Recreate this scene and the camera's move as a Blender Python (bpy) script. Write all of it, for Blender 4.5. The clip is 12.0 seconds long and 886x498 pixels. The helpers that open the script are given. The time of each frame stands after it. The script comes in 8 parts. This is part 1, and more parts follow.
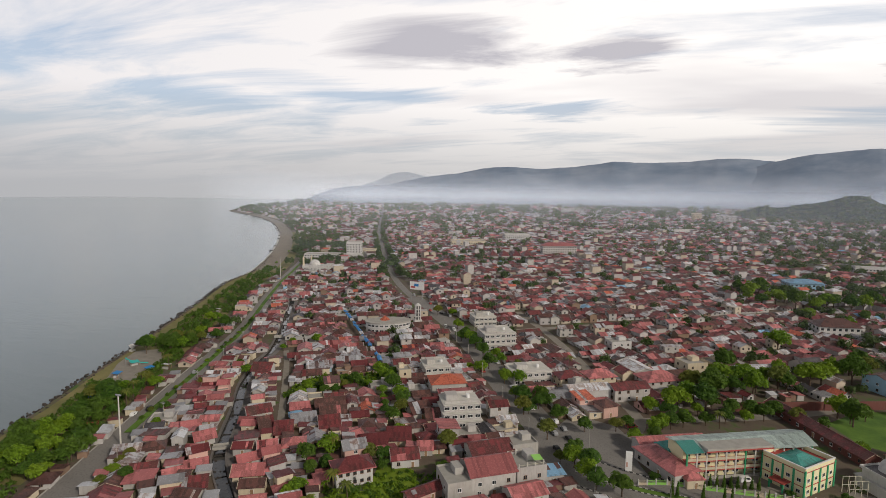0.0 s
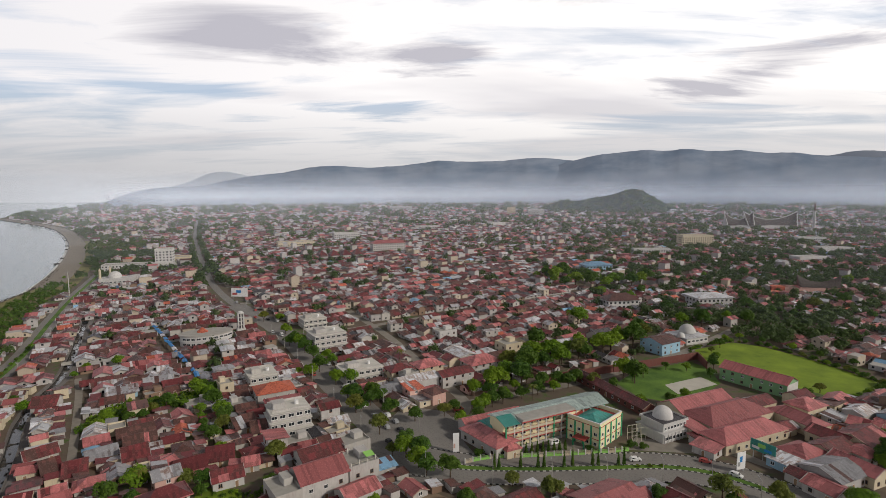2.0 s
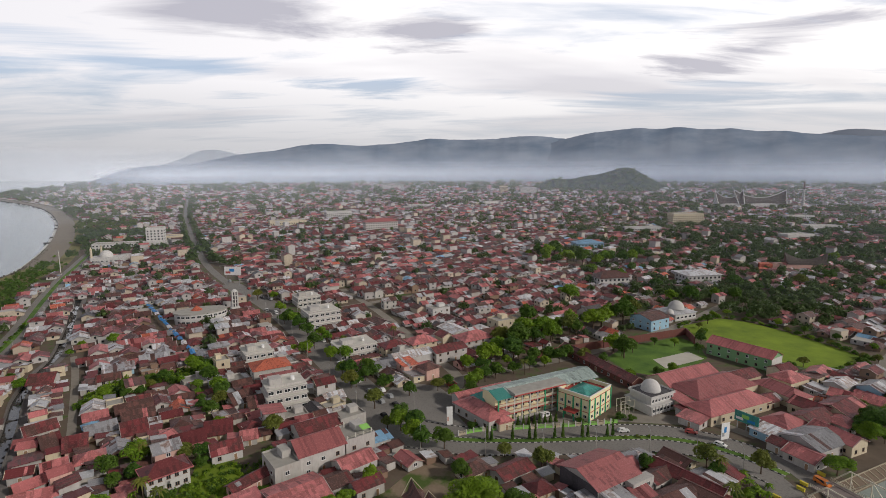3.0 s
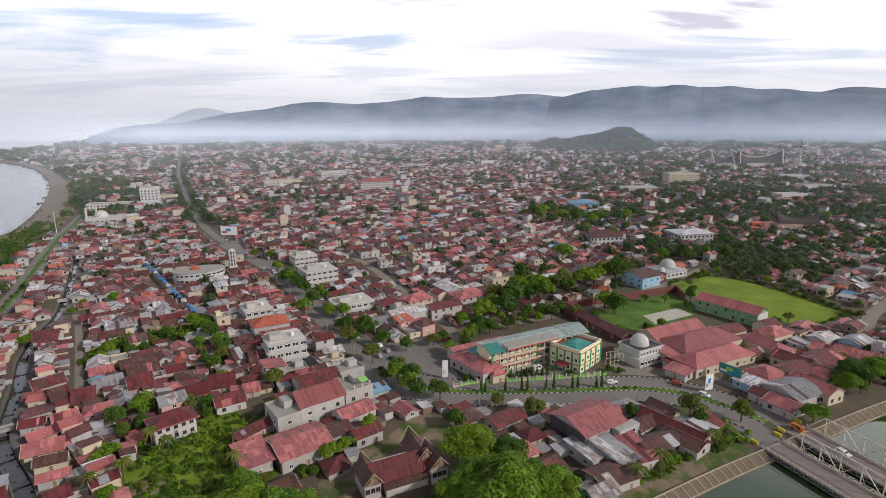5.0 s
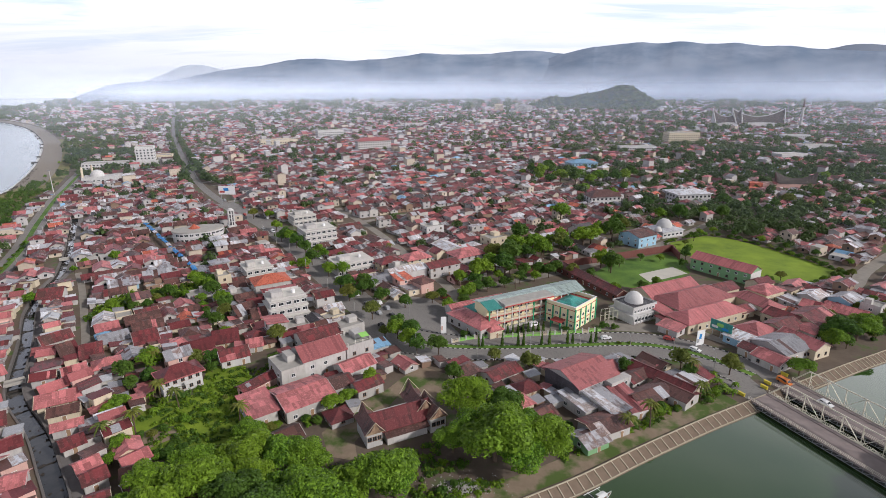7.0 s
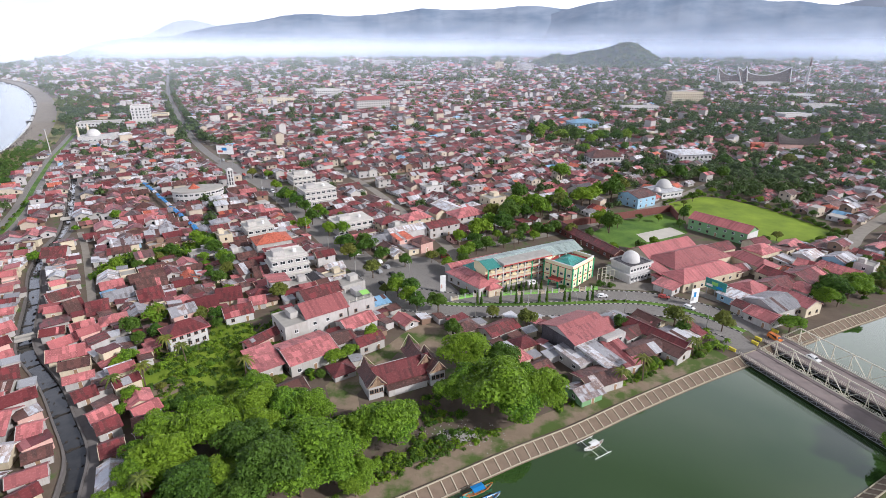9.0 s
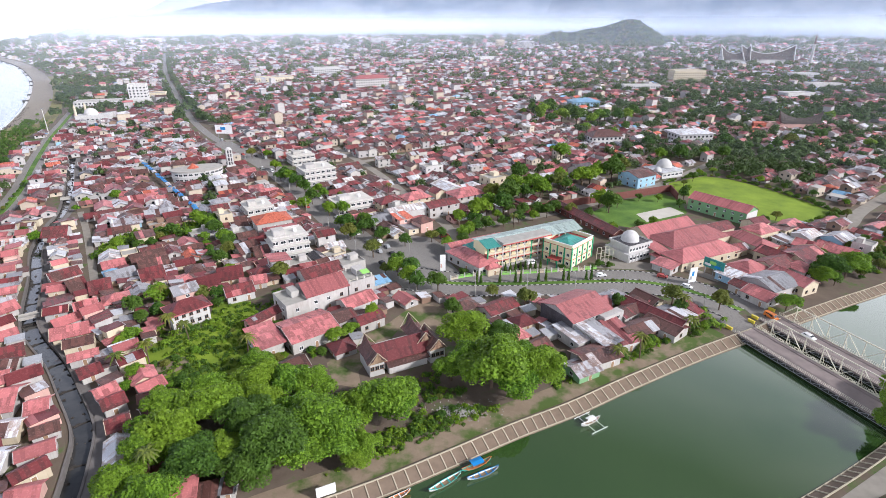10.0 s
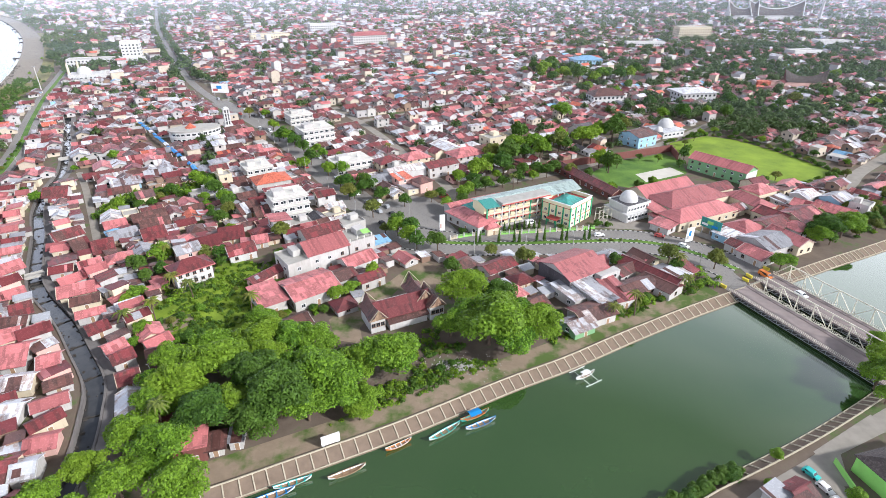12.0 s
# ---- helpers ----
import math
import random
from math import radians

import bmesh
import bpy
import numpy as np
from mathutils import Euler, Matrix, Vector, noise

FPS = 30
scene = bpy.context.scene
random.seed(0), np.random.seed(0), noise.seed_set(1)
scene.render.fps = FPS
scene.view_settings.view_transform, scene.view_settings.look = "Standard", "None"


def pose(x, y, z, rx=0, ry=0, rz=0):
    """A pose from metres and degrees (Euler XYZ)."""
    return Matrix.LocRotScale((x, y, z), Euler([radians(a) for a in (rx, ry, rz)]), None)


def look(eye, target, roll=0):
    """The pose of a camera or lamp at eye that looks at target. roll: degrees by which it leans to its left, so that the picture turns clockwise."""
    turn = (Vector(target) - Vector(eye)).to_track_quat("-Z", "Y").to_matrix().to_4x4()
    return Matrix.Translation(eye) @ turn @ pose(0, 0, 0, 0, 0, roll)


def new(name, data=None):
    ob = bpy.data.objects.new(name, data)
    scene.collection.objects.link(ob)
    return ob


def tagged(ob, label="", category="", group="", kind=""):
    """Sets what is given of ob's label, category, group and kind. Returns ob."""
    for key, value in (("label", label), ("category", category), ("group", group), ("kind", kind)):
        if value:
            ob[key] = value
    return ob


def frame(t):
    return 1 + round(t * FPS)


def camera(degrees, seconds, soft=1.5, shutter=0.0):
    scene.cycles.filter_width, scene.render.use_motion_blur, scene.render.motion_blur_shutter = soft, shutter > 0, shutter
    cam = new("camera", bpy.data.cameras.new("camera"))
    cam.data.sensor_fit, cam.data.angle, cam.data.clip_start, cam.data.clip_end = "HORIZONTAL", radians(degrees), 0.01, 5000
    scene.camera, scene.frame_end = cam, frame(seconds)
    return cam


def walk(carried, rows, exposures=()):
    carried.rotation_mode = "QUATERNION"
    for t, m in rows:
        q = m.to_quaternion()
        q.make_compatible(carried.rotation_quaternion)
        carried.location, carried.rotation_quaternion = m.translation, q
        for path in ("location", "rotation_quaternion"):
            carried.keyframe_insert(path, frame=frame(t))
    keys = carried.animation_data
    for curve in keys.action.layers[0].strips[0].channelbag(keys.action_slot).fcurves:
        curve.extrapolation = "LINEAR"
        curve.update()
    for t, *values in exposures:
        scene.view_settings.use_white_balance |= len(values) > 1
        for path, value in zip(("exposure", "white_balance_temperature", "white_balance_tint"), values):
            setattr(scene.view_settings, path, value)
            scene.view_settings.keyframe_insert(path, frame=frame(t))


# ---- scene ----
cam = camera(79.5, 12.0, soft=0.5)
PATH = [
    (0, (-2.835, 4.507, 95.786), (-3.491, 6.383, 95.568), 0.75),
    (0.5, (-0.358, 5.754, 95.642), (-0.754, 7.703, 95.431), 0.4),
    (1, (0.298, 6.1, 95.4), (0.147, 8.084, 95.196), 0.05),
    (1.5, (0.684, 6.524, 95.161), (0.606, 8.512, 94.957), -0.1),
    (2, (0.595, 6.098, 94.961), (0.55, 8.086, 94.742), -0.2),
    (2.5, (0.403, 5.176, 94.783), (0.375, 7.159, 94.526), -0.1),
    (3, (0.143, 4.013, 94.798), (0.127, 5.991, 94.5), -0.2),
    (5, (0.234, 0.816, 94.58), (0.234, 2.766, 94.136), -0.2),
    (5.5, (0.072, 0.355, 94.517), (0.075, 2.296, 94.038), -0.1),
    (6, (0.115, -0.293, 94.388), (0.118, 1.64, 93.873), -0.1),
    (6.5, (0.023, -0.848, 94.367), (0.028, 1.075, 93.817), -0.1),
    (7, (0.048, -1.446, 94.262), (0.055, 0.466, 93.676), -0.1),
    (9, (-0.028, -3.669, 94.04), (-0.019, -1.804, 93.318), -0.0),
    (9.5, (-0.014, -4.17, 93.92), (-0.005, -2.318, 93.166), -0.0),
    (10, (0.031, -4.593, 93.97), (0.04, -2.755, 93.18), -0.0),
    (10.5, (0.103, -5.098, 93.921), (0.113, -3.274, 93.1), -0.0),
    (11, (0.127, -5.626, 93.899), (0.137, -3.818, 93.044), -0.0),
    (11.5, (0.062, -6.11, 93.901), (0.073, -4.317, 93.015), 0.0),
    (12, (0.091, -6.589, 94.022), (0.101, -4.813, 93.103), 0.0),
]
EXPOSURES = [(0, -0.38, 6600, 11.5), (3, -0.38, 6350, 12.5), (5.5, 0.02, 6100, 14.5), (7, 0.25, 5950, 15), (9.5, 0.75, 5750, 15), (12, 1.14, 5650, 12.5)]
walk(cam, [(t, look(eye, target, roll)) for t, eye, target, roll in PATH], EXPOSURES)

# ---- world, sun, exposure ----
def nodes_of(owner):
    owner.use_nodes = True
    tree = owner.node_tree
    tree.nodes.clear()
    return tree, tree.nodes, tree.links


def add(tree, kind, **inputs):
    n = tree.nodes.new(kind)
    for key, value in inputs.items():
        n.inputs[key.replace("_", " ")].default_value = value
    return n


def maths(tree, op, a, b=None, clamp=False):
    n = tree.nodes.new("ShaderNodeMath")
    n.operation, n.use_clamp = op, clamp
    for i, v in enumerate((a, b)):
        if v is None:
            continue
        if isinstance(v, (int, float)):
            n.inputs[i].default_value = v
        else:
            tree.links.new(v, n.inputs[i])
    return n.outputs[0]


def ramp(tree, fac, *stops):
    n = tree.nodes.new("ShaderNodeValToRGB")
    els = n.color_ramp.elements
    while len(els) < len(stops):
        els.new(0.5)
    for e, (p, c) in zip(els, stops):
        e.position = p
        e.color = (c, c, c, 1) if isinstance(c, (int, float)) else (*c, 1)
    tree.links.new(fac, n.inputs[0])
    return n.outputs[0]


def mix(tree, fac, a, b, mode="MIX"):
    n = tree.nodes.new("ShaderNodeMix")
    n.data_type, n.blend_type = "RGBA", mode
    for sock, v in ((n.inputs[0], fac), (n.inputs[6], a), (n.inputs[7], b)):
        if isinstance(v, (int, float)):
            sock.default_value = v
        elif isinstance(v, tuple):
            sock.default_value = (*v, 1)
        else:
            tree.links.new(v, sock)
    return n.outputs[2]


SUN_AZ, SUN_EL = 116.0, 31.0      # degrees clockwise from +y, and above the horizon
world = bpy.data.worlds.new("sky")
scene.world = world
wt, wn, wl = nodes_of(world)
sky = wn.new("ShaderNodeTexSky")
sky.sky_type, sky.sun_disc = "NISHITA", False
sky.sun_elevation, sky.sun_rotation = radians(SUN_EL), radians(SUN_AZ)
sky.air_density, sky.dust_density = 1.2, 2.0
coord = wn.new("ShaderNodeTexCoord")
sep = wn.new("ShaderNodeSeparateXYZ")
wl.new(coord.outputs["Generated"], sep.inputs[0])
dx, dy, dz = sep.outputs
up = maths(wt, "MAXIMUM", dz, 0.0)
deep = maths(wt, "ADD", up, 0.09)
flat = wn.new("ShaderNodeCombineXYZ")
wl.new(maths(wt, "DIVIDE", dx, deep), flat.inputs[0])
wl.new(maths(wt, "DIVIDE", dy, deep), flat.inputs[1])
turn = wn.new("ShaderNodeMapping")
turn.inputs["Rotation"].default_value = (0, 0, radians(14))
turn.inputs["Scale"].default_value = (0.42, 1.0, 1.0)
turn.inputs["Location"].default_value = (3.3, 1.2, 0.4)
wl.new(flat.outputs[0], turn.inputs[0])
big = add(wt, "ShaderNodeTexNoise", Scale=0.62, Detail=7.0, Roughness=0.55, Distortion=0.6)
fine = add(wt, "ShaderNodeTexNoise", Scale=1.6, Detail=8.0, Roughness=0.6, Distortion=1.2)
belly = add(wt, "ShaderNodeTexNoise", Scale=0.45, Detail=5.0, Roughness=0.5, Distortion=0.3)
for n in (big, fine, belly):
    wl.new(turn.outputs[0], n.inputs["Vector"])
cover = maths(wt, "ADD", maths(wt, "MULTIPLY", big.outputs[0], 0.65), maths(wt, "MULTIPLY", fine.outputs[0], 0.35))
# banks of cloud and clear gaps over the far shore: bearing, height, half-widths in degrees
bearing = maths(wt, "ARCTAN2", dx, dy)
height = maths(wt, "ARCSINE", dz)
wob = add(wt, "ShaderNodeTexNoise", Scale=1.1, Detail=8.0, Roughness=0.62, Distortion=0.8)
wl.new(turn.outputs[0], wob.inputs["Vector"])


def bank(az, el, wide, high, tilt=0.0):
    """A soft ragged patch of sky, 1 in its middle and 0 outside."""
    p = maths(wt, "SUBTRACT", bearing, radians(az))
    q = maths(wt, "SUBTRACT", maths(wt, "SUBTRACT", height, radians(el)), maths(wt, "MULTIPLY", p, tilt))
    p, q = maths(wt, "DIVIDE", p, radians(wide)), maths(wt, "DIVIDE", q, radians(high))
    r = maths(wt, "SQRT", maths(wt, "ADD", maths(wt, "MULTIPLY", p, p), maths(wt, "MULTIPLY", q, q)))
    r = maths(wt, "ADD", r, maths(wt, "MULTIPLY", maths(wt, "SUBTRACT", wob.outputs[0], 0.5), 5.0))
    return ramp(wt, r, (0.30, 1.0), (1.25, 0.0))


def most(*values):
    out = values[0]
    for v in values[1:]:
        out = maths(wt, "MAXIMUM", out, v)
    return out


grey = most(bank(-1, 13.4, 6, 2.6), bank(29, 10.6, 9, 2.2, 0.12), bank(-22, 16, 13, 3.5), bank(-52, 19, 16, 4), bank(48, 17, 14, 3), bank(12, 20, 12, 3))
gaps = most(bank(-27, 9.6, 15, 1.5, -0.06), bank(-8, 8.2, 11, 1.2, -0.05), bank(22, 6.6, 12, 1.2), bank(-46, 8.5, 12, 1.8), bank(45, 8, 10, 1.6))
cloud = ramp(wt, cover, (0.40, 0.15), (0.52, 1.0))
cloud = maths(wt, "MULTIPLY", cloud, maths(wt, "SUBTRACT", 1.0, maths(wt, "MULTIPLY", gaps, 0.8)))
shade = maths(wt, "MAXIMUM", maths(wt, "MULTIPLY", ramp(wt, belly.outputs[0], (0.49, 0.0), (0.62, 1.0)), 0.55), maths(wt, "MULTIPLY", grey, 0.8))
# the sunlit side of the sky, to the east, is warmer and brighter
east = maths(wt, "MULTIPLY_ADD", dx, 0.5)
east.node.inputs[2].default_value = 0.5
cloud_lit = mix(wt, east, (1.10, 1.07, 1.08), (1.85, 1.78, 1.66))
cloud_col = mix(wt, shade, cloud_lit, (0.56, 0.54, 0.61))
blue = (0.40, 0.50, 0.66)
clear = mix(wt, 0.05, blue, sky.outputs[0])
above = mix(wt, maths(wt, "MULTIPLY", cloud, 0.92), clear, cloud_col)
haze_col = mix(wt, east, (0.56, 0.58, 0.61), (1.0, 0.98, 0.94))
haze = ramp(wt, up, (0.0, 1.0), (0.05, 0.75), (0.16, 0.0))
sky_col = mix(wt, haze, above, haze_col)
# thick: dims the unseen sky overhead to lessen fill light on the ground
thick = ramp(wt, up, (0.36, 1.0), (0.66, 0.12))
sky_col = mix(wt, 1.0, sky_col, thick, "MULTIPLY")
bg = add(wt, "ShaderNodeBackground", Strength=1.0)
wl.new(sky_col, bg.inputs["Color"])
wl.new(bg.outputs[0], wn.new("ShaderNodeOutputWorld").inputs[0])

sun = new("sun", bpy.data.lights.new("sun", "SUN"))
sun.data.energy, sun.data.angle, sun.data.color = 2.9, radians(4.0), (1.0, 0.92, 0.80)
a, e = radians(SUN_AZ), radians(SUN_EL)
sun.matrix_world = look((math.sin(a) * math.cos(e) * 100, math.cos(a) * math.cos(e) * 100, math.sin(e) * 100), (0, 0, 0))

# ---- materials ----
MATS = {}


def finish(name, tree, color, rough=0.8, bump=None, strength=0.3, distance=0.05, metal=0.0, spec=0.3):
    p = add(tree, "ShaderNodeBsdfPrincipled", Metallic=metal)
    p.inputs["Specular IOR Level"].default_value = spec
    for sock, v in ((p.inputs["Base Color"], color), (p.inputs["Roughness"], rough)):
        if isinstance(v, (int, float)):
            sock.default_value = v
        elif isinstance(v, tuple):
            sock.default_value = (*v, 1)
        else:
            tree.links.new(v, sock)
    if bump is not None:
        b = add(tree, "ShaderNodeBump", Strength=strength, Distance=distance)
        tree.links.new(bump, b.inputs["Height"])
        tree.links.new(b.outputs[0], p.inputs["Normal"])
    tree.links.new(p.outputs[0], tree.nodes.new("ShaderNodeOutputMaterial").inputs[0])
    return p


def begin(name):
    m = bpy.data.materials.new(name)
    MATS[name] = m
    tree, _, _ = nodes_of(m)
    return m, tree


def noise_of(tree, vec, scale, detail=4.0, rough=0.55, dist=0.0):
    n = add(tree, "ShaderNodeTexNoise", Scale=scale, Detail=detail, Roughness=rough, Distortion=dist)
    tree.links.new(vec, n.inputs["Vector"])
    return n.outputs[0]


def place_of(tree, shift=True, island=False):
    """Object coordinates, moved by a random amount for each object."""
    c = tree.nodes.new("ShaderNodeTexCoord").outputs["Object"]
    if not shift:
        return c, None
    rnd = tree.nodes.new("ShaderNodeObjectInfo").outputs["Random"]
    if island:
        rnd = maths(tree, "FRACT", maths(tree, "ADD", rnd, tree.nodes.new("ShaderNodeNewGeometry").outputs["Random Per Island"]))
    v = tree.nodes.new("ShaderNodeVectorMath")
    v.operation = "ADD"
    comb = tree.nodes.new("ShaderNodeCombineXYZ")
    tree.links.new(maths(tree, "MULTIPLY", rnd, 400.0), comb.inputs[2])
    tree.links.new(c, v.inputs[0])
    tree.links.new(comb.outputs[0], v.inputs[1])
    return v.outputs[0], rnd


def plain(name, color, rough=0.7, var=0.25, scale=0.6, metal=0.0, island=False, spec=0.3):
    """A painted or bare surface with soft stains and fine grain."""
    m, t = begin(name)
    v, rnd = place_of(t, True, island)
    n1 = noise_of(t, v, scale, 5.0)
    n2 = noise_of(t, v, scale * 9, 4.0)
    dark = tuple(c * (1 - var) for c in color)
    lite = tuple(min(1, c * (1 + var * 0.5)) for c in color)
    c = mix(t, n1, dark, lite)
    c = mix(t, maths(t, "MULTIPLY", n2, 0.35), c, tuple(x * 0.7 for x in color))
    c = mix(t, maths(t, "MULTIPLY", rnd, 0.35), c, tuple(x * 0.72 for x in color))
    finish(name, t, c, rough, n2, 0.25, 0.03, metal, spec)
    return m


def wall_paint(name, color, dirt=0.5, island=False):
    """Plaster with rain streaks and mould patches."""
    m, t = begin(name)
    v, rnd = place_of(t, True, island)
    mp = t.nodes.new("ShaderNodeMapping")
    mp.inputs["Scale"].default_value = (1.6, 1.6, 0.22)
    t.links.new(v, mp.inputs[0])
    streak = ramp(t, noise_of(t, mp.outputs[0], 1.4, 5.0, 0.6), (0.5, 0.0), (0.72, 1.0))
    patch = ramp(t, noise_of(t, v, 0.35, 4.0), (0.45, 0.0), (0.7, 1.0))
    c = mix(t, maths(t, "MULTIPLY", rnd, 0.5), color, tuple(x * 0.62 for x in color))
    c = mix(t, maths(t, "MULTIPLY", streak, dirt * 0.6), c, (0.20, 0.18, 0.15))
    c = mix(t, maths(t, "MULTIPLY", patch, dirt * 0.6), c, tuple(x * 0.6 for x in color))
    finish(name, t, c, 0.85, noise_of(t, v, 12.0), 0.2, 0.02)
    return m


def zinc(name, base, rust, amount=0.5, turn=0.0, rough=0.55, sheet=(0.9, 2.4), island=False):
    """Corrugated roof sheets: each sheet a little different, with rust that spreads from joints."""
    m, t = begin(name)
    v, rnd = place_of(t, True, island)
    mp = t.nodes.new("ShaderNodeMapping")
    mp.inputs["Rotation"].default_value = (0, 0, radians(turn))
    t.links.new(v, mp.inputs[0])
    v2 = mp.outputs[0]
    br = add(t, "ShaderNodeTexBrick", Scale=1.0, Mortar_Size=0.012, Bias=0.0, Brick_Width=sheet[0], Row_Height=sheet[1])
    br.inputs["Color1"].default_value, br.inputs["Color2"].default_value = (0, 0, 0, 1), (1, 1, 1, 1)
    br.inputs["Mortar"].default_value = (0.5, 0.5, 0.5, 1)
    br.offset = 0.3
    t.links.new(v2, br.inputs["Vector"])
    cell = maths(t, "ADD", br.outputs[0], 0.0)
    n1 = noise_of(t, v, 0.3, 5.0, 0.6, 0.4)
    n2 = noise_of(t, v, 2.2, 4.0)
    lvl = maths(t, "ADD", maths(t, "MULTIPLY", n1, 0.62), maths(t, "ADD", maths(t, "MULTIPLY", cell, 0.20), maths(t, "MULTIPLY", n2, 0.18)))
    lvl = maths(t, "ADD", lvl, maths(t, "MULTIPLY", maths(t, "SUBTRACT", rnd, 0.5), 0.22))
    fac = ramp(t, lvl, (0.62 - amount * 0.25, 0.0), (0.74 - amount * 0.25, 1.0))
    c = mix(t, fac, base, rust)
    c = mix(t, maths(t, "MULTIPLY", ramp(t, cell, (0.62, 0.0), (0.95, 1.0)), 0.6), c, tuple(x * 0.5 for x in base))
    c = mix(t, maths(t, "MULTIPLY", ramp(t, n2, (0.52, 0.0), (0.72, 1.0)), 0.5), c, tuple(min(1, x * 1.6 + 0.05) for x in base))
    tone = ramp(t, rnd, (0.0, 0.62), (0.5, 0.95), (1.0, 1.25))
    c = mix(t, 1.0, c, tone, "MULTIPLY")
    wave = add(t, "ShaderNodeTexWave", Scale=2.6, Distortion=0.0)
    wave.bands_direction = "X"
    t.links.new(v2, wave.inputs["Vector"])
    finish(name, t, c, rough, wave.outputs[1], 0.35, 0.05, 0.0, 0.4)
    return m


GRID = 34.0        # the town's streets run this many degrees west of +y

for suffix, turn in (("", 0.0), ("_far", -GRID)):
    zinc("roof_maroon" + suffix, (0.180, 0.037, 0.040), (0.085, 0.034, 0.031), 0.6, turn, island=bool(suffix))
    zinc("roof_brown" + suffix, (0.135, 0.060, 0.050), (0.065, 0.036, 0.031), 0.7, turn, island=bool(suffix))
    zinc("roof_pink" + suffix, (0.45, 0.150, 0.150), (0.27, 0.095, 0.092), 0.5, turn, island=bool(suffix))
    zinc("roof_orange" + suffix, (0.50, 0.13, 0.075), (0.30, 0.08, 0.055), 0.5, turn, 0.8, (0.5, 0.7), island=bool(suffix))
    zinc("roof_grey" + suffix, (0.33, 0.33, 0.35), (0.15, 0.09, 0.07), 0.45, turn, 0.45, island=bool(suffix))
    zinc("roof_white" + suffix, (0.52, 0.53, 0.56), (0.30, 0.22, 0.18), 0.4, turn, 0.45, island=bool(suffix))
    zinc("roof_dark" + suffix, (0.075, 0.07, 0.078), (0.05, 0.042, 0.042), 0.4, turn, island=bool(suffix))
    zinc("roof_blue" + suffix, (0.20, 0.38, 0.56), (0.25, 0.38, 0.5), 0.2, turn, island=bool(suffix))
zinc("roof_rose", (0.36, 0.115, 0.115), (0.29, 0.095, 0.095), 0.35, 0, 0.5, (0.75, 6.0))
zinc("roof_umber", (0.055, 0.042, 0.038), (0.035, 0.028, 0.026), 0.4, 0, 0.7, (0.4, 0.4))
zinc("roof_teal", (0.05, 0.30, 0.26), (0.08, 0.24, 0.21), 0.4, 0, 0.5)
zinc("roof_sage", (0.30, 0.37, 0.345), (0.22, 0.27, 0.255), 0.5, 0, 0.5)
zinc("roof_thatch", (0.36, 0.25, 0.16), (0.20, 0.12, 0.08), 0.6, 0, 0.95, (0.4, 0.8))

wall_paint("wall_white", (0.49, 0.47, 0.45), 0.65)
wall_paint("wall_cream", (0.60, 0.52, 0.38), 0.45)
wall_paint("wall_grey", (0.46, 0.44, 0.41), 0.6)
wall_paint("wall_pink", (0.66, 0.42, 0.36), 0.5)
wall_paint("wall_brown", (0.26, 0.17, 0.12), 0.5)
wall_paint("wall_green", (0.22, 0.40, 0.20), 0.4)
wall_paint("wall_blue", (0.30, 0.48, 0.60), 0.4)
for nm, col in (("white", (0.46, 0.44, 0.43)), ("cream", (0.50, 0.43, 0.34)), ("grey", (0.45, 0.43, 0.40)), ("brown", (0.25, 0.17, 0.12))):
    wall_paint("wall_%s_far" % nm, col, 0.45, True)
wall_paint("wall_clean", (0.56, 0.55, 0.535), 0.45)
wall_paint("school_cream", (0.78, 0.72, 0.46), 0.2)
wall_paint("brick_wall", (0.16, 0.06, 0.05), 0.3)
plain("paint_green", (0.04, 0.34, 0.16), 0.6)
plain("paint_red", (0.42, 0.08, 0.07), 0.6)
plain("paint_lime", (0.30, 0.62, 0.14), 0.6)
plain("paint_yellow", (0.72, 0.60, 0.06), 0.6)
plain("paint_blue", (0.02, 0.22, 0.55), 0.5)
plain("paint_teal", (0.05, 0.45, 0.42), 0.5)
plain("paint_orange", (0.66, 0.20, 0.04), 0.5)
plain("paint_white", (0.80, 0.80, 0.79), 0.5)
plain("paint_black", (0.03, 0.03, 0.033), 0.5)
plain("bridge_deck", (0.29, 0.24, 0.225), 0.9, 0.4, 0.3)
plain("dark_steel", (0.05, 0.048, 0.046), 0.6, 0.3, 1.5)
plain("canal_path", (0.19, 0.175, 0.165), 0.95, 0.45, 0.5)
plain("dark_edge", (0.10, 0.055, 0.045), 0.95, 0.4, 0.6)
plain("steel_cream", (0.66, 0.62, 0.50), 0.5, 0.35, 1.5)
plain("steel_grey", (0.34, 0.35, 0.36), 0.45, 0.3, 1.5)
plain("concrete", (0.40, 0.385, 0.35), 0.9, 0.4, 0.4)
plain("concrete_light", (0.62, 0.60, 0.55), 0.9, 0.35, 0.4)
plain("kerb_white", (0.54, 0.53, 0.50), 0.8)
plain("kerb_black", (0.06, 0.06, 0.06), 0.8)
plain("stone", (0.06, 0.052, 0.046), 0.95, 0.5, 0.7)
plain("rib", (0.50, 0.44, 0.33), 0.9, 0.45, 0.8)
plain("mud_stone", (0.20, 0.15, 0.11), 0.95, 0.5, 0.5)
plain("sand", (0.26, 0.225, 0.18), 0.95, 0.4, 0.1)
plain("bark", (0.12, 0.085, 0.06), 0.95, 0.4, 2.0)
plain("rubber", (0.02, 0.02, 0.02), 0.8)
plain("court", (0.58, 0.55, 0.48), 0.95, 0.3, 0.2)
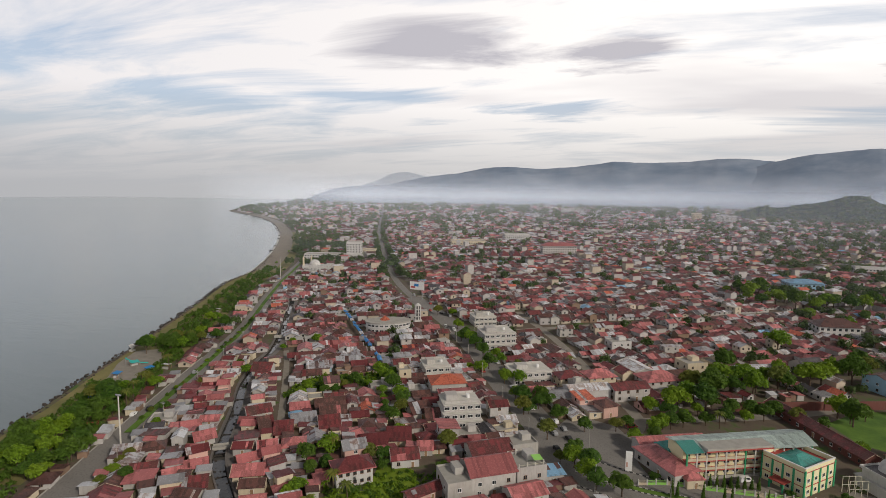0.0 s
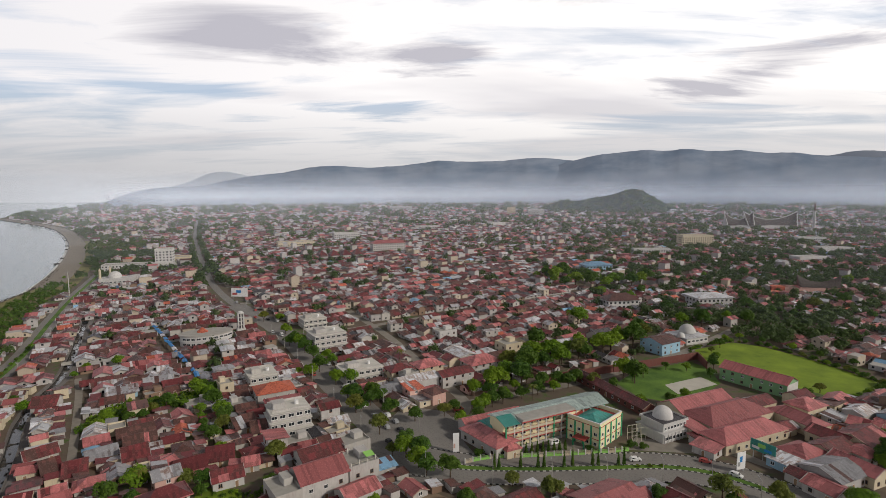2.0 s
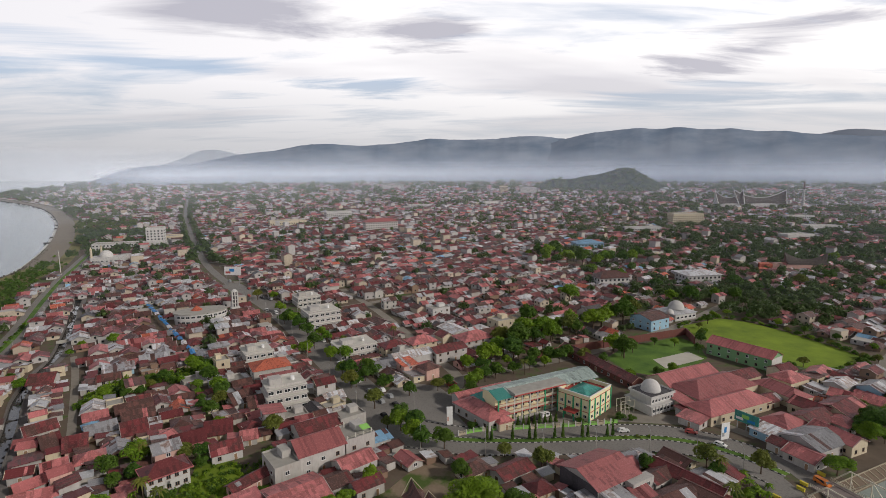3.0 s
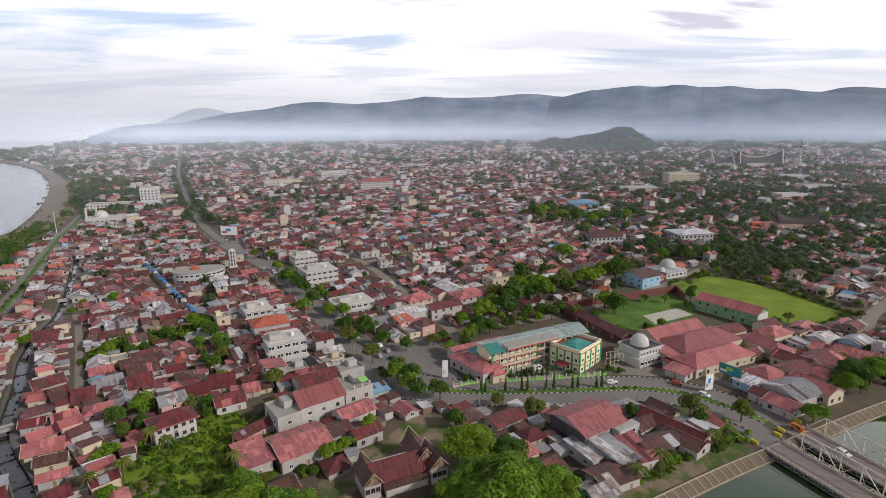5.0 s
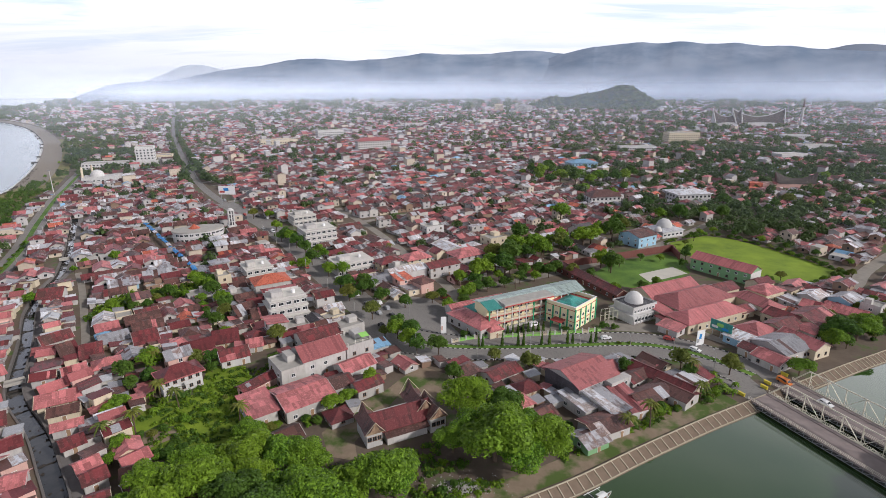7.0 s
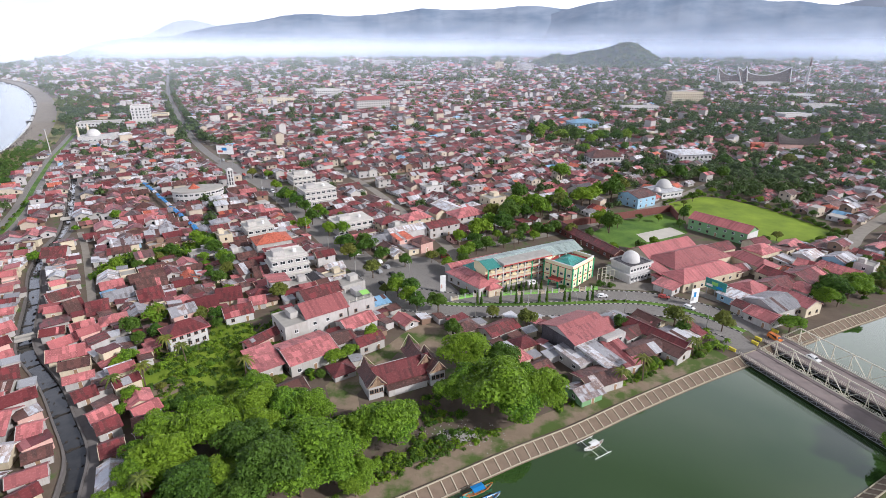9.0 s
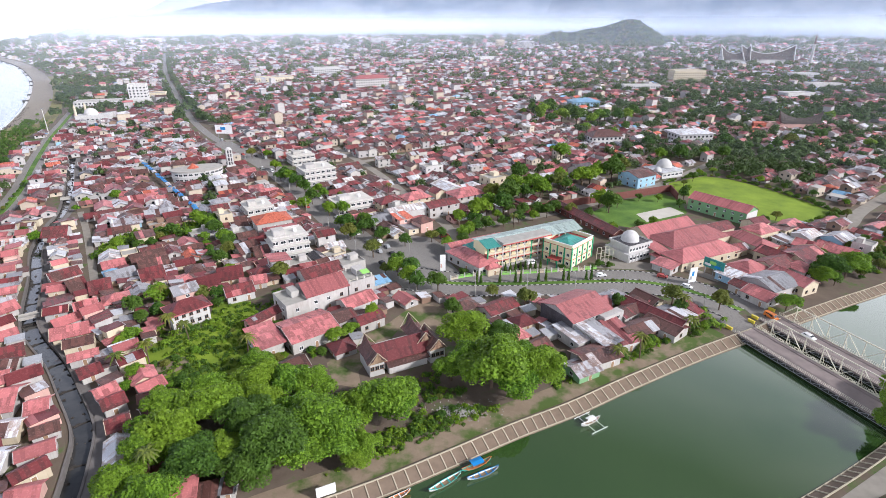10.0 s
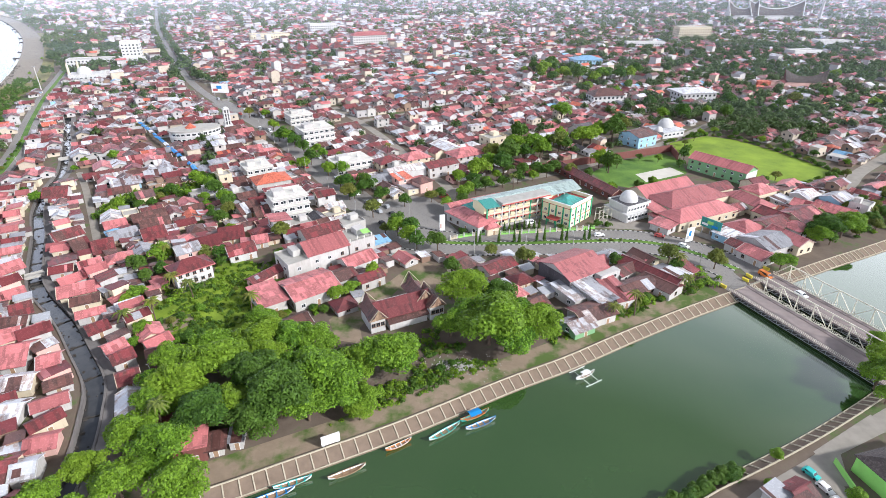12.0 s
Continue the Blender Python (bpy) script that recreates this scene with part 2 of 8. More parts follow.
plain("boat_wood", (0.34, 0.22, 0.13), 0.7, 0.4, 1.0)

m, t = begin("glass_dark")
finish("glass_dark", t, (0.025, 0.03, 0.035), 0.12, spec=0.6)

m, t = begin("asphalt")
v, _ = place_of(t, False)
n = noise_of(t, v, 0.08, 5.0)
g = noise_of(t, v, 1.4, 5.0)
c = mix(t, n, (0.165, 0.155, 0.145), (0.260, 0.245, 0.225))
c = mix(t, maths(t, "MULTIPLY", ramp(t, g, (0.5, 0.0), (0.7, 1.0)), 0.5), c, (0.09, 0.085, 0.08))
finish("asphalt", t, c, 0.85, g, 0.2, 0.03)

m, t = begin("lane")
v, _ = place_of(t, False)
c = mix(t, noise_of(t, v, 0.3, 5.0), (0.17, 0.155, 0.13), (0.33, 0.30, 0.26))
finish("lane", t, c, 0.95)

m, t = begin("dirt")
v, _ = place_of(t, False)
n = noise_of(t, v, 0.35, 6.0, 0.65)
c = mix(t, n, (0.16, 0.118, 0.08), (0.31, 0.245, 0.175))
c = mix(t, ramp(t, noise_of(t, v, 0.12, 5.0), (0.45, 0.0), (0.58, 1.0)), c, (0.075, 0.115, 0.025))
finish("dirt", t, c, 0.95, noise_of(t, v, 2.0), 0.4, 0.1)

m, t = begin("ground")
v, _ = place_of(t, False)
n1 = noise_of(t, v, 0.018, 6.0, 0.6)
n2 = noise_of(t, v, 0.16, 6.0, 0.65)
n3 = noise_of(t, v, 1.7, 5.0, 0.6)
earth = mix(t, n2, (0.07, 0.052, 0.038), (0.19, 0.15, 0.115))
grass = mix(t, n3, (0.035, 0.075, 0.018), (0.10, 0.17, 0.035))
lvl = maths(t, "ADD", maths(t, "MULTIPLY", n1, 0.5), maths(t, "MULTIPLY", n2, 0.5))
c = mix(t, ramp(t, lvl, (0.51, 0.0), (0.60, 1.0)), earth, grass)
finish("ground", t, c, 0.95, n3, 0.5, 0.15)

for nm, lo, hi in (("lawn", (0.13, 0.20, 0.015), (0.25, 0.35, 0.025)), ("rough_grass", (0.06, 0.13, 0.02), (0.16, 0.28, 0.04)),
                   ("dry_grass", (0.15, 0.15, 0.05), (0.28, 0.24, 0.10))):
    m, t = begin(nm)
    v, _ = place_of(t, False)
    n1, n3 = noise_of(t, v, 0.06, 6.0, 0.65), noise_of(t, v, 2.5, 5.0, 0.6)
    c = mix(t, ramp(t, n1, (0.35, 0.0), (0.65, 1.0)), lo, hi)
    c = mix(t, maths(t, "MULTIPLY", n3, 0.5), c, tuple(x * 0.55 for x in lo))
    finish(nm, t, c, 0.95, n3, 0.5, 0.1)

m, t = begin("river_water")
v, _ = place_of(t, False)
c = mix(t, noise_of(t, v, 0.03, 4.0), (0.024, 0.054, 0.014), (0.036, 0.074, 0.019))
p = finish("river_water", t, c, 0.03, noise_of(t, v, 0.9, 4.0, 0.6), 0.03, 0.1, 0.0, 1.0)
p.inputs["IOR"].default_value = 1.55
m, t = begin("sea_water")
v, _ = place_of(t, False)
mp = t.nodes.new("ShaderNodeMapping")
mp.inputs["Rotation"].default_value = (0, 0, radians(30))
mp.inputs["Scale"].default_value = (0.3, 1.0, 1.0)
t.links.new(v, mp.inputs[0])
c = mix(t, noise_of(t, v, 0.006, 4.0), (0.10, 0.13, 0.13), (0.15, 0.18, 0.175))
finish("sea_water", t, c, 0.14, noise_of(t, mp.outputs[0], 0.16, 7.0, 0.68), 0.34, 0.8, 0.0, 0.36)
m, t = begin("canal_water")
v, _ = place_of(t, False)
finish("canal_water", t, mix(t, noise_of(t, v, 0.5, 5.0), (0.018, 0.019, 0.020), (0.060, 0.058, 0.055)), 0.12, noise_of(t, v, 1.2), 0.15, 0.1, 0.0, 0.5)
m, t = begin("foam")
v, _ = place_of(t, False)
finish("foam", t, mix(t, noise_of(t, v, 0.3), (0.5, 0.5, 0.48), (0.8, 0.8, 0.8)), 0.8)


def leafage(name, dark, lite):
    m, t = begin(name)
    geo = t.nodes.new("ShaderNodeNewGeometry").outputs["Random Per Island"]
    rnd = t.nodes.new("ShaderNodeObjectInfo").outputs["Random"]
    c = mix(t, geo, dark, lite)
    c = mix(t, maths(t, "MULTIPLY", rnd, 0.45), c, (lite[0] * 1.25, lite[1] * 0.9, lite[2] * 0.8))
    p = finish(name, t, c, 0.6, spec=0.25)
    tr = t.nodes.new("ShaderNodeBsdfTranslucent")
    t.links.new(mix(t, 0.5, c, (lite[0] * 1.3, lite[1] * 1.3, lite[2])), tr.inputs[0])
    ms = add(t, "ShaderNodeMixShader", Fac=0.25)
    t.links.new(p.outputs[0], ms.inputs[1])
    t.links.new(tr.outputs[0], ms.inputs[2])
    out = [n for n in t.nodes if n.type == "OUTPUT_MATERIAL"][0]
    t.links.new(ms.outputs[0], out.inputs[0])
    return m


leafage("leaf_fresh", (0.022, 0.070, 0.006), (0.18, 0.33, 0.020))
leafage("leaf_deep", (0.014, 0.044, 0.006), (0.085, 0.18, 0.020))
leafage("leaf_olive", (0.045, 0.070, 0.012), (0.16, 0.20, 0.035))
# far leaves: lifted, greyer green with some distance haze in the colour
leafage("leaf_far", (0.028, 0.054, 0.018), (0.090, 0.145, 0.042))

# forest colours with the distance haze mixed in, hence blue-grey
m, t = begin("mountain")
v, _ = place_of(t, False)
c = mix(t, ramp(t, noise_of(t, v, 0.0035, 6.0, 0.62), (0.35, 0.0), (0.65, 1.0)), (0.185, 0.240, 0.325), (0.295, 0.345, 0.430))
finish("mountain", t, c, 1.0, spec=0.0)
# farther ranges: more haze mixed into the colour, so paler
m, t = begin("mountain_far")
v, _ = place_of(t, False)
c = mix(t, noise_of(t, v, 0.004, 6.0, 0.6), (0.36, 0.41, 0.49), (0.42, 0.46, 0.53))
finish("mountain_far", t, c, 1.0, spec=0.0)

m, t = begin("hill_forest")
v, _ = place_of(t, False)
c = mix(t, noise_of(t, v, 0.03, 6.0, 0.65), (0.022, 0.036, 0.024), (0.055, 0.075, 0.045))
finish("hill_forest", t, c, 1.0, noise_of(t, v, 0.05, 5.0), 0.8, 8.0, spec=0.0)


def mist(name, low, full, high, alpha, az0, az1, even=False):
    """A see-through sheet that stands in for mist or haze, thinning towards its top and foot."""
    m, t = begin(name)
    c = t.nodes.new("ShaderNodeTexCoord").outputs["Object"]
    z = t.nodes.new("ShaderNodeSeparateXYZ")
    t.links.new(c, z.inputs[0])
    span = high - low
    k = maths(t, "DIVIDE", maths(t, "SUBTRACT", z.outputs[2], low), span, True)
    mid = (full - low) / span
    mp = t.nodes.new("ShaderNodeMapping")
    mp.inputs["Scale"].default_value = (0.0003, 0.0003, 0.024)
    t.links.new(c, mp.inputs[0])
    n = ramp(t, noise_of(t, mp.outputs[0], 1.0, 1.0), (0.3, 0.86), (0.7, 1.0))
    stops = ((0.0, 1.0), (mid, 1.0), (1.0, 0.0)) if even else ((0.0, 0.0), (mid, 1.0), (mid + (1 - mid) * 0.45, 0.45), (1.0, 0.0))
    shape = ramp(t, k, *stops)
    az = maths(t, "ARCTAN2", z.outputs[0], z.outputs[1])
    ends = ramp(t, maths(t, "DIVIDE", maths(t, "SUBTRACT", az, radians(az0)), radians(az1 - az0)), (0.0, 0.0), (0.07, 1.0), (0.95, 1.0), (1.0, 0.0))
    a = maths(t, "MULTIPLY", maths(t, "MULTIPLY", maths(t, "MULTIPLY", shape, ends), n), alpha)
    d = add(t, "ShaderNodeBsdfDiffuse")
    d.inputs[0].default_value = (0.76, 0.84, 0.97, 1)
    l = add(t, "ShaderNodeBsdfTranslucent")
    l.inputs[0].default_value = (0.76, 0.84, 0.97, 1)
    both = t.nodes.new("ShaderNodeAddShader")
    t.links.new(d.outputs[0], both.inputs[0])
    t.links.new(l.outputs[0], both.inputs[1])
    ms = t.nodes.new("ShaderNodeMixShader")
    t.links.new(a, ms.inputs[0])
    t.links.new(t.nodes.new("ShaderNodeBsdfTransparent").outputs[0], ms.inputs[1])
    t.links.new(both.outputs[0], ms.inputs[2])
    t.links.new(ms.outputs[0], t.nodes.new("ShaderNodeOutputMaterial").inputs[0])


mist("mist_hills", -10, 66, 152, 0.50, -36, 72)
# upright sheets that add up with distance to imitate hazy air
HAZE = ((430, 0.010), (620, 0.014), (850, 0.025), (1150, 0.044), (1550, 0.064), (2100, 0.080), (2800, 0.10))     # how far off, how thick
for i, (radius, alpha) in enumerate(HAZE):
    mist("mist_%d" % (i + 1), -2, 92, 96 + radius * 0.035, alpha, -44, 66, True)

# ---- geometry helpers ----
class Geo:
    """Collects vertices and faces, then becomes one mesh."""

    def __init__(self):
        self.v, self.f, self.m = [], [], []

    def face(self, pts, mat=0):
        n = len(self.v)
        self.v.extend(tuple(p) for p in pts)
        self.f.append(tuple(range(n, n + len(pts))))
        self.m.append(mat)

    def box(self, x, y, z, sx, sy, sz, rz=0.0, mat=0, bottom=True):
        """A box that stands on z, centred on x and y, turned by rz degrees."""
        c, s = math.cos(radians(rz)), math.sin(radians(rz))
        n = len(self.v)
        for k in (0, sz):
            for a, b in ((-1, -1), (1, -1), (1, 1), (-1, 1)):
                px, py = a * sx / 2, b * sy / 2
                self.v.append((x + px * c - py * s, y + px * s + py * c, z + k))
        fs = [(4, 5, 6, 7), (0, 1, 5, 4), (1, 2, 6, 5), (2, 3, 7, 6), (3, 0, 4, 7)]
        if bottom:
            fs.append((3, 2, 1, 0))
        self.f.extend(tuple(n + i for i in q) for q in fs)
        self.m.extend([mat] * len(fs))

    def prism(self, base, z0, z1, mat=0, cap=True):
        """An upright prism on a counter-clockwise outline."""
        n, k = len(self.v), len(base)
        self.v.extend((p[0], p[1], z0) for p in base)
        self.v.extend((p[0], p[1], z1) for p in base)
        for i in range(k):
            j = (i + 1) % k
            self.f.append((n + i, n + j, n + k + j, n + k + i))
            self.m.append(mat)
        if cap:
            self.f.append(tuple(range(n + k, n + 2 * k)))
            self.m.append(mat)

    def tube(self, a, b, r0, r1=None, sides=6, mat=0):
        a, b = Vector(a), Vector(b)
        r1 = r0 if r1 is None else r1
        d = (b - a).normalized()
        s = d.orthogonal().normalized()
        q = d.cross(s)
        n = len(self.v)
        for p, r in ((a, r0), (b, r1)):
            for i in range(sides):
                w = 2 * math.pi * i / sides
                self.v.append(tuple(p + (s * math.cos(w) + q * math.sin(w)) * r))
        for i in range(sides):
            j = (i + 1) % sides
            self.f.append((n + i, n + j, n + sides + j, n + sides + i))
            self.m.append(mat)
        self.f.append(tuple(range(n + sides, n + 2 * sides)))
        self.m.append(mat)
        self.f.append(tuple(range(n + sides - 1, n - 1, -1)))
        self.m.append(mat)

    def pipe(self, pts, r, sides=6, mat=0):
        """One bent tube through points that lie in an upright plane along x."""
        n = len(self.v)
        for p in pts:
            for i in range(sides):
                w = 2 * math.pi * i / sides
                self.v.append((p[0], p[1] + r * math.cos(w), p[2] + r * math.sin(w)))
        for k in range(len(pts) - 1):
            for i in range(sides):
                j = (i + 1) % sides
                self.f.append((n + k * sides + i, n + k * sides + j, n + (k + 1) * sides + j, n + (k + 1) * sides + i))
                self.m.append(mat)

    def bar(self, a, b, w, mat=0):
        self.tube(a, b, w * 0.7, w * 0.7, 4, mat)

    def slab(self, pts, th, mat=0):
        """A sheet of that thickness under a plane outline, wound counter-clockwise seen from above."""
        n, k = len(self.v), len(pts)
        self.v.extend(tuple(p) for p in pts)
        self.v.extend((p[0], p[1], p[2] - th) for p in pts)
        self.f.append(tuple(range(n, n + k)))
        self.f.append(tuple(range(n + 2 * k - 1, n + k - 1, -1)))
        for i in range(k):
            j = (i + 1) % k
            self.f.append((n + j, n + i, n + k + i, n + k + j))
        self.m.extend([mat] * (k + 2))

    def sheet(self, grid, th, mat=0):
        """A bent sheet of that thickness over a grid of points, all in one piece."""
        n, a, b = len(self.v), len(grid), len(grid[0])
        for dz in (0, th):
            for row in grid:
                self.v.extend((p[0], p[1], p[2] - dz) for p in row)
        low = a * b
        for i in range(a - 1):
            for j in range(b - 1):
                q = (n + i * b + j, n + (i + 1) * b + j, n + (i + 1) * b + j + 1, n + i * b + j + 1)
                self.f.append(q)
                self.f.append(tuple(k + low for k in q[::-1]))
                self.m.extend([mat] * 2)
        rim = [i * b for i in range(a)] + [(a - 1) * b + j for j in range(1, b)] + [i * b + b - 1 for i in range(a - 2, -1, -1)] + [j for j in range(b - 2, 0, -1)]
        for p, q in zip(rim, rim[1:] + rim[:1]):
            self.f.append((n + q, n + p, n + p + low, n + q + low))
            self.m.append(mat)

    def dome(self, x, y, z, r, h=None, seg=24, rings=8, mat=0):
        h = h or r
        n = len(self.v)
        for j in range(rings):
            w = math.pi / 2 * j / rings
            for i in range(seg):
                u = 2 * math.pi * i / seg
                self.v.append((x + r * math.cos(w) * math.cos(u), y + r * math.cos(w) * math.sin(u), z + h * math.sin(w)))
        self.v.append((x, y, z + h))
        top = len(self.v) - 1
        for j in range(rings - 1):
            for i in range(seg):
                k = (i + 1) % seg
                self.f.append((n + j * seg + i, n + j * seg + k, n + (j + 1) * seg + k, n + (j + 1) * seg + i))
                self.m.append(mat)
        for i in range(seg):
            self.f.append((n + (rings - 1) * seg + i, n + (rings - 1) * seg + (i + 1) % seg, top))
            self.m.append(mat)

    def mesh(self, name, mats):
        me = bpy.data.meshes.new(name)
        me.from_pydata(self.v, [], self.f)
        for k in mats:
            me.materials.append(MATS[k])
        if len(mats) > 1:
            me.polygons.foreach_set("material_index", self.m)
        me.update()
        return me


def mats_of(m):
    return [m] if isinstance(m, str) else list(m)


def part(name, geo, material, parent, label="", smooth=False):
    """One mesh object under a thing or a part. geo: a Geo, or a mesh that is shared."""
    me = geo.mesh(name, mats_of(material)) if isinstance(geo, Geo) else geo
    if smooth:
        me.polygons.foreach_set("use_smooth", [True] * len(me.polygons))
    ob = new(name, me)
    ob.parent = parent
    return tagged(ob, label)


def thing(name, label, category, x=0, y=0, z=0, rz=0, group="", kind=""):
    ob = new(name)
    ob.matrix_basis = pose(x, y, z, 0, 0, rz)
    return tagged(ob, label, category, group, kind)


def setting(name, geo, material, label, category):
    return tagged(new(name, geo.mesh(name, mats_of(material))), label, category, kind="structure")


def inside(poly, x, y):
    hit = False
    j = len(poly) - 1
    for i in range(len(poly)):
        (xi, yi), (xj, yj) = poly[i], poly[j]
        if (yi > y) != (yj > y) and x < (xj - xi) * (y - yi) / (yj - yi) + xi:
            hit = not hit
        j = i
    return hit


def lerp_x(line, y):
    """x of a line given as points of rising y."""
    if y <= line[0][1]:
        return line[0][0]
    for (x0, y0), (x1, y1) in zip(line, line[1:]):
        if y <= y1:
            return x0 + (x1 - x0) * (y - y0) / (y1 - y0)
    return line[-1][0]


def near_line(line, x, y):
    best = 1e9
    for (x0, y0), (x1, y1) in zip(line, line[1:]):
        ax, ay = x1 - x0, y1 - y0
        k = max(0.0, min(1.0, ((x - x0) * ax + (y - y0) * ay) / (ax * ax + ay * ay)))
        best = min(best, math.hypot(x - x0 - k * ax, y - y0 - k * ay))
    return best


def smooth_line(line, step=4.0):
    """A Catmull-Rom line through the points."""
    out = []
    pts = [Vector(p) for p in line]
    pts = [2 * pts[0] - pts[1]] + pts + [2 * pts[-1] - pts[-2]]
    for a, b, c, d in zip(pts, pts[1:], pts[2:], pts[3:]):
        n = max(2, int((c - b).length / step))
        for i in range(n):
            k = i / n
            q = 0.5 * (2 * b + (c - a) * k + (2 * a - 5 * b + 4 * c - d) * k * k + (3 * b - a - 3 * c + d) * k ** 3)
            out.append((q.x, q.y))
    out.append(tuple(line[-1]))
    return out


def offset_line(line, d):
    """The line moved d metres to its right."""
    out = []
    for i, p in enumerate(line):
        a, b = Vector(line[max(0, i - 1)]), Vector(line[min(len(line) - 1, i + 1)])
        t = (b - a).normalized()
        out.append((p[0] + t.y * d, p[1] - t.x * d))
    return out


def ribbon(geo, line, d0, d1, z, th=0.0, mat=0):
    """A band between two offsets of a line; with th it has sides going down."""
    a, b = offset_line(line, d0), offset_line(line, d1)
    for i in range(len(line) - 1):
        geo.face([(*b[i], z), (*b[i + 1], z), (*a[i + 1], z), (*a[i], z)], mat)
        if th:
            geo.face([(*b[i], z - th), (*b[i + 1], z - th), (*b[i + 1], z), (*b[i], z)], mat)
            geo.face([(*a[i + 1], z - th), (*a[i], z - th), (*a[i], z), (*a[i + 1], z)], mat)


# ---- plan: shore, river, canal, roads ----
COAST = [(-190, 20), (-215, 100), (-237, 154), (-260, 196), (-280, 237), (-303, 280), (-338, 347), (-389, 441), (-415, 516), (-486, 641),
         (-600, 816), (-728, 994), (-932, 1243), (-1121, 1437), (-1308, 1597), (-1605, 1836), (-1910, 2332), (-2065, 2726),
         (-2372, 3398), (-2572, 4014), (-2900, 4500)]
BANK_N = [(-120, 38), (-80, 54), (-49, 67), (-34, 74), (-14, 83.5), (0, 91), (18, 101), (34, 109), (53, 120), (75, 132), (93, 141), (124, 156),
          (147, 167), (175, 180), (260, 222), (420, 290), (900, 420), (2500, 700)]
BANK_S = [(-60, -20), (20, 47), (52, 65), (65, 71), (78, 77), (92, 84), (105, 91), (125, 102), (180, 130), (280, 178), (440, 245), (920, 370), (2500, 640)]
CANAL = [(-74.7, 55), (-78.7, 75), (-84.2, 89.7), (-89.7, 100.6), (-101.6, 114), (-115.6, 129), (-134.6, 146), (-144.7, 159.6), (-161.0, 186.0), (-171.0, 200.5), (-181.0, 216.0),
         (-192.5, 240.0), (-203.0, 268.0), (-229.0, 314.0), (-249.5, 347.0), (-272.0, 385.0)]
CANAL_HALF = 2.2
SEA_ROAD = [(-140, 40), (-158, 95), (-168, 118), (-184, 152), (-204, 197), (-224, 243), (-250, 300), (-292, 375), (-339, 462), (-380, 545), (-455, 690), (-560, 850)]
MAIN_ROAD = [(-8, 183), (-25, 203), (-42, 231), (-60, 261), (-82, 300), (-105, 338), (-134, 380), (-190, 450), (-245, 535), (-297, 630), (-423, 868), (-597, 1215),
             (-1083, 2238), (-1500, 3100)]
RIVER_ROAD = [(-16, 186), (-6, 183), (5, 180), (27, 179.5), (49, 180.6), (72, 181.7), (87, 177.8), (98, 169.2), (106, 158.5)]
LANE_A = [(-84, 420), (-50, 359), (-27, 311), (-12, 274), (5, 236), (-4, 205)]
LANE_B = [(196, 236), (207, 246), (230, 268), (300, 320), (420, 400)]
LANE_C = [(-126, 168), (-139, 188), (-163.6, 225), (-178, 246), (-192, 265)]
LANE_D = [(-100, 345), (-60, 372), (20, 430), (120, 500), (260, 600)]
LANE_E = [(-246, 540), (-120, 610), (60, 720), (300, 870), (600, 1050)]
LANE_F = [(5, 236), (60, 262), (100, 288), (140, 318), (190, 365)]
BANK_LANE = offset_line(smooth_line(BANK_N[1:11]), -6.0)
canal_s, sea_road_s, main_s, river_road_s = (smooth_line(l) for l in (CANAL, SEA_ROAD, MAIN_ROAD, RIVER_ROAD))

# ---- ground, in one mesh with the canal cut out of it ----
geo = Geo()
east = 4600
can_l, can_r = offset_line(canal_s, -CANAL_HALF), offset_line(canal_s, CANAL_HALF)
bank_w = [p for p in BANK_N if p[0] < -80]
bank_e = [p for p in BANK_N if p[0] > -70]
outline = [(-185, 15)] + bank_w + can_l + can_r[::-1] + bank_e + [(4300, 1000), (4300, 4600), (-2900, 4600)] + COAST[::-1]
from mathutils.geometry import tessellate_polygon
tris = tessellate_polygon([[Vector((p[0], p[1], 0)) for p in outline]])


def land(geo, outline, z=0.0):
    for tri in tessellate_polygon([[Vector((p[0], p[1], 0)) for p in outline]]):
        q = [outline[i] for i in tri]
        area = (q[1][0] - q[0][0]) * (q[2][1] - q[0][1]) - (q[2][0] - q[0][0]) * (q[1][1] - q[0][1])
        if area < 0:
            q = q[::-1]
        geo.face([(p[0], p[1], z) for p in q])


land(geo, outline)
land(geo, BANK_S + [(4300, 900), (4300, -400), (-60, -400)])
for line in (can_l, can_r):                       # canal walls
    for a, b in zip(line, line[1:]):
        geo.face([(*a, -3), (*b, -3), (*b, 0), (*a, 0)])
setting("ground", geo, "ground", "flat coastal plain of bare earth and patchy grass under the town", "ground")

geo = Geo()
geo.face([(-4700, -900, -1.6), (-150, -900, -1.6), (-150, 4700, -1.6), (-4700, 4700, -1.6)])
setting("sea", geo, "sea_water", "calm grey sea beside the town under a cloudy sky", "sea")
geo = Geo()
geo.face([(-149, -900, -1.5), (4300, -900, -1.5), (4300, 1300, -1.5), (-149, 1300, -1.5)])
setting("river", geo, "river_water", "still murky green river between sloping stone banks", "river")
geo = Geo()
ribbon(geo, canal_s, -CANAL_HALF + 0.05, CANAL_HALF - 0.05, -1.35)
setting("canal", geo, "canal_water", "narrow dark canal with shallow weirs between the houses", "canal")

# roads
geo = Geo()
SPLIT = min(i for i, p in enumerate(sea_road_s) if p[1] > 148)      # the middle strip begins here
ribbon(geo, sea_road_s[:SPLIT + 1], -5.8, 5.2, 0.06, 0.06)
ribbon(geo, sea_road_s[SPLIT:], -5.8, -1.6, 0.06, 0.06)
ribbon(geo, sea_road_s[SPLIT:], 1.4, 5.4, 0.06, 0.06)
setting("sea_road", geo, "asphalt", "worn grey asphalt dual road along the shore", "road")
geo = Geo()
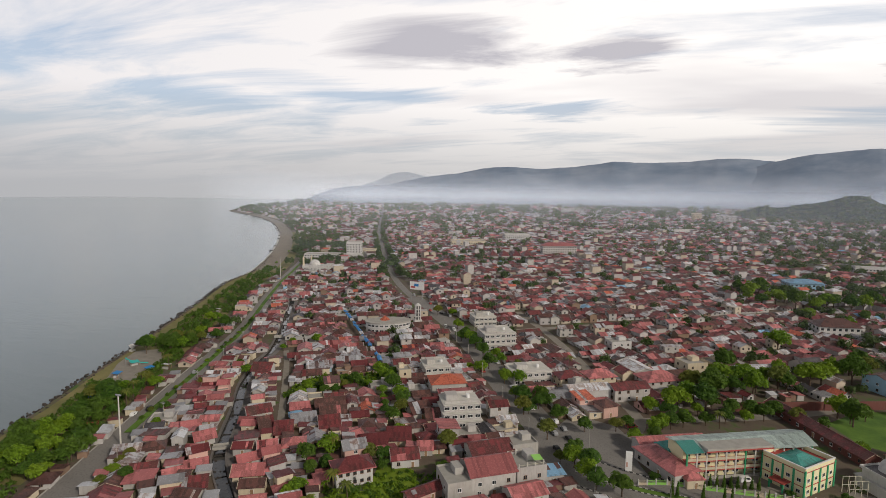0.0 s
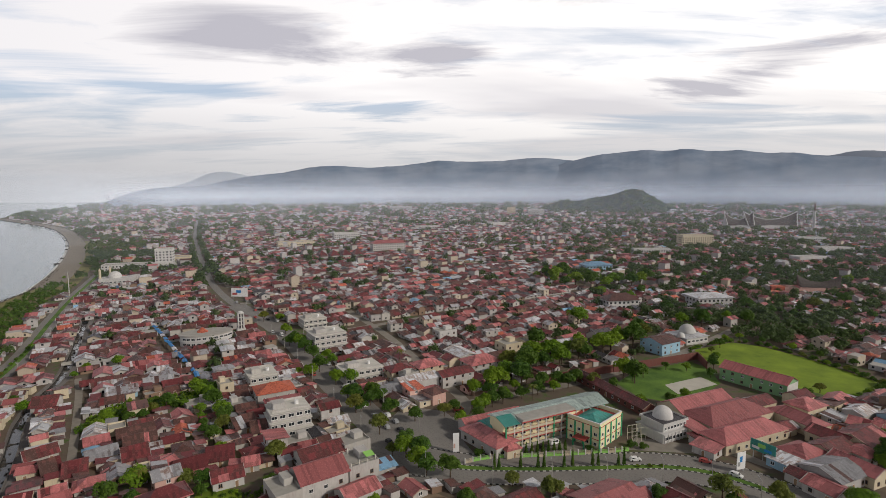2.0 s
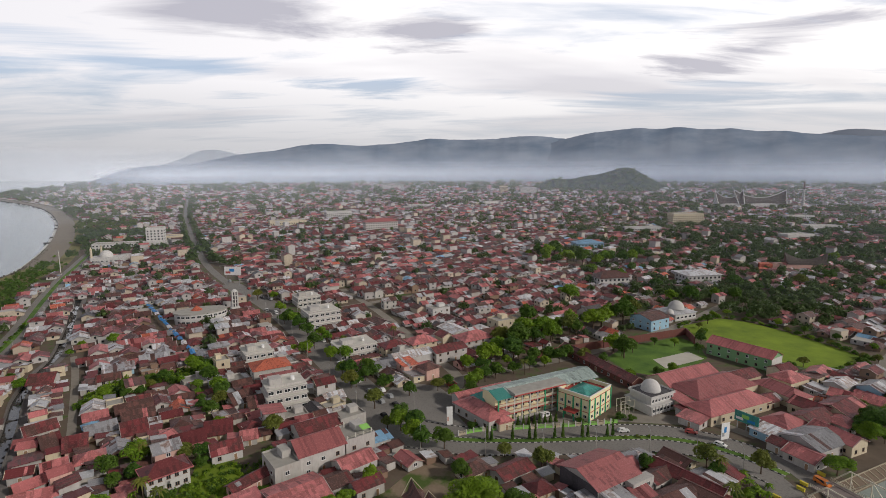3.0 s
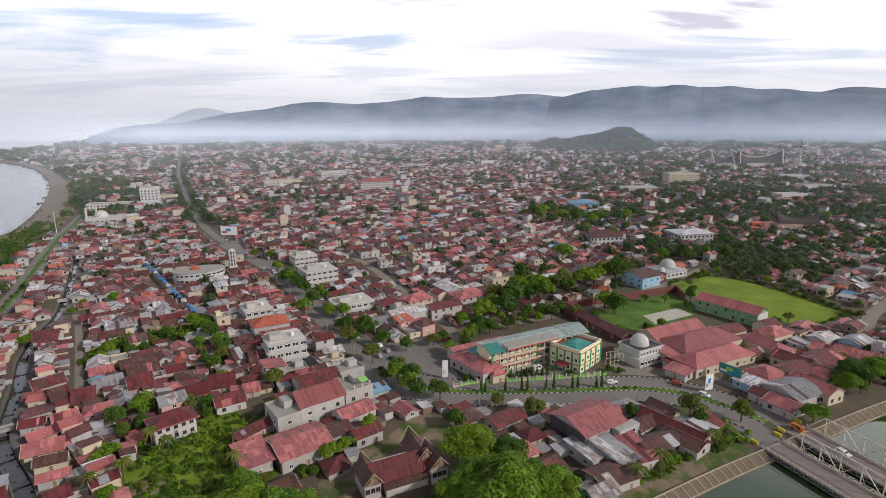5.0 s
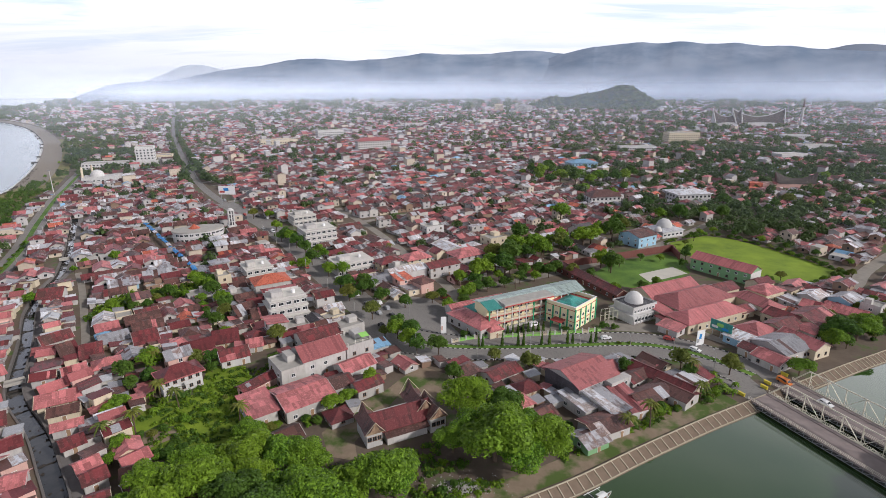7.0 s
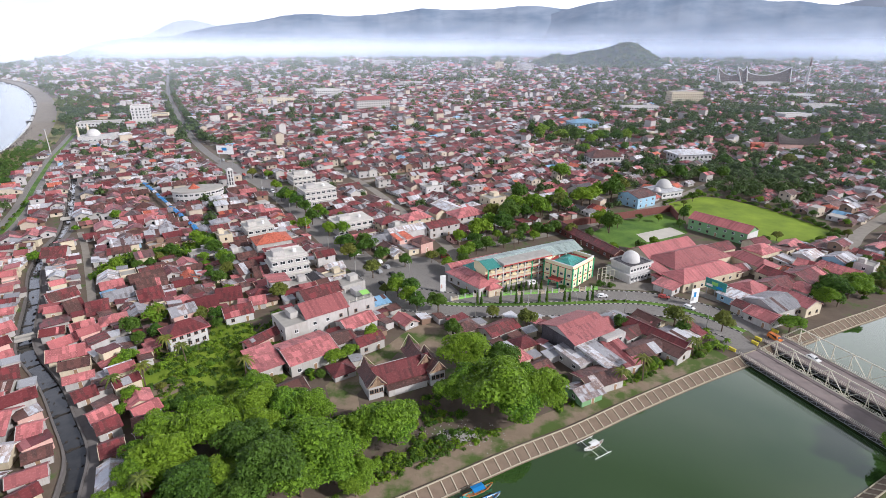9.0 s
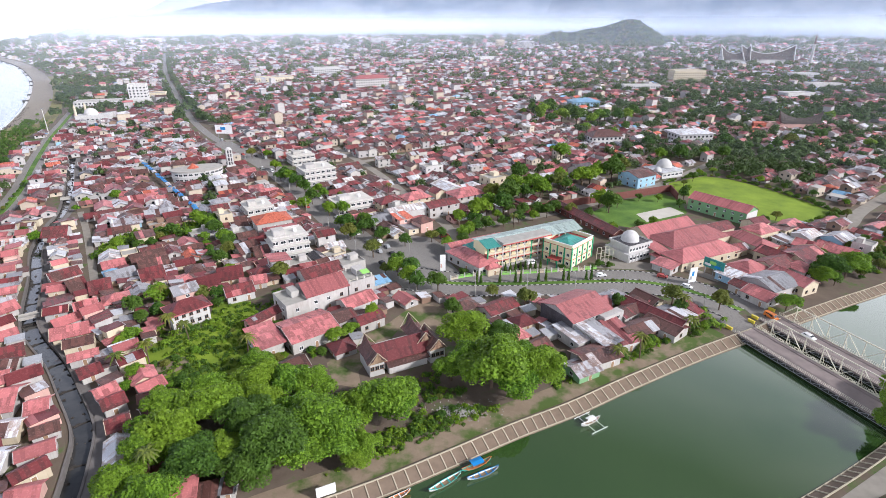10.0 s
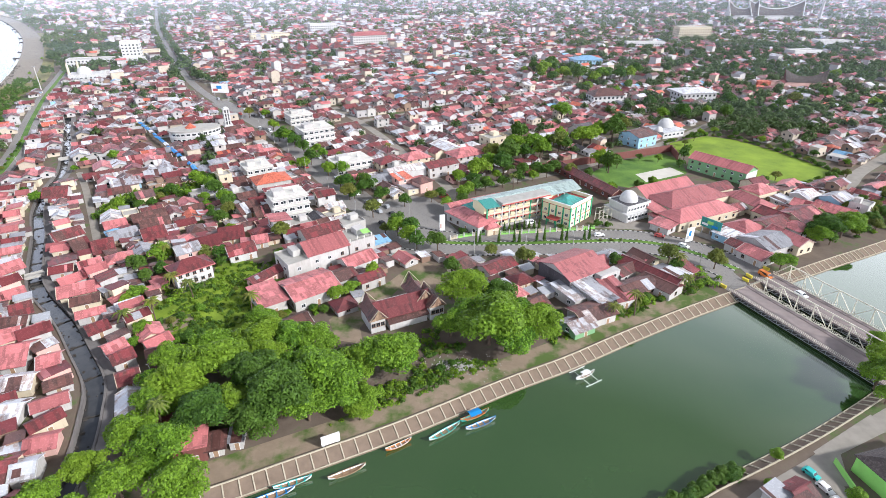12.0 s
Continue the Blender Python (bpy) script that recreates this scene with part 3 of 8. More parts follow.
ribbon(geo, main_s[:76], -7.5, 7.5, 0.05, 0.05)
ribbon(geo, main_s[75:], -3.4, 3.4, 0.046, 0.05)
setting("main_road", geo, "asphalt", "wide grey asphalt main street lined with trees", "road")
geo = Geo()
ribbon(geo, river_road_s, -9.5, -1.5, 0.06, 0.06)
ribbon(geo, river_road_s, 1.5, 9.5, 0.06, 0.06)
land_pts = [(-34, 196), (-24, 178), (-8, 168), (6, 172), (10, 181), (8.5, 188), (4, 199), (4, 213), (-4, 227), (-16, 231), (-24, 227)]
geo.face([(x, y, 0.065) for x, y in land_pts])
setting("river_road", geo, "asphalt", "curved grey dual road with a planted middle strip leading to the bridges", "road")
geo = Geo()
for line, w in ((LANE_A, 2.6), (LANE_B, 3.2), (LANE_D, 3.0), (LANE_E, 3.3), (LANE_F, 2.8), (LANE_C, 1.5)):
    ribbon(geo, smooth_line(line), -w, w, 0.030 + 0.004 * w)
for k in range(26):                               # far cross streets
    u0 = 480 + k * 90
    p = (-0.50 * u0, 0.86 * u0)
    a = (p[0] - 0.86 * 0 + 60, p[1] + 30)
    geo.face([(a[0], a[1], 0.03), (a[0] + 620, a[1] + 350, 0.03), (a[0] + 617, a[1] + 356, 0.03), (a[0] - 3, a[1] + 6, 0.03)])
setting("lanes", geo, "lane", "narrow pale concrete lanes between houses and along the water", "lane")


geo = Geo()
ribbon(geo, offset_line(canal_s, CANAL_HALF + 1.7), -1.1, 1.15, 0.055)
setting("canal_path", geo, "canal_path", "narrow worn grey concrete path beside the canal", "path")
geo = Geo()
ribbon(geo, BANK_LANE, -2.0, 4.6, 0.058)
setting("bank_track", geo, "dirt", "brown dirt track with patchy grass along the river bank", "track")


def kerbs(line, d, parent_name, label):
    """A kerb of alternating black and white stones."""
    edge = offset_line(line, d)
    whole = [Vector(p) for p in edge]
    geo = Geo()
    k = 0
    for a, b in zip(whole, whole[1:]):
        n = max(1, round((b - a).length / 1.0))
        w = math.degrees(math.atan2(b.y - a.y, b.x - a.x))
        for i in range(n):
            q = a.lerp(b, (i + 0.5) / n)
            geo.box(q.x, q.y, 0, (b - a).length / n * 0.96, 0.35, 0.28, w, k % 2, False)
            k += 1
    setting(parent_name, geo, ("kerb_white", "kerb_black"), label, "kerb")


for i, d in enumerate((-9.7, -1.4, 1.4, 9.7)):
    kerbs(river_road_s, d, "kerb_%d" % (i + 1), "black and white painted kerb stones along the curved road")
geo = Geo()
ribbon(geo, river_road_s, -1.2, 1.2, 0.2, 0.2)
setting("median_river_road", geo, "rough_grass", "grassy raised strip between the two carriageways", "median")
geo = Geo()
ribbon(geo, sea_road_s[SPLIT:], -1.58, 1.38, 0.18, 0.18)
setting("median_sea_road", geo, "rough_grass", "grassy raised strip in the middle of the shore road", "median")
geo = Geo()
ribbon(geo, sea_road_s[:SPLIT + 24], -6.2, -5.8, 0.35, 0.35)
setting("kerb_sea_road", geo, "concrete", "pale concrete kerb of the shore road", "kerb")

# shore: strip of dry grass, sand beach further on, rocks
geo = Geo()
shore = smooth_line(COAST[1:12], 12)
ribbon(geo, shore, 2, 34, 0.03)
setting("shore_grass", geo, "dry_grass", "strip of dry yellowish grass between sea wall and road", "grass strip")
geo = Geo()
beach = smooth_line(COAST[8:16], 15)
ribbon(geo, beach, -3, 22, 0.12)
setting("beach", geo, "sand", "grey-brown sand beach with short stone groynes", "beach")
geo = Geo()
ribbon(geo, smooth_line(COAST[7:15], 10), -7, -3, -1.5)
setting("surf", geo, "foam", "thin white line of small waves on the beach", "surf")
rng = random.Random(5)
geo = Geo()


def rock(geo, x, y, z, r, rng):
    n = len(geo.v)
    for i in range(5):
        w = 2 * math.pi * i / 5 + rng.random()
        geo.v.append((x + r * math.cos(w), y + r * math.sin(w), z - r * 0.4))
    for i in range(5):
        w = 2 * math.pi * i / 5 + rng.random()
        k = r * rng.uniform(0.4, 0.75)
        geo.v.append((x + k * math.cos(w), y + k * math.sin(w), z + r * rng.uniform(0.3, 0.7)))
    for i in range(5):
        j = (i + 1) % 5
        geo.f.append((n + i, n + j, n + 5 + j, n + 5 + i))
    geo.f.append(tuple(range(n + 5, n + 10)))
    geo.m.extend([0] * 6)


for a in smooth_line(COAST[1:10], 1.6):
    for k in range(3):
        r = rng.uniform(0.4, 1.05)
        rock(geo, a[0] + rng.uniform(-3.5, 2.5), a[1] + rng.uniform(-1, 1), rng.uniform(-1.3, 0.2), r, rng)
tagged(new("sea_wall_rocks", geo.mesh("sea_wall_rocks", ["stone"])), "dark boulders heaped along the shore as a sea wall", "rocks", kind="stuff")
geo = Geo()
for i, p in enumerate(smooth_line(COAST[9:15], 60)):
    if i % 3:
        geo.box(p[0] - 4, p[1] - 1, -1.6, rng.uniform(6, 15), rng.uniform(1.2, 2.4), 1.7, rng.uniform(-25, 10))
setting("groynes", geo, "stone", "short dark stone groynes reaching into the sea", "groyne")

# sloping river banks with stone panels between concrete ribs
def revetment(name, line, sign, label, wide=4.2, edge="rib"):
    pts = smooth_line(line, 2.9)
    top, low = offset_line(pts, -0.4 * sign), offset_line(pts, wide * sign)
    geo, ribs = Geo(), Geo()
    for i in range(len(pts) - 1):
        q = [(*top[i], 0.25), (*top[i + 1], 0.25), (*low[i + 1], -1.9), (*low[i], -1.9)]
        geo.face(q[::-1] if sign > 0 else q)
        if i % 1 == 0:
            ribs.bar((*top[i], 0.35), (top[i][0] + (low[i][0] - top[i][0]) * 0.74, top[i][1] + (low[i][1] - top[i][1]) * 0.74, -1.25), 0.26)
        a, b = top[i], top[i + 1]
        ribs.bar((*a, 0.38), (*b, 0.38), 0.28)
        k = 0.74
        ribs.bar((a[0] + (low[i][0] - a[0]) * k, a[1] + (low[i][1] - a[1]) * k, -1.27), (b[0] + (low[i + 1][0] - b[0]) * k, b[1] + (low[i + 1][1] - b[1]) * k, -1.27), 0.22)
    bank = setting(name, geo, "mud_stone", label, "river bank")
    ribs_ob = part("concrete_rib", ribs, "rib", bank, "pale concrete grid of ribs")
    ribs_ob["kind"] = "stuff"
    return bank


revetment("bank_north", BANK_N[1:15], 1, "sloping river bank of brown stone panels between pale concrete ribs")
revetment("bank_south", BANK_S[1:10], -1, "sloping river bank of stone panels between concrete ribs", 3.4)

# canal walls and small weirs
geo = Geo()
ribbon(geo, offset_line(canal_s, -CANAL_HALF - 0.25), -0.3, 0.3, 0.35, 1.9)
ribbon(geo, offset_line(canal_s, CANAL_HALF + 0.25), -0.3, 0.3, 0.2, 1.8)
setting("canal_wall", geo, "canal_path", "grey concrete walls along both sides of the canal", "wall")
for i in range(8, len(canal_s) - 2, 4):
    a, b = Vector(canal_s[i]), Vector(canal_s[i + 1])
    w = math.degrees(math.atan2(b.y - a.y, b.x - a.x))
    geo = Geo()
    geo.box(0, 0, -1.6, 0.4, 2 * CANAL_HALF - 0.2, 0.42)
    geo.box(0.1, 1.2, -1.4, 0.7, 1.4, 0.3, 20)
    ob = new("weir", geo.mesh("weir", ["stone"]))
    ob.matrix_basis = pose(a.x, a.y, 0, 0, 0, w)
    tagged(ob, "low dark stone weir across the canal", "weir", "weirs in the canal")
rng = random.Random(17)
geo = Geo()
for i in range(420):                               # silt banks, stones and litter in the water
    j = rng.randrange(6, len(canal_s) - 1)
    n = Vector(canal_s[j + 1]) - Vector(canal_s[j])
    n = Vector((n.y, -n.x)).normalized() * rng.choice((-1, 1)) * CANAL_HALF * (1 - 0.5 * rng.random() ** 2)
    rock(geo, canal_s[j][0] + n.x + rng.uniform(-1, 1), canal_s[j][1] + n.y + rng.uniform(-1, 1), -1.4, rng.uniform(0.15, 0.75), rng)
tagged(new("canal_silt", geo.mesh("canal_silt", ["stone"])), "dark silt, stones and litter lying in the shallow canal", "rubble", kind="stuff")
for k, (x, y) in enumerate(((-141.5, 155), (-213.5, 287))):
    geo = Geo()
    geo.box(0, 0, 0.1, 3.4, 2 * CANAL_HALF + 1.6, 0.35)
    geo.box(1.6, 0, 0.45, 0.12, 2 * CANAL_HALF + 1.2, 0.7)
    geo.box(-1.6, 0, 0.45, 0.12, 2 * CANAL_HALF + 1.2, 0.7)
    ob = new("footbridge", geo.mesh("footbridge", ["concrete"]))
    ob.matrix_basis = pose(x, y, 0, 0, 0, 127)
    tagged(ob, "small grey concrete footbridge over the canal", "footbridge", "footbridges")

# field, yard, court
geo = Geo()
land(geo, [(143, 318), (139, 300), (150, 277), (163, 259), (170, 250), (177, 241), (190, 246), (204, 256), (209, 265), (206, 280), (198, 305), (187, 325), (173, 334)], 0.05)
setting("football_field", geo, "lawn", "bright green mown grass sports field", "field")
geo = Geo()
land(geo, [(80, 262), (85, 245), (97, 238), (118, 250), (131, 262), (136, 284), (131, 296), (96, 280)], 0.04)
setting("school_yard", geo, "rough_grass", "green grassy school yard", "yard")
geo = Geo()
land(geo, [(103, 260), (104.5, 248), (129, 261), (125.5, 271.5)], 0.09)
setting("court", geo, "court", "pale bare concrete sports court", "court")
geo = Geo()
land(geo, [(20, 188), (46, 192), (54, 195), (43, 206), (22, 193)], 0.05)
land(geo, [(63, 194), (100, 190), (108, 181), (112, 182), (104, 194), (70, 204)], 0.05)
setting("paved_yards", geo, "lane", "pale paved yards in front of buildings", "yard")
geo = Geo()
land(geo, [(-34, 128), (-30, 118), (-22, 116), (-24, 124), (-14, 146), (-4, 142), (4, 146), (2, 160), (-8, 166), (-18, 150), (-28, 140)], 0.05)
setting("clan_house_yard", geo, "dirt", "bare brown earth yard round the old clan house", "yard")
geo = Geo()
land(geo, [(-82, 166), (-70, 166), (-60, 150), (-56, 130), (-62, 116), (-84, 118), (-92, 128), (-90, 140), (-78, 149)], 0.05)
setting("meadow", geo, "lawn", "overgrown green meadow beside the villa", "grass")

geo = Geo()
land(geo, [(-87, 126), (-82, 132.5), (-76, 131), (-74, 127), (-80, 121), (-84, 121.5)], 0.09)
setting("bare_patch", geo, "dirt", "bare brown patch in the overgrown meadow", "ground")

# far hill, mountains, mist
def range_of(name, prof, dist, depth, foot, mat, label, seed, rough=4.0):
    """A mountain chain: a ridge line by bearing and elevation, with slopes falling towards the plain."""
    geo = Geo()
    rows = 16
    az0, az1 = prof[0][0], prof[-1][0]
    n = int((az1 - az0) * 7)
    line = [(b, a) for a, b in prof]
    grid = []
    for i in range(n + 1):
        az = az0 + (az1 - az0) * i / n
        el = sum(lerp_x(line, az + 0.3 * q) for q in range(-3, 4)) / 7 + 0.05 * noise.fractal(Vector((az * 0.8, seed, 0.5)), 1.0, 2.0, 4)
        col = []
        for j in range(rows):
            k = j / (rows - 1)
            d = dist - depth * k
            ridge = 94 + dist * math.tan(radians(el)) - foot
            spur = noise.ridged_multi_fractal(Vector((az * 0.11 + seed + k * 0.3, k * 1.2, seed)), 1.0, 2.0, 4, 1.0, 2.0) - 1.0
            fine = noise.fractal(Vector((az * 0.45 + seed, k * 4.5, 1.7)), 1.0, 2.0, 3)
            z = foot + ridge * (1 - k) ** 1.15 + (spur * rough * 3 + fine * rough) * 2.4 * k * (1 - k) * min(1, ridge / 80) + fine * 1.5 * (1 - k)
            col.append((d * math.sin(radians(az)), d * math.cos(radians(az)), z if j < rows - 1 else foot - 40))
        grid.append(col)
    for i in range(n):
        for j in range(rows - 1):
            geo.face([grid[i][j], grid[i][j + 1], grid[i + 1][j + 1], grid[i + 1][j]])
    me = geo.mesh(name, [mat])
    bm = bmesh.new()
    bm.from_mesh(me)
    bmesh.ops.remove_doubles(bm, verts=bm.verts, dist=0.01)
    bm.to_mesh(me)
    bm.free()
    me.polygons.foreach_set("use_smooth", [True] * len(me.polygons))
    ob = tagged(new(name, me), label, "mountains", kind="structure")
    return ob


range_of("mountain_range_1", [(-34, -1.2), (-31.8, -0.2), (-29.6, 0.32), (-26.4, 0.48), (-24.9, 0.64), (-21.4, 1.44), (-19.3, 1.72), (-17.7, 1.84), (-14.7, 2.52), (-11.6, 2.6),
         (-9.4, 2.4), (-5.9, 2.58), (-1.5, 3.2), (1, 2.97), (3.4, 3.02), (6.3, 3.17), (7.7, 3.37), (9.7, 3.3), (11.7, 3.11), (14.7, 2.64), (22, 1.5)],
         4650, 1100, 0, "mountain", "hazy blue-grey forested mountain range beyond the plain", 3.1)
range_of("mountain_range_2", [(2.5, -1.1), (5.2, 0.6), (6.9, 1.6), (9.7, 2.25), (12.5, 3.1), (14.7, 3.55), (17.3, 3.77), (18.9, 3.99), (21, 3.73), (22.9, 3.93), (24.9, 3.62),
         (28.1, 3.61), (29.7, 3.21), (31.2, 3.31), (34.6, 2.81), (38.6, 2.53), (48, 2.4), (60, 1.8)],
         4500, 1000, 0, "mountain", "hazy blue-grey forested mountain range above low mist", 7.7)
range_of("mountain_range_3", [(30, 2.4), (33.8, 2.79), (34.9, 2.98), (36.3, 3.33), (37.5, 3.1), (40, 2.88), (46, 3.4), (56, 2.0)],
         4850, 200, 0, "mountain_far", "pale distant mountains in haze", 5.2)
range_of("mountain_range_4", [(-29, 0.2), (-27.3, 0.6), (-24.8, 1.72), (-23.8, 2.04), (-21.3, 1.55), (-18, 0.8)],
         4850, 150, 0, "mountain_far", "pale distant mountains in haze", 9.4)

hill = range_of("hill", [(9.8, -1.9), (10.6, -1.2), (11.3, -0.8), (12.2, -1.1), (12.9, -1.3), (13.7, -0.92), (15, -0.7), (16.2, -0.52), (17.5, 0.0), (18.4, 0.3), (19.3, -0.1), (20.2, -0.75), (21, -1.25), (22.6, -2.0)],
                2500, 260, 0, "hill_forest", "dark green wooded hill standing in the town", 2.2, 3.0)


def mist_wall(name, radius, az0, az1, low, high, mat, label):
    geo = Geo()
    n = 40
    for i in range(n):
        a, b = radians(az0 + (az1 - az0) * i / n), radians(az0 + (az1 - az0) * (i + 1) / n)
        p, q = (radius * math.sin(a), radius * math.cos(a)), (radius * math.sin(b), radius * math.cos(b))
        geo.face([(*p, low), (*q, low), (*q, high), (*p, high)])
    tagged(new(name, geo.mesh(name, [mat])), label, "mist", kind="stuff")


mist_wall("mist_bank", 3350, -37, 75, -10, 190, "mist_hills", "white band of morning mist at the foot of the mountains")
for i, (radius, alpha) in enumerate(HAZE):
    mist_wall("haze", radius, -44, 66, -2, 96 + radius * 0.035, "mist_%d" % (i + 1), "see-through sheet imitating pale haze over the far town")

# ---- makers: houses ----
TAKEN = {}                 # footprints already used, by 40 m squares: x, y, half-length, half-width, cos, sin
ROOF_WORDS = {"roof_maroon": "dark red corrugated", "roof_brown": "rusty brown corrugated", "roof_pink": "faded red-pink metal", "roof_rose": "rose-red metal", "roof_orange": "orange tiled",
              "roof_grey": "grey zinc sheet", "roof_white": "pale zinc sheet", "roof_dark": "dark grey", "roof_blue": "blue metal", "roof_teal": "teal green metal",
              "roof_sage": "pale green metal"}
WALL_WORDS = {"wall_white": "white", "wall_cream": "cream", "wall_grey": "bare grey", "wall_pink": "salmon", "wall_brown": "brown timber", "wall_green": "green",
              "wall_blue": "pale blue", "wall_clean": "white", "brick_wall": "dark brick", "school_cream": "cream"}


def take(x, y, w, d, rz, gap=0.3):
    item = (x, y, w / 2 + gap, d / 2 + gap, math.cos(radians(rz)), math.sin(radians(rz)))
    reach = math.hypot(item[2], item[3]) + 8
    for i in range(int((x - reach) // 40), int((x + reach) // 40) + 1):
        for j in range(int((y - reach) // 40), int((y + reach) // 40) + 1):
            TAKEN.setdefault((i, j), []).append(item)


def clear_at(x, y, r):
    """Whether a round spot of radius r is free of the footprints taken."""
    for tx, ty, a, b, c, s in TAKEN.get((int(x // 40), int(y // 40)), ()):
        dx, dy = x - tx, y - ty
        if abs(dx) > a + b + r or abs(dy) > a + b + r:
            continue
        lx, ly = dx * c + dy * s, -dx * s + dy * c
        if abs(lx) < a + r and abs(ly) < b + r:
            return False
    return True


def roof_on(geo, w, d, h, kind, rise, over=0.6, th=0.14, mat=0):
    a, b = w / 2 + over, d / 2 + over
    low = h - rise * over / (d / 2)
    if kind == "gable":
        geo.slab([(-a, -b, low), (a, -b, low), (a, 0, h + rise), (-a, 0, h + rise)], th, mat)
        geo.slab([(a, b, low), (-a, b, low), (-a, 0, h + rise), (a, 0, h + rise)], th, mat)
        geo.box(0, 0, h + rise - 0.06, 2 * a, 0.34, 0.14, 0, mat)
    elif kind == "hip":
        k = max(0.3, w / 2 - d / 2)
        top = h + rise
        geo.slab([(-a, -b, low), (a, -b, low), (k, 0, top), (-k, 0, top)], th, mat)
        geo.slab([(a, b, low), (-a, b, low), (-k, 0, top), (k, 0, top)], th, mat)
        geo.slab([(a, -b, low), (a, b, low), (k, 0, top)], th, mat)
        geo.slab([(-a, b, low), (-a, -b, low), (-k, 0, top)], th, mat)
        geo.box(0, 0, top - 0.06, 2 * k, 0.3, 0.13, 0, mat)
    elif kind == "shed":
        geo.slab([(-a, -b, h), (a, -b, h), (a, b, h + rise), (-a, b, h + rise)], th, mat)


def walls_of(geo, w, d, h, kind, rise, mat=0):
    x, y = w / 2, d / 2
    base = [(-x, -y), (x, -y), (x, y), (-x, y)]
    geo.prism(base, 0, h, mat, cap=kind in ("flat", "hip"))
    if kind == "gable":
        geo.face([(x, -y, h), (x, y, h), (x, 0, h + rise - 0.1)], mat)
        geo.face([(-x, y, h), (-x, -y, h), (-x, 0, h + rise - 0.1)], mat)
    elif kind == "shed":
        geo.face([(x, -y, h), (x, y, h), (x, y, h + rise - 0.1)], mat)
        geo.face([(-x, y, h), (-x, -y, h), (-x, y, h + rise - 0.1)], mat)
        geo.face([(x, y, h), (-x, y, h), (-x, y, h + rise - 0.1), (x, y, h + rise - 0.1)], mat)
    elif kind == "flat":
        for s in (-1, 1):
            geo.box(0, s * (y - 0.1), h, w, 0.2, 0.7, 0, mat)
            geo.box(s * (x - 0.1), 0, h, 0.2, d - 0.4, 0.7, 0, mat)


def window_mesh(w, h, frame="paint_white"):
    g = Geo()
    g.box(0, -0.03, 0, w, 0.10, h, 0, 0)
    g.box(-w / 4 + 0.02, -0.085, 0.08, w / 2 - 0.14, 0.04, h - 0.16, 0, 1)
    g.box(w / 4 - 0.02, -0.085, 0.08, w / 2 - 0.14, 0.04, h - 0.16, 0, 1)
    g.box(0, -0.09, -0.08, w + 0.16, 0.24, 0.08, 0, 0)
    return g.mesh("window", [frame, "glass_dark"])


def door_mesh(mat):
    g = Geo()
    g.box(0, -0.03, 0, 1.15, 0.1, 2.15, 0, 0)
    g.box(0, -0.09, 0.02, 0.95, 0.05, 2.0, 0, 1)
    return g.mesh("door", ["paint_white", mat])


WINDOW = window_mesh(1.3, 1.2)
WINDOW_WIDE = window_mesh(2.2, 1.3)
WINDOW_DARK = window_mesh(1.2, 1.3, "wall_brown")
DOOR = door_mesh("boat_wood")


def on_wall(name, mesh, parent, x, y, z, rz, label=""):
    ob = part(name, mesh, None, parent, label)
    ob.matrix_basis = pose(x, y, z, 0, 0, rz)
    return ob


def sheets(ob, w, d, h, kind, rise, over, roof, rng):
    """Strips of newer or rustier sheet, nailed over a roof from the ridge down to the eave or part of the way."""
    kin = ODD_SHEETS.get(roof, ("roof_brown", "roof_grey"))
    x = -w / 2 - over + rng.uniform(0, 2.5)
    while x < w / 2 - 0.6:
        wide = rng.choice((0.8, 1.6, 1.6, 2.4, 3.2))
        x1 = min(x + wide, w / 2 + over)
        g = Geo()
        if kind == "gable":
            side = rng.choice((-1, 1))
            lo, hi = (0.0, 1.0) if rng.random() < 0.55 else rng.choice(((0.0, 0.55), (0.45, 1.0), (0.25, 0.8)))
            reach = d / 2 + over
            y0, y1 = side * (0.2 + lo * (reach - 0.2)), side * hi * reach
            za, zb = (h + rise * (1 - abs(v) / (d / 2)) + 0.035 for v in (y0, y1))
        else:
            lo, hi = (0.0, 1.0) if rng.random() < 0.6 else rng.choice(((0.0, 0.5), (0.5, 1.0)))
            b = d / 2 + over
            y0, y1 = -b + 2 * b * lo, -b + 2 * b * hi
            za, zb = h + rise * lo + 0.035, h + rise * hi + 0.035
        q = [(x, y0, za), (x1, y0, za), (x1, y1, zb), (x, y1, zb)]
        g.slab(q if y1 > y0 else q[::-1], 0.03)
        part("roof_sheet", g, rng.choice(kin), ob)
        x = x1 + rng.choice((0.8, 2.4, 3.2, 4.0, 6.0))


def verges(ob, w, d, h, rise, over, rng):
    """Pale boards or plastered copings along the sloping gable edges."""
    mat = rng.choice(("wall_white", "wall_cream", "wall_grey"))
    b = d / 2 + over
    for s in (-1, 1):
        g = Geo()
        for t in (-1, 1):
            p, q = (s * (w / 2 + over - 0.1), 0, h + rise + 0.03), (s * (w / 2 + over - 0.1), t * b, h - rise * over / (d / 2) + 0.03)
            g.bar(p, q, 0.13)
        part("verge_board", g, mat, ob)


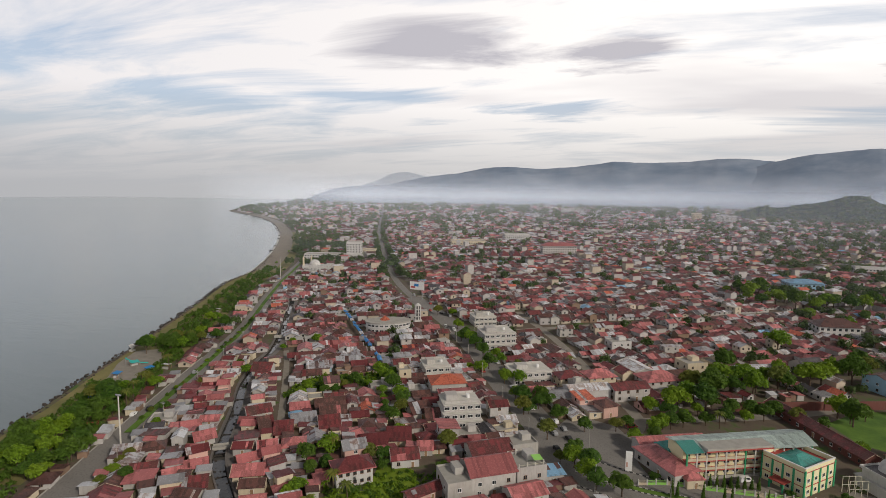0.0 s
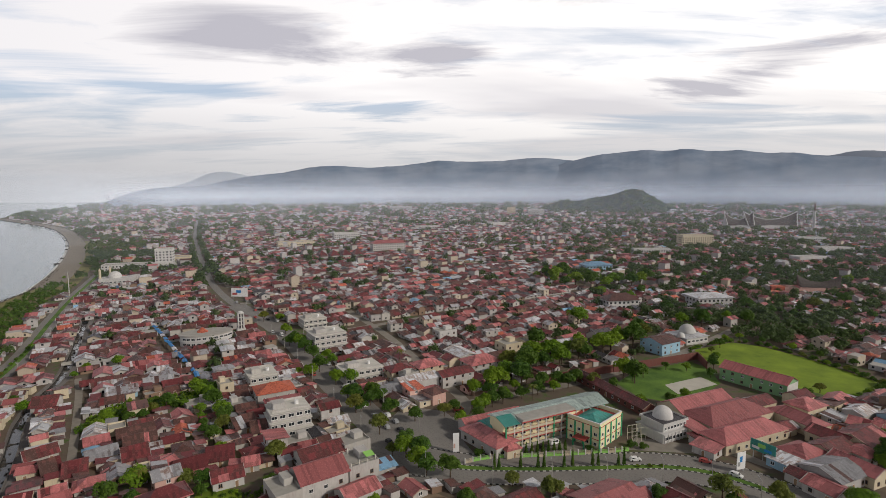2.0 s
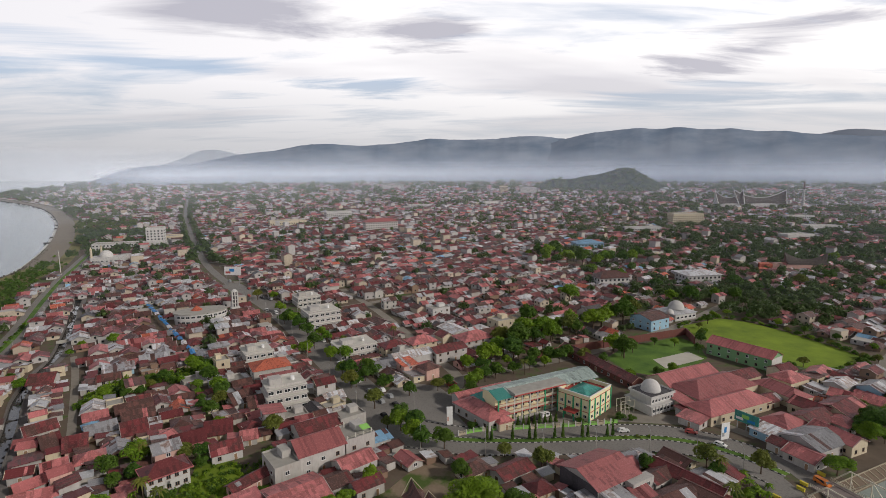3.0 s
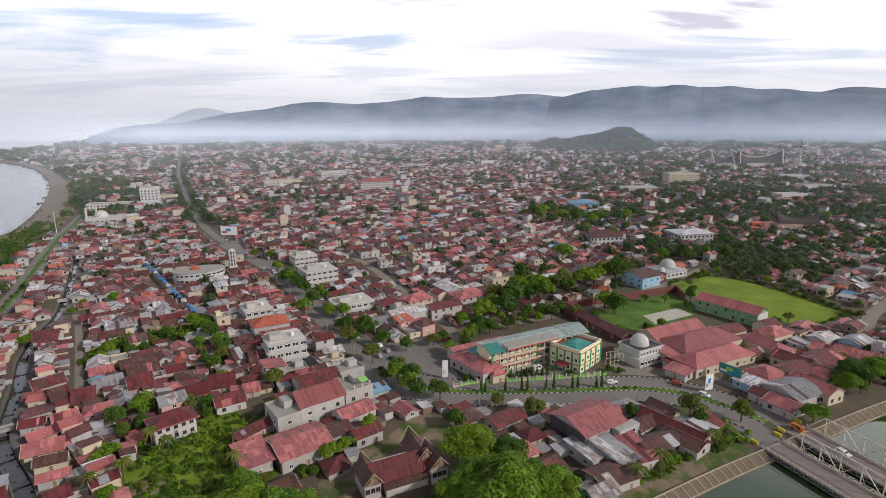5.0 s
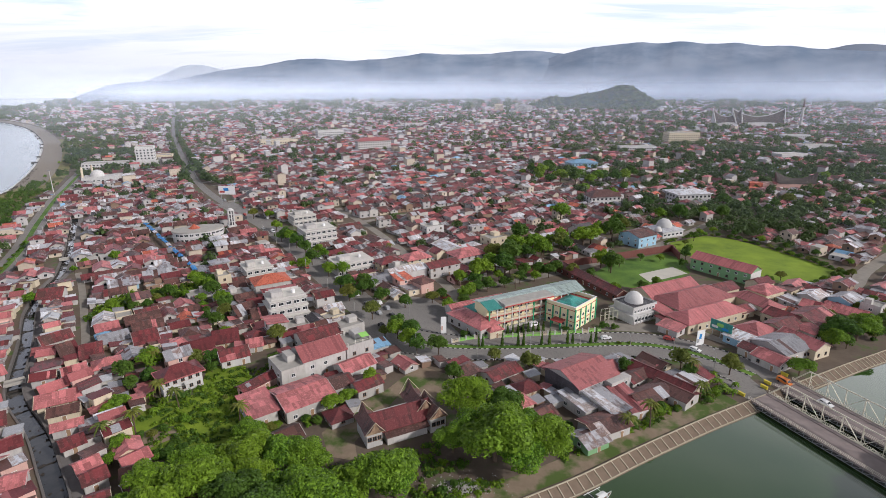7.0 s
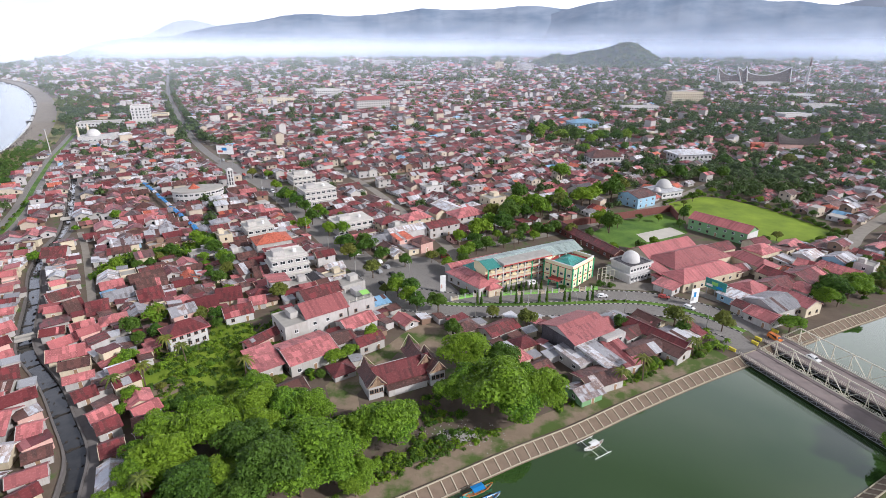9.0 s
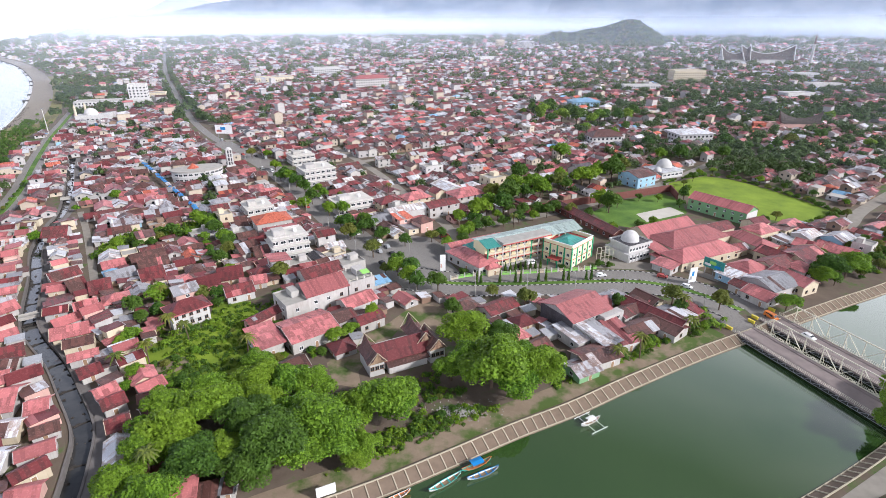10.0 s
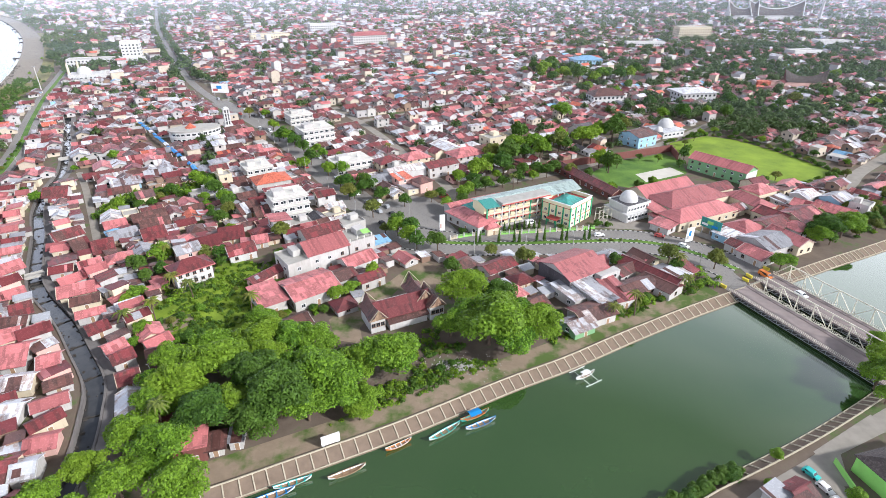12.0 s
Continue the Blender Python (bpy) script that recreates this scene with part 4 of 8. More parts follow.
ODD_SHEETS = {"roof_maroon": ("roof_brown", "roof_brown", "roof_maroon", "roof_pink", "roof_grey"),
              "roof_brown": ("roof_maroon", "roof_maroon", "roof_brown", "roof_pink", "roof_white"),
              "roof_pink": ("roof_pink", "roof_rose", "roof_maroon", "roof_pink"),
              "roof_rose": ("roof_rose", "roof_pink"),
              "roof_grey": ("roof_white", "roof_brown", "roof_grey"),
              "roof_white": ("roof_grey", "roof_grey", "roof_brown")}


def house(x, y, w, d, h, rz, kind="gable", roof="roof_maroon", wall="wall_white", rise=None, extra=0, rng=random, label="", openings=True, name="house"):
    """A house: walls, roof, a few windows and a door on the sides towards the river."""
    rise = rise if rise is not None else (d * 0.24 if kind != "shed" else d * 0.14)
    storey = "two-storey" if h > 5 else "low"
    if not label:
        label = "%s house with %s walls and a %s" % (storey, WALL_WORDS[wall], "flat concrete roof" if kind == "flat" else ROOF_WORDS[roof] + " roof")
    ob = thing(name, label, "house", x, y, 0, rz, "houses of the town")
    take(x, y, w, d, rz, 0.25)
    g = Geo()
    walls_of(g, w, d, h, kind, rise)
    part("wall", g, wall, ob)
    if kind != "flat":
        g = Geo()
        over = rng.uniform(0.4, 0.9)
        roof_on(g, w, d, h, kind, rise, over)
        part("roof", g, roof, ob)
        if openings and kind in ("gable", "shed") and w < 18:
            sheets(ob, w, d, h, kind, rise, over, roof, rng)
        if kind == "gable" and rng.random() < 0.38:
            verges(ob, w, d, h, rise, over, rng)
    else:
        g = Geo()
        g.box(0, 0, h + 0.02, w - 0.5, d - 0.5, 0.06)
        part("roof", g, "concrete", ob)
        if w > 7:
            g = Geo()
            g.box(w * 0.2, d * 0.15, h + 0.08, w * 0.35, d * 0.4, 2.2)
            part("roof_room", g, wall, ob)
    if openings:
        for side in range(4):
            n = radians(rz - 90 + 90 * side)
            if -math.sin(n) < 0.25:              # only sides that look towards the river
                continue
            length = w if side % 2 == 0 else d
            off = d / 2 if side % 2 == 0 else w / 2
            for lev in range(max(1, int(h / 2.9))):
                k = max(1, int(length / 4.2))
                for i in range(k):
                    s = (i + 0.5) / k * length - length / 2 + rng.uniform(-0.25, 0.25)
                    c, sn = ((s, -off), (off, s), (-s, off), (-off, -s))[side]
                    if lev == 0 and i == k // 2 and side % 2 == 0:
                        on_wall("door", DOOR, ob, c, sn, 0.02, 90 * side)
                    else:
                        on_wall("window", rng.choice((WINDOW, WINDOW_DARK)), ob, c, sn, lev * 2.9 + 1.0, 90 * side)
    return ob


# ---- makers: plants ----
def leaves_mesh(name, lumps, count, size, mat, seed, flat=0.75):
    """A crown: many small leaf sprays on the skin of overlapping lumps (x, y, z, r), so that the outline is uneven and has gaps."""
    r = np.random.RandomState(seed)
    lumps = np.array(lumps, float)
    wts = lumps[:, 3] ** 2
    pick = r.choice(len(lumps), count, p=wts / wts.sum())
    dirs = r.normal(size=(count, 3))
    dirs /= np.linalg.norm(dirs, axis=1)[:, None]
    dirs[:, 2] = np.where(dirs[:, 2] < -0.45, -dirs[:, 2], dirs[:, 2])
    rad = lumps[pick, 3] * (0.72 + 0.36 * r.rand(count) ** 0.7)
    pos = lumps[pick, :3] + dirs * rad[:, None] * np.array([1, 1, flat])
    nrm = dirs * 0.7 + r.normal(size=(count, 3)) * 0.45 + np.array([0, 0, 0.55])
    nrm /= np.linalg.norm(nrm, axis=1)[:, None]
    t = np.cross(nrm, r.normal(size=(count, 3)))
    t /= np.linalg.norm(t, axis=1)[:, None] + 1e-9
    b = np.cross(nrm, t)
    s = (size * (0.55 + 0.9 * r.rand(count)))[:, None]
    v = np.stack([pos - t * s, pos - b * s * 0.55 - nrm * s * 0.12, pos + t * s, pos + b * s * 0.55 - nrm * s * 0.12], 1).reshape(-1, 3)
    me = bpy.data.meshes.new(name)
    idx = np.arange(count * 4).reshape(-1, 4)
    me.from_pydata(v.tolist(), [], idx.tolist())
    me.materials.append(MATS[mat])
    me.update()
    return me


def lumps_of(seed, n, spread, height, size):
    r = random.Random(seed)
    out = [(0, 0, height, size * 1.1)]
    for i in range(n):
        w = 2 * math.pi * (i + r.random() * 0.7) / n
        k = spread * r.uniform(0.45, 1.0)
        out.append((math.cos(w) * k, math.sin(w) * k, height + r.uniform(-0.35, 0.28) * size * 1.6, size * r.uniform(0.55, 0.95)))
    return out


def trunk_mesh(name, seed, height, r0, limbs, spread):
    r = random.Random(seed)
    g = Geo()
    fork = height * 0.45
    g.tube((0, 0, -0.1), (0, 0, fork), r0, r0 * 0.72, 8)
    for i in range(limbs):
        w = 2 * math.pi * (i + r.random() * 0.6) / limbs
        mid = (math.cos(w) * spread * 0.4, math.sin(w) * spread * 0.4, fork + (height - fork) * 0.55)
        end = (math.cos(w) * spread * 0.85, math.sin(w) * spread * 0.85, height * r.uniform(0.9, 1.1))
        g.tube((0, 0, fork * 0.96), mid, r0 * 0.5, r0 * 0.3, 6)
        g.tube(mid, end, r0 * 0.3, r0 * 0.08, 5)
    return g.mesh(name, ["bark"])


# unit trees with a crown radius of about 1 and a height of about 1.6
BIG = []
for i, mat in enumerate(("leaf_fresh", "leaf_deep", "leaf_fresh", "leaf_fresh")):
    L = lumps_of(20 + i, 15, 0.78, 1.0, 0.40)
    L += [(x * 0.5, y * 0.5, z + 0.24, r * 0.8) for x, y, z, r in L[1:9]]
    BIG.append((leaves_mesh("crown", L, 8200, 0.046, mat, 40 + i), trunk_mesh("trunk", 60 + i, 1.0, 0.055, 6, 0.7)))
MEDIUM = []
for i, mat in enumerate(("leaf_deep", "leaf_fresh", "leaf_deep", "leaf_olive", "leaf_deep", "leaf_fresh")):
    L = lumps_of(70 + i, 8, 0.62, 1.05, 0.44)
    L += [(x * 0.5, y * 0.5, z + 0.3, r * 0.8) for x, y, z, r in L[1:6]]
    MEDIUM.append((leaves_mesh("crown", L, 1900, 0.088, mat, 80 + i, 0.9), trunk_mesh("trunk", 95 + i, 1.05, 0.06, 5, 0.55)))
SPIRE = []
for i in range(2):
    L = [(0, 0, 0.4 + 0.34 * k, 0.62 - 0.07 * k) for k in range(8)]
    SPIRE.append((leaves_mesh("crown", L, 420, 0.22, "leaf_deep", 120 + i, 0.9), trunk_mesh("trunk", 130 + i, 0.8, 0.10, 3, 0.2)))


def frond_mesh(seed, n, length, droop, width, mat):
    r = random.Random(seed)
    g = Geo()
    for i in range(n):
        w = 2 * math.pi * (i + r.random() * 0.6) / n
        rise = r.uniform(0.15, 0.75)
        prev = None
        for k in range(6):
            s = k / 5
            d = length * s
            z = rise * d - droop * d * d / length
            p = Vector((math.cos(w) * d * 0.92, math.sin(w) * d * 0.92, z))
            q = width * (1 - abs(s - 0.4) * 1.3)
            side = Vector((-math.sin(w), math.cos(w), 0)) * max(q, 0.03)
            now = (p + side - Vector((0, 0, q * 0.45)), p, p - side - Vector((0, 0, q * 0.45)))
            if prev:
                g.face([prev[0], now[0], now[1], prev[1]])
                g.face([prev[1], now[1], now[2], prev[2]])
            prev = now
    return g.mesh("fronds", [mat])


PALM = [frond_mesh(140 + i, 15, 1.0, 0.85, 0.13, "leaf_olive") for i in range(2)]
BANANA = [frond_mesh(150 + i, 9, 1.0, 0.75, 0.24, "leaf_fresh") for i in range(2)]
PALM_TRUNK = Geo()
for k in range(6):
    PALM_TRUNK.tube((0.02 * k * k * 0.12, 0, k / 6), (0.02 * (k + 1) ** 2 * 0.12, 0, (k + 1) / 6), 0.030 - 0.002 * k, 0.028 - 0.002 * k, 7)
PALM_TRUNK = PALM_TRUNK.mesh("trunk", ["bark"])


def grow(x, y, r, h, pair, label, name="tree", category="tree", group="trees of the town", rz=0.0, z=0.0):
    ob = thing(name, label, category, x, y, z, rz, group)
    t = part("trunk", pair[1], None, ob)
    t.matrix_basis = Matrix.Diagonal((r, r, h / 1.55, 1))
    c = part("crown", pair[0], None, ob)
    c.matrix_basis = Matrix.Diagonal((r, r, h / 1.55, 1))
    return ob


def tree(x, y, r=4.0, h=None, big=False, k=0, rng=random):
    h = h or r * 1.55
    pool = BIG if big else MEDIUM
    pair = pool[k % len(pool)]
    word = "broad spreading tree with dense bright green leaves" if big else ("leafy green town tree with a rounded uneven crown")
    return grow(x, y, r, h, pair, word, rz=rng.uniform(0, 360))


def palm(x, y, h=8.0, k=0, rng=random):
    ob = thing("palm_tree", "coconut palm with drooping olive fronds", "palm", x, y, 0, rng.uniform(0, 360), "palms")
    t = part("trunk", PALM_TRUNK, None, ob)
    t.matrix_basis = Matrix.Diagonal((h, h, h, 1))
    f = part("fronds", PALM[k % 2], None, ob)
    f.matrix_basis = Matrix.Translation((0.085 * h, 0, h)) @ Matrix.Diagonal((3.2, 3.2, 3.2, 1))
    return ob


def banana(x, y, h=3.0, k=0, rng=random):
    ob = thing("banana_plant", "banana plant with large torn green leaves", "plant", x, y, 0, rng.uniform(0, 360), "banana plants")
    t = part("stem", PALM_TRUNK, None, ob)
    t.matrix_basis = Matrix.Diagonal((h * 1.6, h * 1.6, h * 0.6, 1))
    f = part("leaves", BANANA[k % 2], None, ob)
    f.matrix_basis = Matrix.Translation((0.1, 0, h * 0.58)) @ Matrix.Diagonal((h * 0.7, h * 0.7, h * 0.9, 1))
    return ob


# ---- makers: vehicles, boats, poles ----
def rounded_body(g, prof, w, mat, taper=0.12, z_split=0.95):
    """A body from a side profile, narrowed above the waist."""
    n = len(prof)
    pts = []
    for s in (-1, 1):
        for x, z in prof:
            k = w / 2 * (1 - (taper if z > z_split else 0.0))
            pts.append((x, s * k, z))
    b = len(g.v)
    g.v.extend(pts)
    for i in range(n):
        j = (i + 1) % n
        g.f.append((b + i, b + j, b + n + j, b + n + i))
        g.m.append(mat)
    g.f.append(tuple(b + i for i in range(n - 1, -1, -1)))
    g.f.append(tuple(b + n + i for i in range(n)))
    g.m.extend([mat, mat])


CAR_MESHES = {}


def car(x, y, rz, paint="paint_white", van=False, z=0.06):
    word = {"paint_white": "white", "paint_red": "red", "paint_black": "black", "steel_grey": "silver", "paint_teal": "turquoise", "paint_blue": "blue", "paint_yellow": "yellow", "paint_orange": "orange"}[paint]
    ob = thing("van" if van else "car", "%s %s on the asphalt" % (word, "minibus standing" if van else "small car standing"), "car", x, y, z, rz, "vehicles")
    key = (paint, van)
    if key not in CAR_MESHES:
        L = 4.7 if van else 4.2
        b = Geo()
        if van:
            prof = [(-L / 2, 0.35), (L / 2 - 0.1, 0.35), (L / 2, 0.8), (L / 2 - 0.55, 1.1), (L / 2 - 1.1, 1.85), (-L / 2 + 0.2, 1.9), (-L / 2, 1.1)]
        else:
            prof = [(-L / 2, 0.35), (L / 2 - 0.08, 0.35), (L / 2, 0.7), (L / 2 - 0.95, 0.92), (L / 2 - 1.6, 1.45), (-L / 2 + 0.75, 1.48), (-L / 2 + 0.08, 0.98)]
        rounded_body(b, prof, 1.7, 0)
        top = 1.72 if van else 1.36
        panes = []
        for s in (-1, 1):
            gl = Geo()
            gl.face([(-L / 2 + 0.6, s * 0.80, 1.02), (L / 2 - 1.1, s * 0.80, 1.02), (L / 2 - 1.55, s * 0.765, top), (-L / 2 + 0.8, s * 0.765, top)])
            panes.append(("side_window", gl.mesh("side_window", ["glass_dark"])))
        f = L / 2 - (0.55 if van else 0.98)
        r = L / 2 - (1.05 if van else 1.55)
        gl = Geo()
        gl.face([(f + 0.03, -0.7, 1.0 if not van else 1.14), (f + 0.03, 0.7, 1.0 if not van else 1.14), (r + 0.05, 0.62, top), (r + 0.05, -0.62, top)])
        panes.append(("windscreen", gl.mesh("windscreen", ["glass_dark"])))
        wh = Geo()
        wh.tube((0, -0.11, 0), (0, 0.11, 0), 0.32, 0.32, 12)
        CAR_MESHES[key] = (b.mesh("body", [paint]), panes, wh.mesh("wheel", ["rubber"]), L)
    b, panes, wh, L = CAR_MESHES[key]
    part("body", b, None, ob)
    for name, me in panes:
        part(name, me, None, ob)
    for sx in (-1, 1):
        for sy in (-1, 1):
            w = part("wheel", wh, None, ob)
            w.matrix_basis = pose(sx * L * 0.31, sy * 0.76, 0.32)
    return ob


def boat(x, y, rz, L, paint, trim, roof=None, outrigger=False):
    word = {"paint_white": "white", "paint_blue": "blue", "paint_orange": "orange", "paint_teal": "green", "boat_wood": "brown", "steel_grey": "grey"}
    ob = thing("boat", "slender %s wooden fishing boat with %s rim, moored at the bank" % (word[paint], word[trim]), "boat", x, y, -1.5, rz, "fishing boats")
    n, W = 14, L * 0.085
    rows = []
    for i in range(n + 1):
        s = -1 + 2 * i / n
        k = W * (1 - abs(s) ** 2.4) + 0.05
        lift = 0.75 * abs(s) ** 3
        rows.append(((s * L / 2, k, 0.62 + lift), (s * L / 2 * 0.97, k * 0.55, 0.02 + lift * 0.75), (s * L / 2 * 0.97, -k * 0.55, 0.02 + lift * 0.75), (s * L / 2, -k, 0.62 + lift)))
    hull, rim, inner = Geo(), Geo(), Geo()
    for a, b in zip(rows, rows[1:]):
        for i in range(3):
            hull.face([a[i], a[i + 1], b[i + 1], b[i]])
        rim.bar(a[0], b[0], 0.09)
        rim.bar(a[3], b[3], 0.09)
        f = lambda p: (p[0], p[1] * 0.92, p[2] - 0.32)
        inner.face([f(a[3]), f(b[3]), f(b[0]), f(a[0])])
    part("hull", hull, paint, ob)
    part("rim", rim, trim, ob)
    part("deck", inner, "boat_wood", ob)
    g = Geo()
    for k in (-0.3, -0.1, 0.1, 0.3):
        g.box(k * L, 0, 0.52, 0.28, 2 * W * 0.9, 0.06)
    part("thwarts", g, trim, ob)
    if roof:
        g = Geo()
        for sx in (-1, 1):
            for sy in (-1, 1):
                g.bar((sx * L * 0.14, sy * W * 0.9, 0.5), (sx * L * 0.14, sy * W * 0.9, 1.75), 0.05)
        g.slab([(-L * 0.19, -W * 1.5, 1.72), (L * 0.19, -W * 1.5, 1.72), (L * 0.19, 0, 1.95), (-L * 0.19, 0, 1.95)], 0.06, 1)
        g.slab([(L * 0.19, W * 1.5, 1.72), (-L * 0.19, W * 1.5, 1.72), (-L * 0.19, 0, 1.95), (L * 0.19, 0, 1.95)], 0.06, 1)
        part("canopy", g, ("boat_wood", roof), ob)
    if outrigger:
        g = Geo()
        for k in (-0.22, 0.25):
            g.bar((k * L, -3.2, 0.55), (k * L, 3.2, 0.55), 0.1)
        for s in (-1, 1):
            g.bar((-L * 0.4, s * 3.2, 0.25), (L * 0.45, s * 3.2, 0.25), 0.14)
            for k in (-0.22, 0.25):
                g.bar((k * L, s * 3.2, 0.55), (k * L, s * 3.2, 0.25), 0.08)
        part("outrigger", g, "paint_white", ob)
    return ob


POLE_GEO = Geo()
POLE_GEO.tube((0, 0, 0), (0, 0, 8), 0.13, 0.09, 8)
POLE_MESH = POLE_GEO.mesh("pole", ["concrete"])
ARM_GEO = Geo()
ARM_GEO.box(0, 0, 7.5, 1.8, 0.12, 0.12)
ARM_GEO.box(0, 0, 6.9, 1.3, 0.12, 0.12)
ARM_MESH = ARM_GEO.mesh("crossarm", ["steel_grey"])
LAMP_GEO = Geo()
LAMP_GEO.tube((0, 0, 7.9), (1.6, 0, 8.5), 0.06, 0.05, 6)
LAMP_GEO.box(1.9, 0, 8.42, 0.8, 0.26, 0.14)
LAMP_MESH = LAMP_GEO.mesh("lamp_arm", ["steel_grey"])


def pole(x, y, rz, lamp=False):
    ob = thing("street_lamp" if lamp else "utility_pole", "grey street lamp with a curved arm" if lamp else "grey concrete utility pole with two crossarms", "pole", x, y, 0, rz, "poles")
    part("pole", POLE_MESH, None, ob)
    part("lamp_arm" if lamp else "crossarm", LAMP_MESH if lamp else ARM_MESH, None, ob)
    return ob

# ---- the school at the bend ----
AV = 28.0        # bearing of the school's long side, degrees from +x

def school():
    ob = thing("school_building", "long three-storey cream school with green columns and red ledges", "school", 19, 191.5, 0, AV)
    L, D = 47.0, 11.0
    take(19 + math.cos(radians(AV)) * L / 2 - math.sin(radians(AV)) * D / 2, 191.5 + math.sin(radians(AV)) * L / 2 + math.cos(radians(AV)) * D / 2, L, D, AV, 1)
    g = Geo()
    g.box(L / 2, D / 2 + 1.0, 0, L, D - 2, 10.2)
    part("wall", g, "school_cream", ob)
    for k in range(3):
        g = Geo()
        g.box(L / 2, 0.9, 3.3 * (k + 1) - 0.25, L + 0.4, 2.4, 0.3)
        part("gallery_floor", g, "paint_red" if k < 2 else "concrete_light", ob)
        g = Geo()
        g.box(L / 2, -0.15, 3.3 * k + 0.1, L, 0.14, 1.0)
        part("parapet", g, "wall_cream" if k else "concrete", ob)
    n = 13
    for i in range(n + 1):
        g = Geo()
        g.box(i * L / n, -0.1, 0, 0.45, 0.45, 9.9)
        part("column", g, "paint_green" if i in (0, 6, 13) else "concrete_light", ob)
    for k in range(3):
        for i in range(n):
            on_wall("window", WINDOW_WIDE if i % 3 else WINDOW_DARK, ob, (i + 0.5) * L / n, 2.0, 3.3 * k + 1.0, 0)
    g = Geo()
    a, low, top = 0.9, 10.0, 11.5
    g.slab([(-a, -a, low), (L * 0.78, -a, low), (L * 0.78, D / 2, top), (-a, D / 2, top)], 0.16)
    g.slab([(L * 0.78, D + a, low), (-a, D + a, low), (-a, D / 2, top), (L * 0.78, D / 2, top)], 0.16)
    part("roof", g, "roof_sage", ob, "pale green-grey metal roof")
    g = Geo()
    g.box(L * 0.40, D * 0.17, 10.1, L * 0.52, D * 0.34 + 2.6, 1.15)
    part("roof_terrace", g, "concrete", ob, "flat grey concrete roof terrace")
    g = Geo()
    g.box(L * 0.40, -1.34, 10.05, L * 0.53, 0.14, 0.45)
    part("terrace_edge", g, "paint_red", ob, "red painted edge band")
    g = Geo()
    g.slab([(-a - 0.1, -a - 0.1, low + 0.05), (L * 0.12, -a - 0.1, low + 0.05), (L * 0.12, D / 2, top + 0.06), (-a - 0.1, D / 2, top + 0.06)], 0.05)
    part("end_roof", g, "roof_teal", ob, "teal green metal end of the roof")
    g = Geo()
    x0, x1 = L * 0.78, L + 1.4
    rows = []
    for i in range(7):                            # the end of the roof sweeps up to a point
        p = x0 + (x1 - x0) * i / 6
        rows.append([(p, -a - 0.3, low), (p, D / 2, top + 0.9 * (i / 6) ** 2), (p, D + a, low)])
    g.sheet(rows, 0.16)
    part("swept_roof", g, "roof_sage", ob)
    return ob


def annex():
    cx, cy = (44 + 65) / 2 - 0.2, (203 + 205) / 2 + 0.2
    ob = thing("school_annex", "square cream school block with green columns and sunken teal roof", "school", cx, cy, 0, 46)
    W, D, H = 16.6, 13.6, 8.4
    take(cx, cy, W, D, 46, 1)
    g = Geo()
    g.prism([(-W / 2, -D / 2), (W / 2, -D / 2), (W / 2, D / 2), (-W / 2, D / 2)], 0, H)
    for s in (-1, 1):
        g.box(0, s * (D / 2 - 0.12), H, W, 0.24, 1.4)
        g.box(s * (W / 2 - 0.12), 0, H, 0.24, D - 0.5, 1.4)
    part("wall", g, "school_cream", ob)
    g = Geo()
    roof_on(g, W - 4.2, D - 4.2, H + 0.05, "hip", 1.5, 0.6)
    part("roof", g, "roof_teal", ob, "teal hip roof behind the parapet")
    for z, mat in ((3.4, "paint_red"), (H - 0.2, "paint_red"), (H + 1.4, "paint_white")):
        g = Geo()
        g.box(0, 0, z, W + 0.3, D + 0.3, 0.22)
        if z > H:
            g = Geo()
            for s in (-1, 1):
                g.box(0, s * (D / 2 - 0.1), z, W + 0.3, 0.5, 0.16)
                g.box(s * (W / 2 - 0.1), 0, z, 0.5, D - 0.7, 0.16)
        part("ledge", g, mat, ob)
    for i in range(5):
        for s in (-1, 1):
            g = Geo()
            g.box(-W / 2 + i * W / 4, s * (D / 2 + 0.08), 0, 0.7, 0.34, H + (0.6 if i in (0, 4) else 0))
            part("column", g, "paint_green", ob)
    for i in range(1, 4):
        for s in (-1, 1):
            g = Geo()
            g.box(s * (W / 2 + 0.08), -D / 2 + i * D / 4, 0, 0.34, 0.6, H)
            part("column", g, "paint_green", ob)
    for lev in (0, 1):
        for i in range(4):
            on_wall("window", WINDOW, ob, -W / 2 + (i + 0.5) * W / 4, -D / 2, 1.1 + lev * 3.7, 0)
        for i in range(4):
            on_wall("window", WINDOW, ob, -W / 2, -D / 2 + (i + 0.5) * D / 4, 1.1 + lev * 3.7, -90)
    g = Geo()
    g.box(-W / 2 - 1.8, 0, 3.0, 3.6, 5, 0.3)
    part("porch_roof", g, "paint_red", ob)
    for s in (-1, 1):
        g = Geo()
        g.box(-W / 2 - 3.3, s * 2.2, 0, 0.4, 0.4, 3.0)
        part("porch_column", g, "paint_green", ob)
    return ob


school()
annex()
house(13, 197, 20, 10, 4.6, -52, "hip", "roof_pink", "wall_white", 2.0, label="school hall with cream walls and a low faded pink roof", name="school_hall")
house(16, 204.5, 9, 8, 5.6, AV, "hip", "roof_teal", "wall_white", 2.8, label="small school wing with a steep teal hip roof", name="school_wing")
house(15, 213, 26, 7, 4.4, AV, "gable", "roof_pink", "wall_white", 1.4, label="school wing with a long faded pink roof", name="school_wing")
house(20.5, 189.5, 6, 5, 3.4, AV, "hip", "roof_pink", "wall_cream", 1.2, label="small school porch house with a pink roof", name="porch_house")

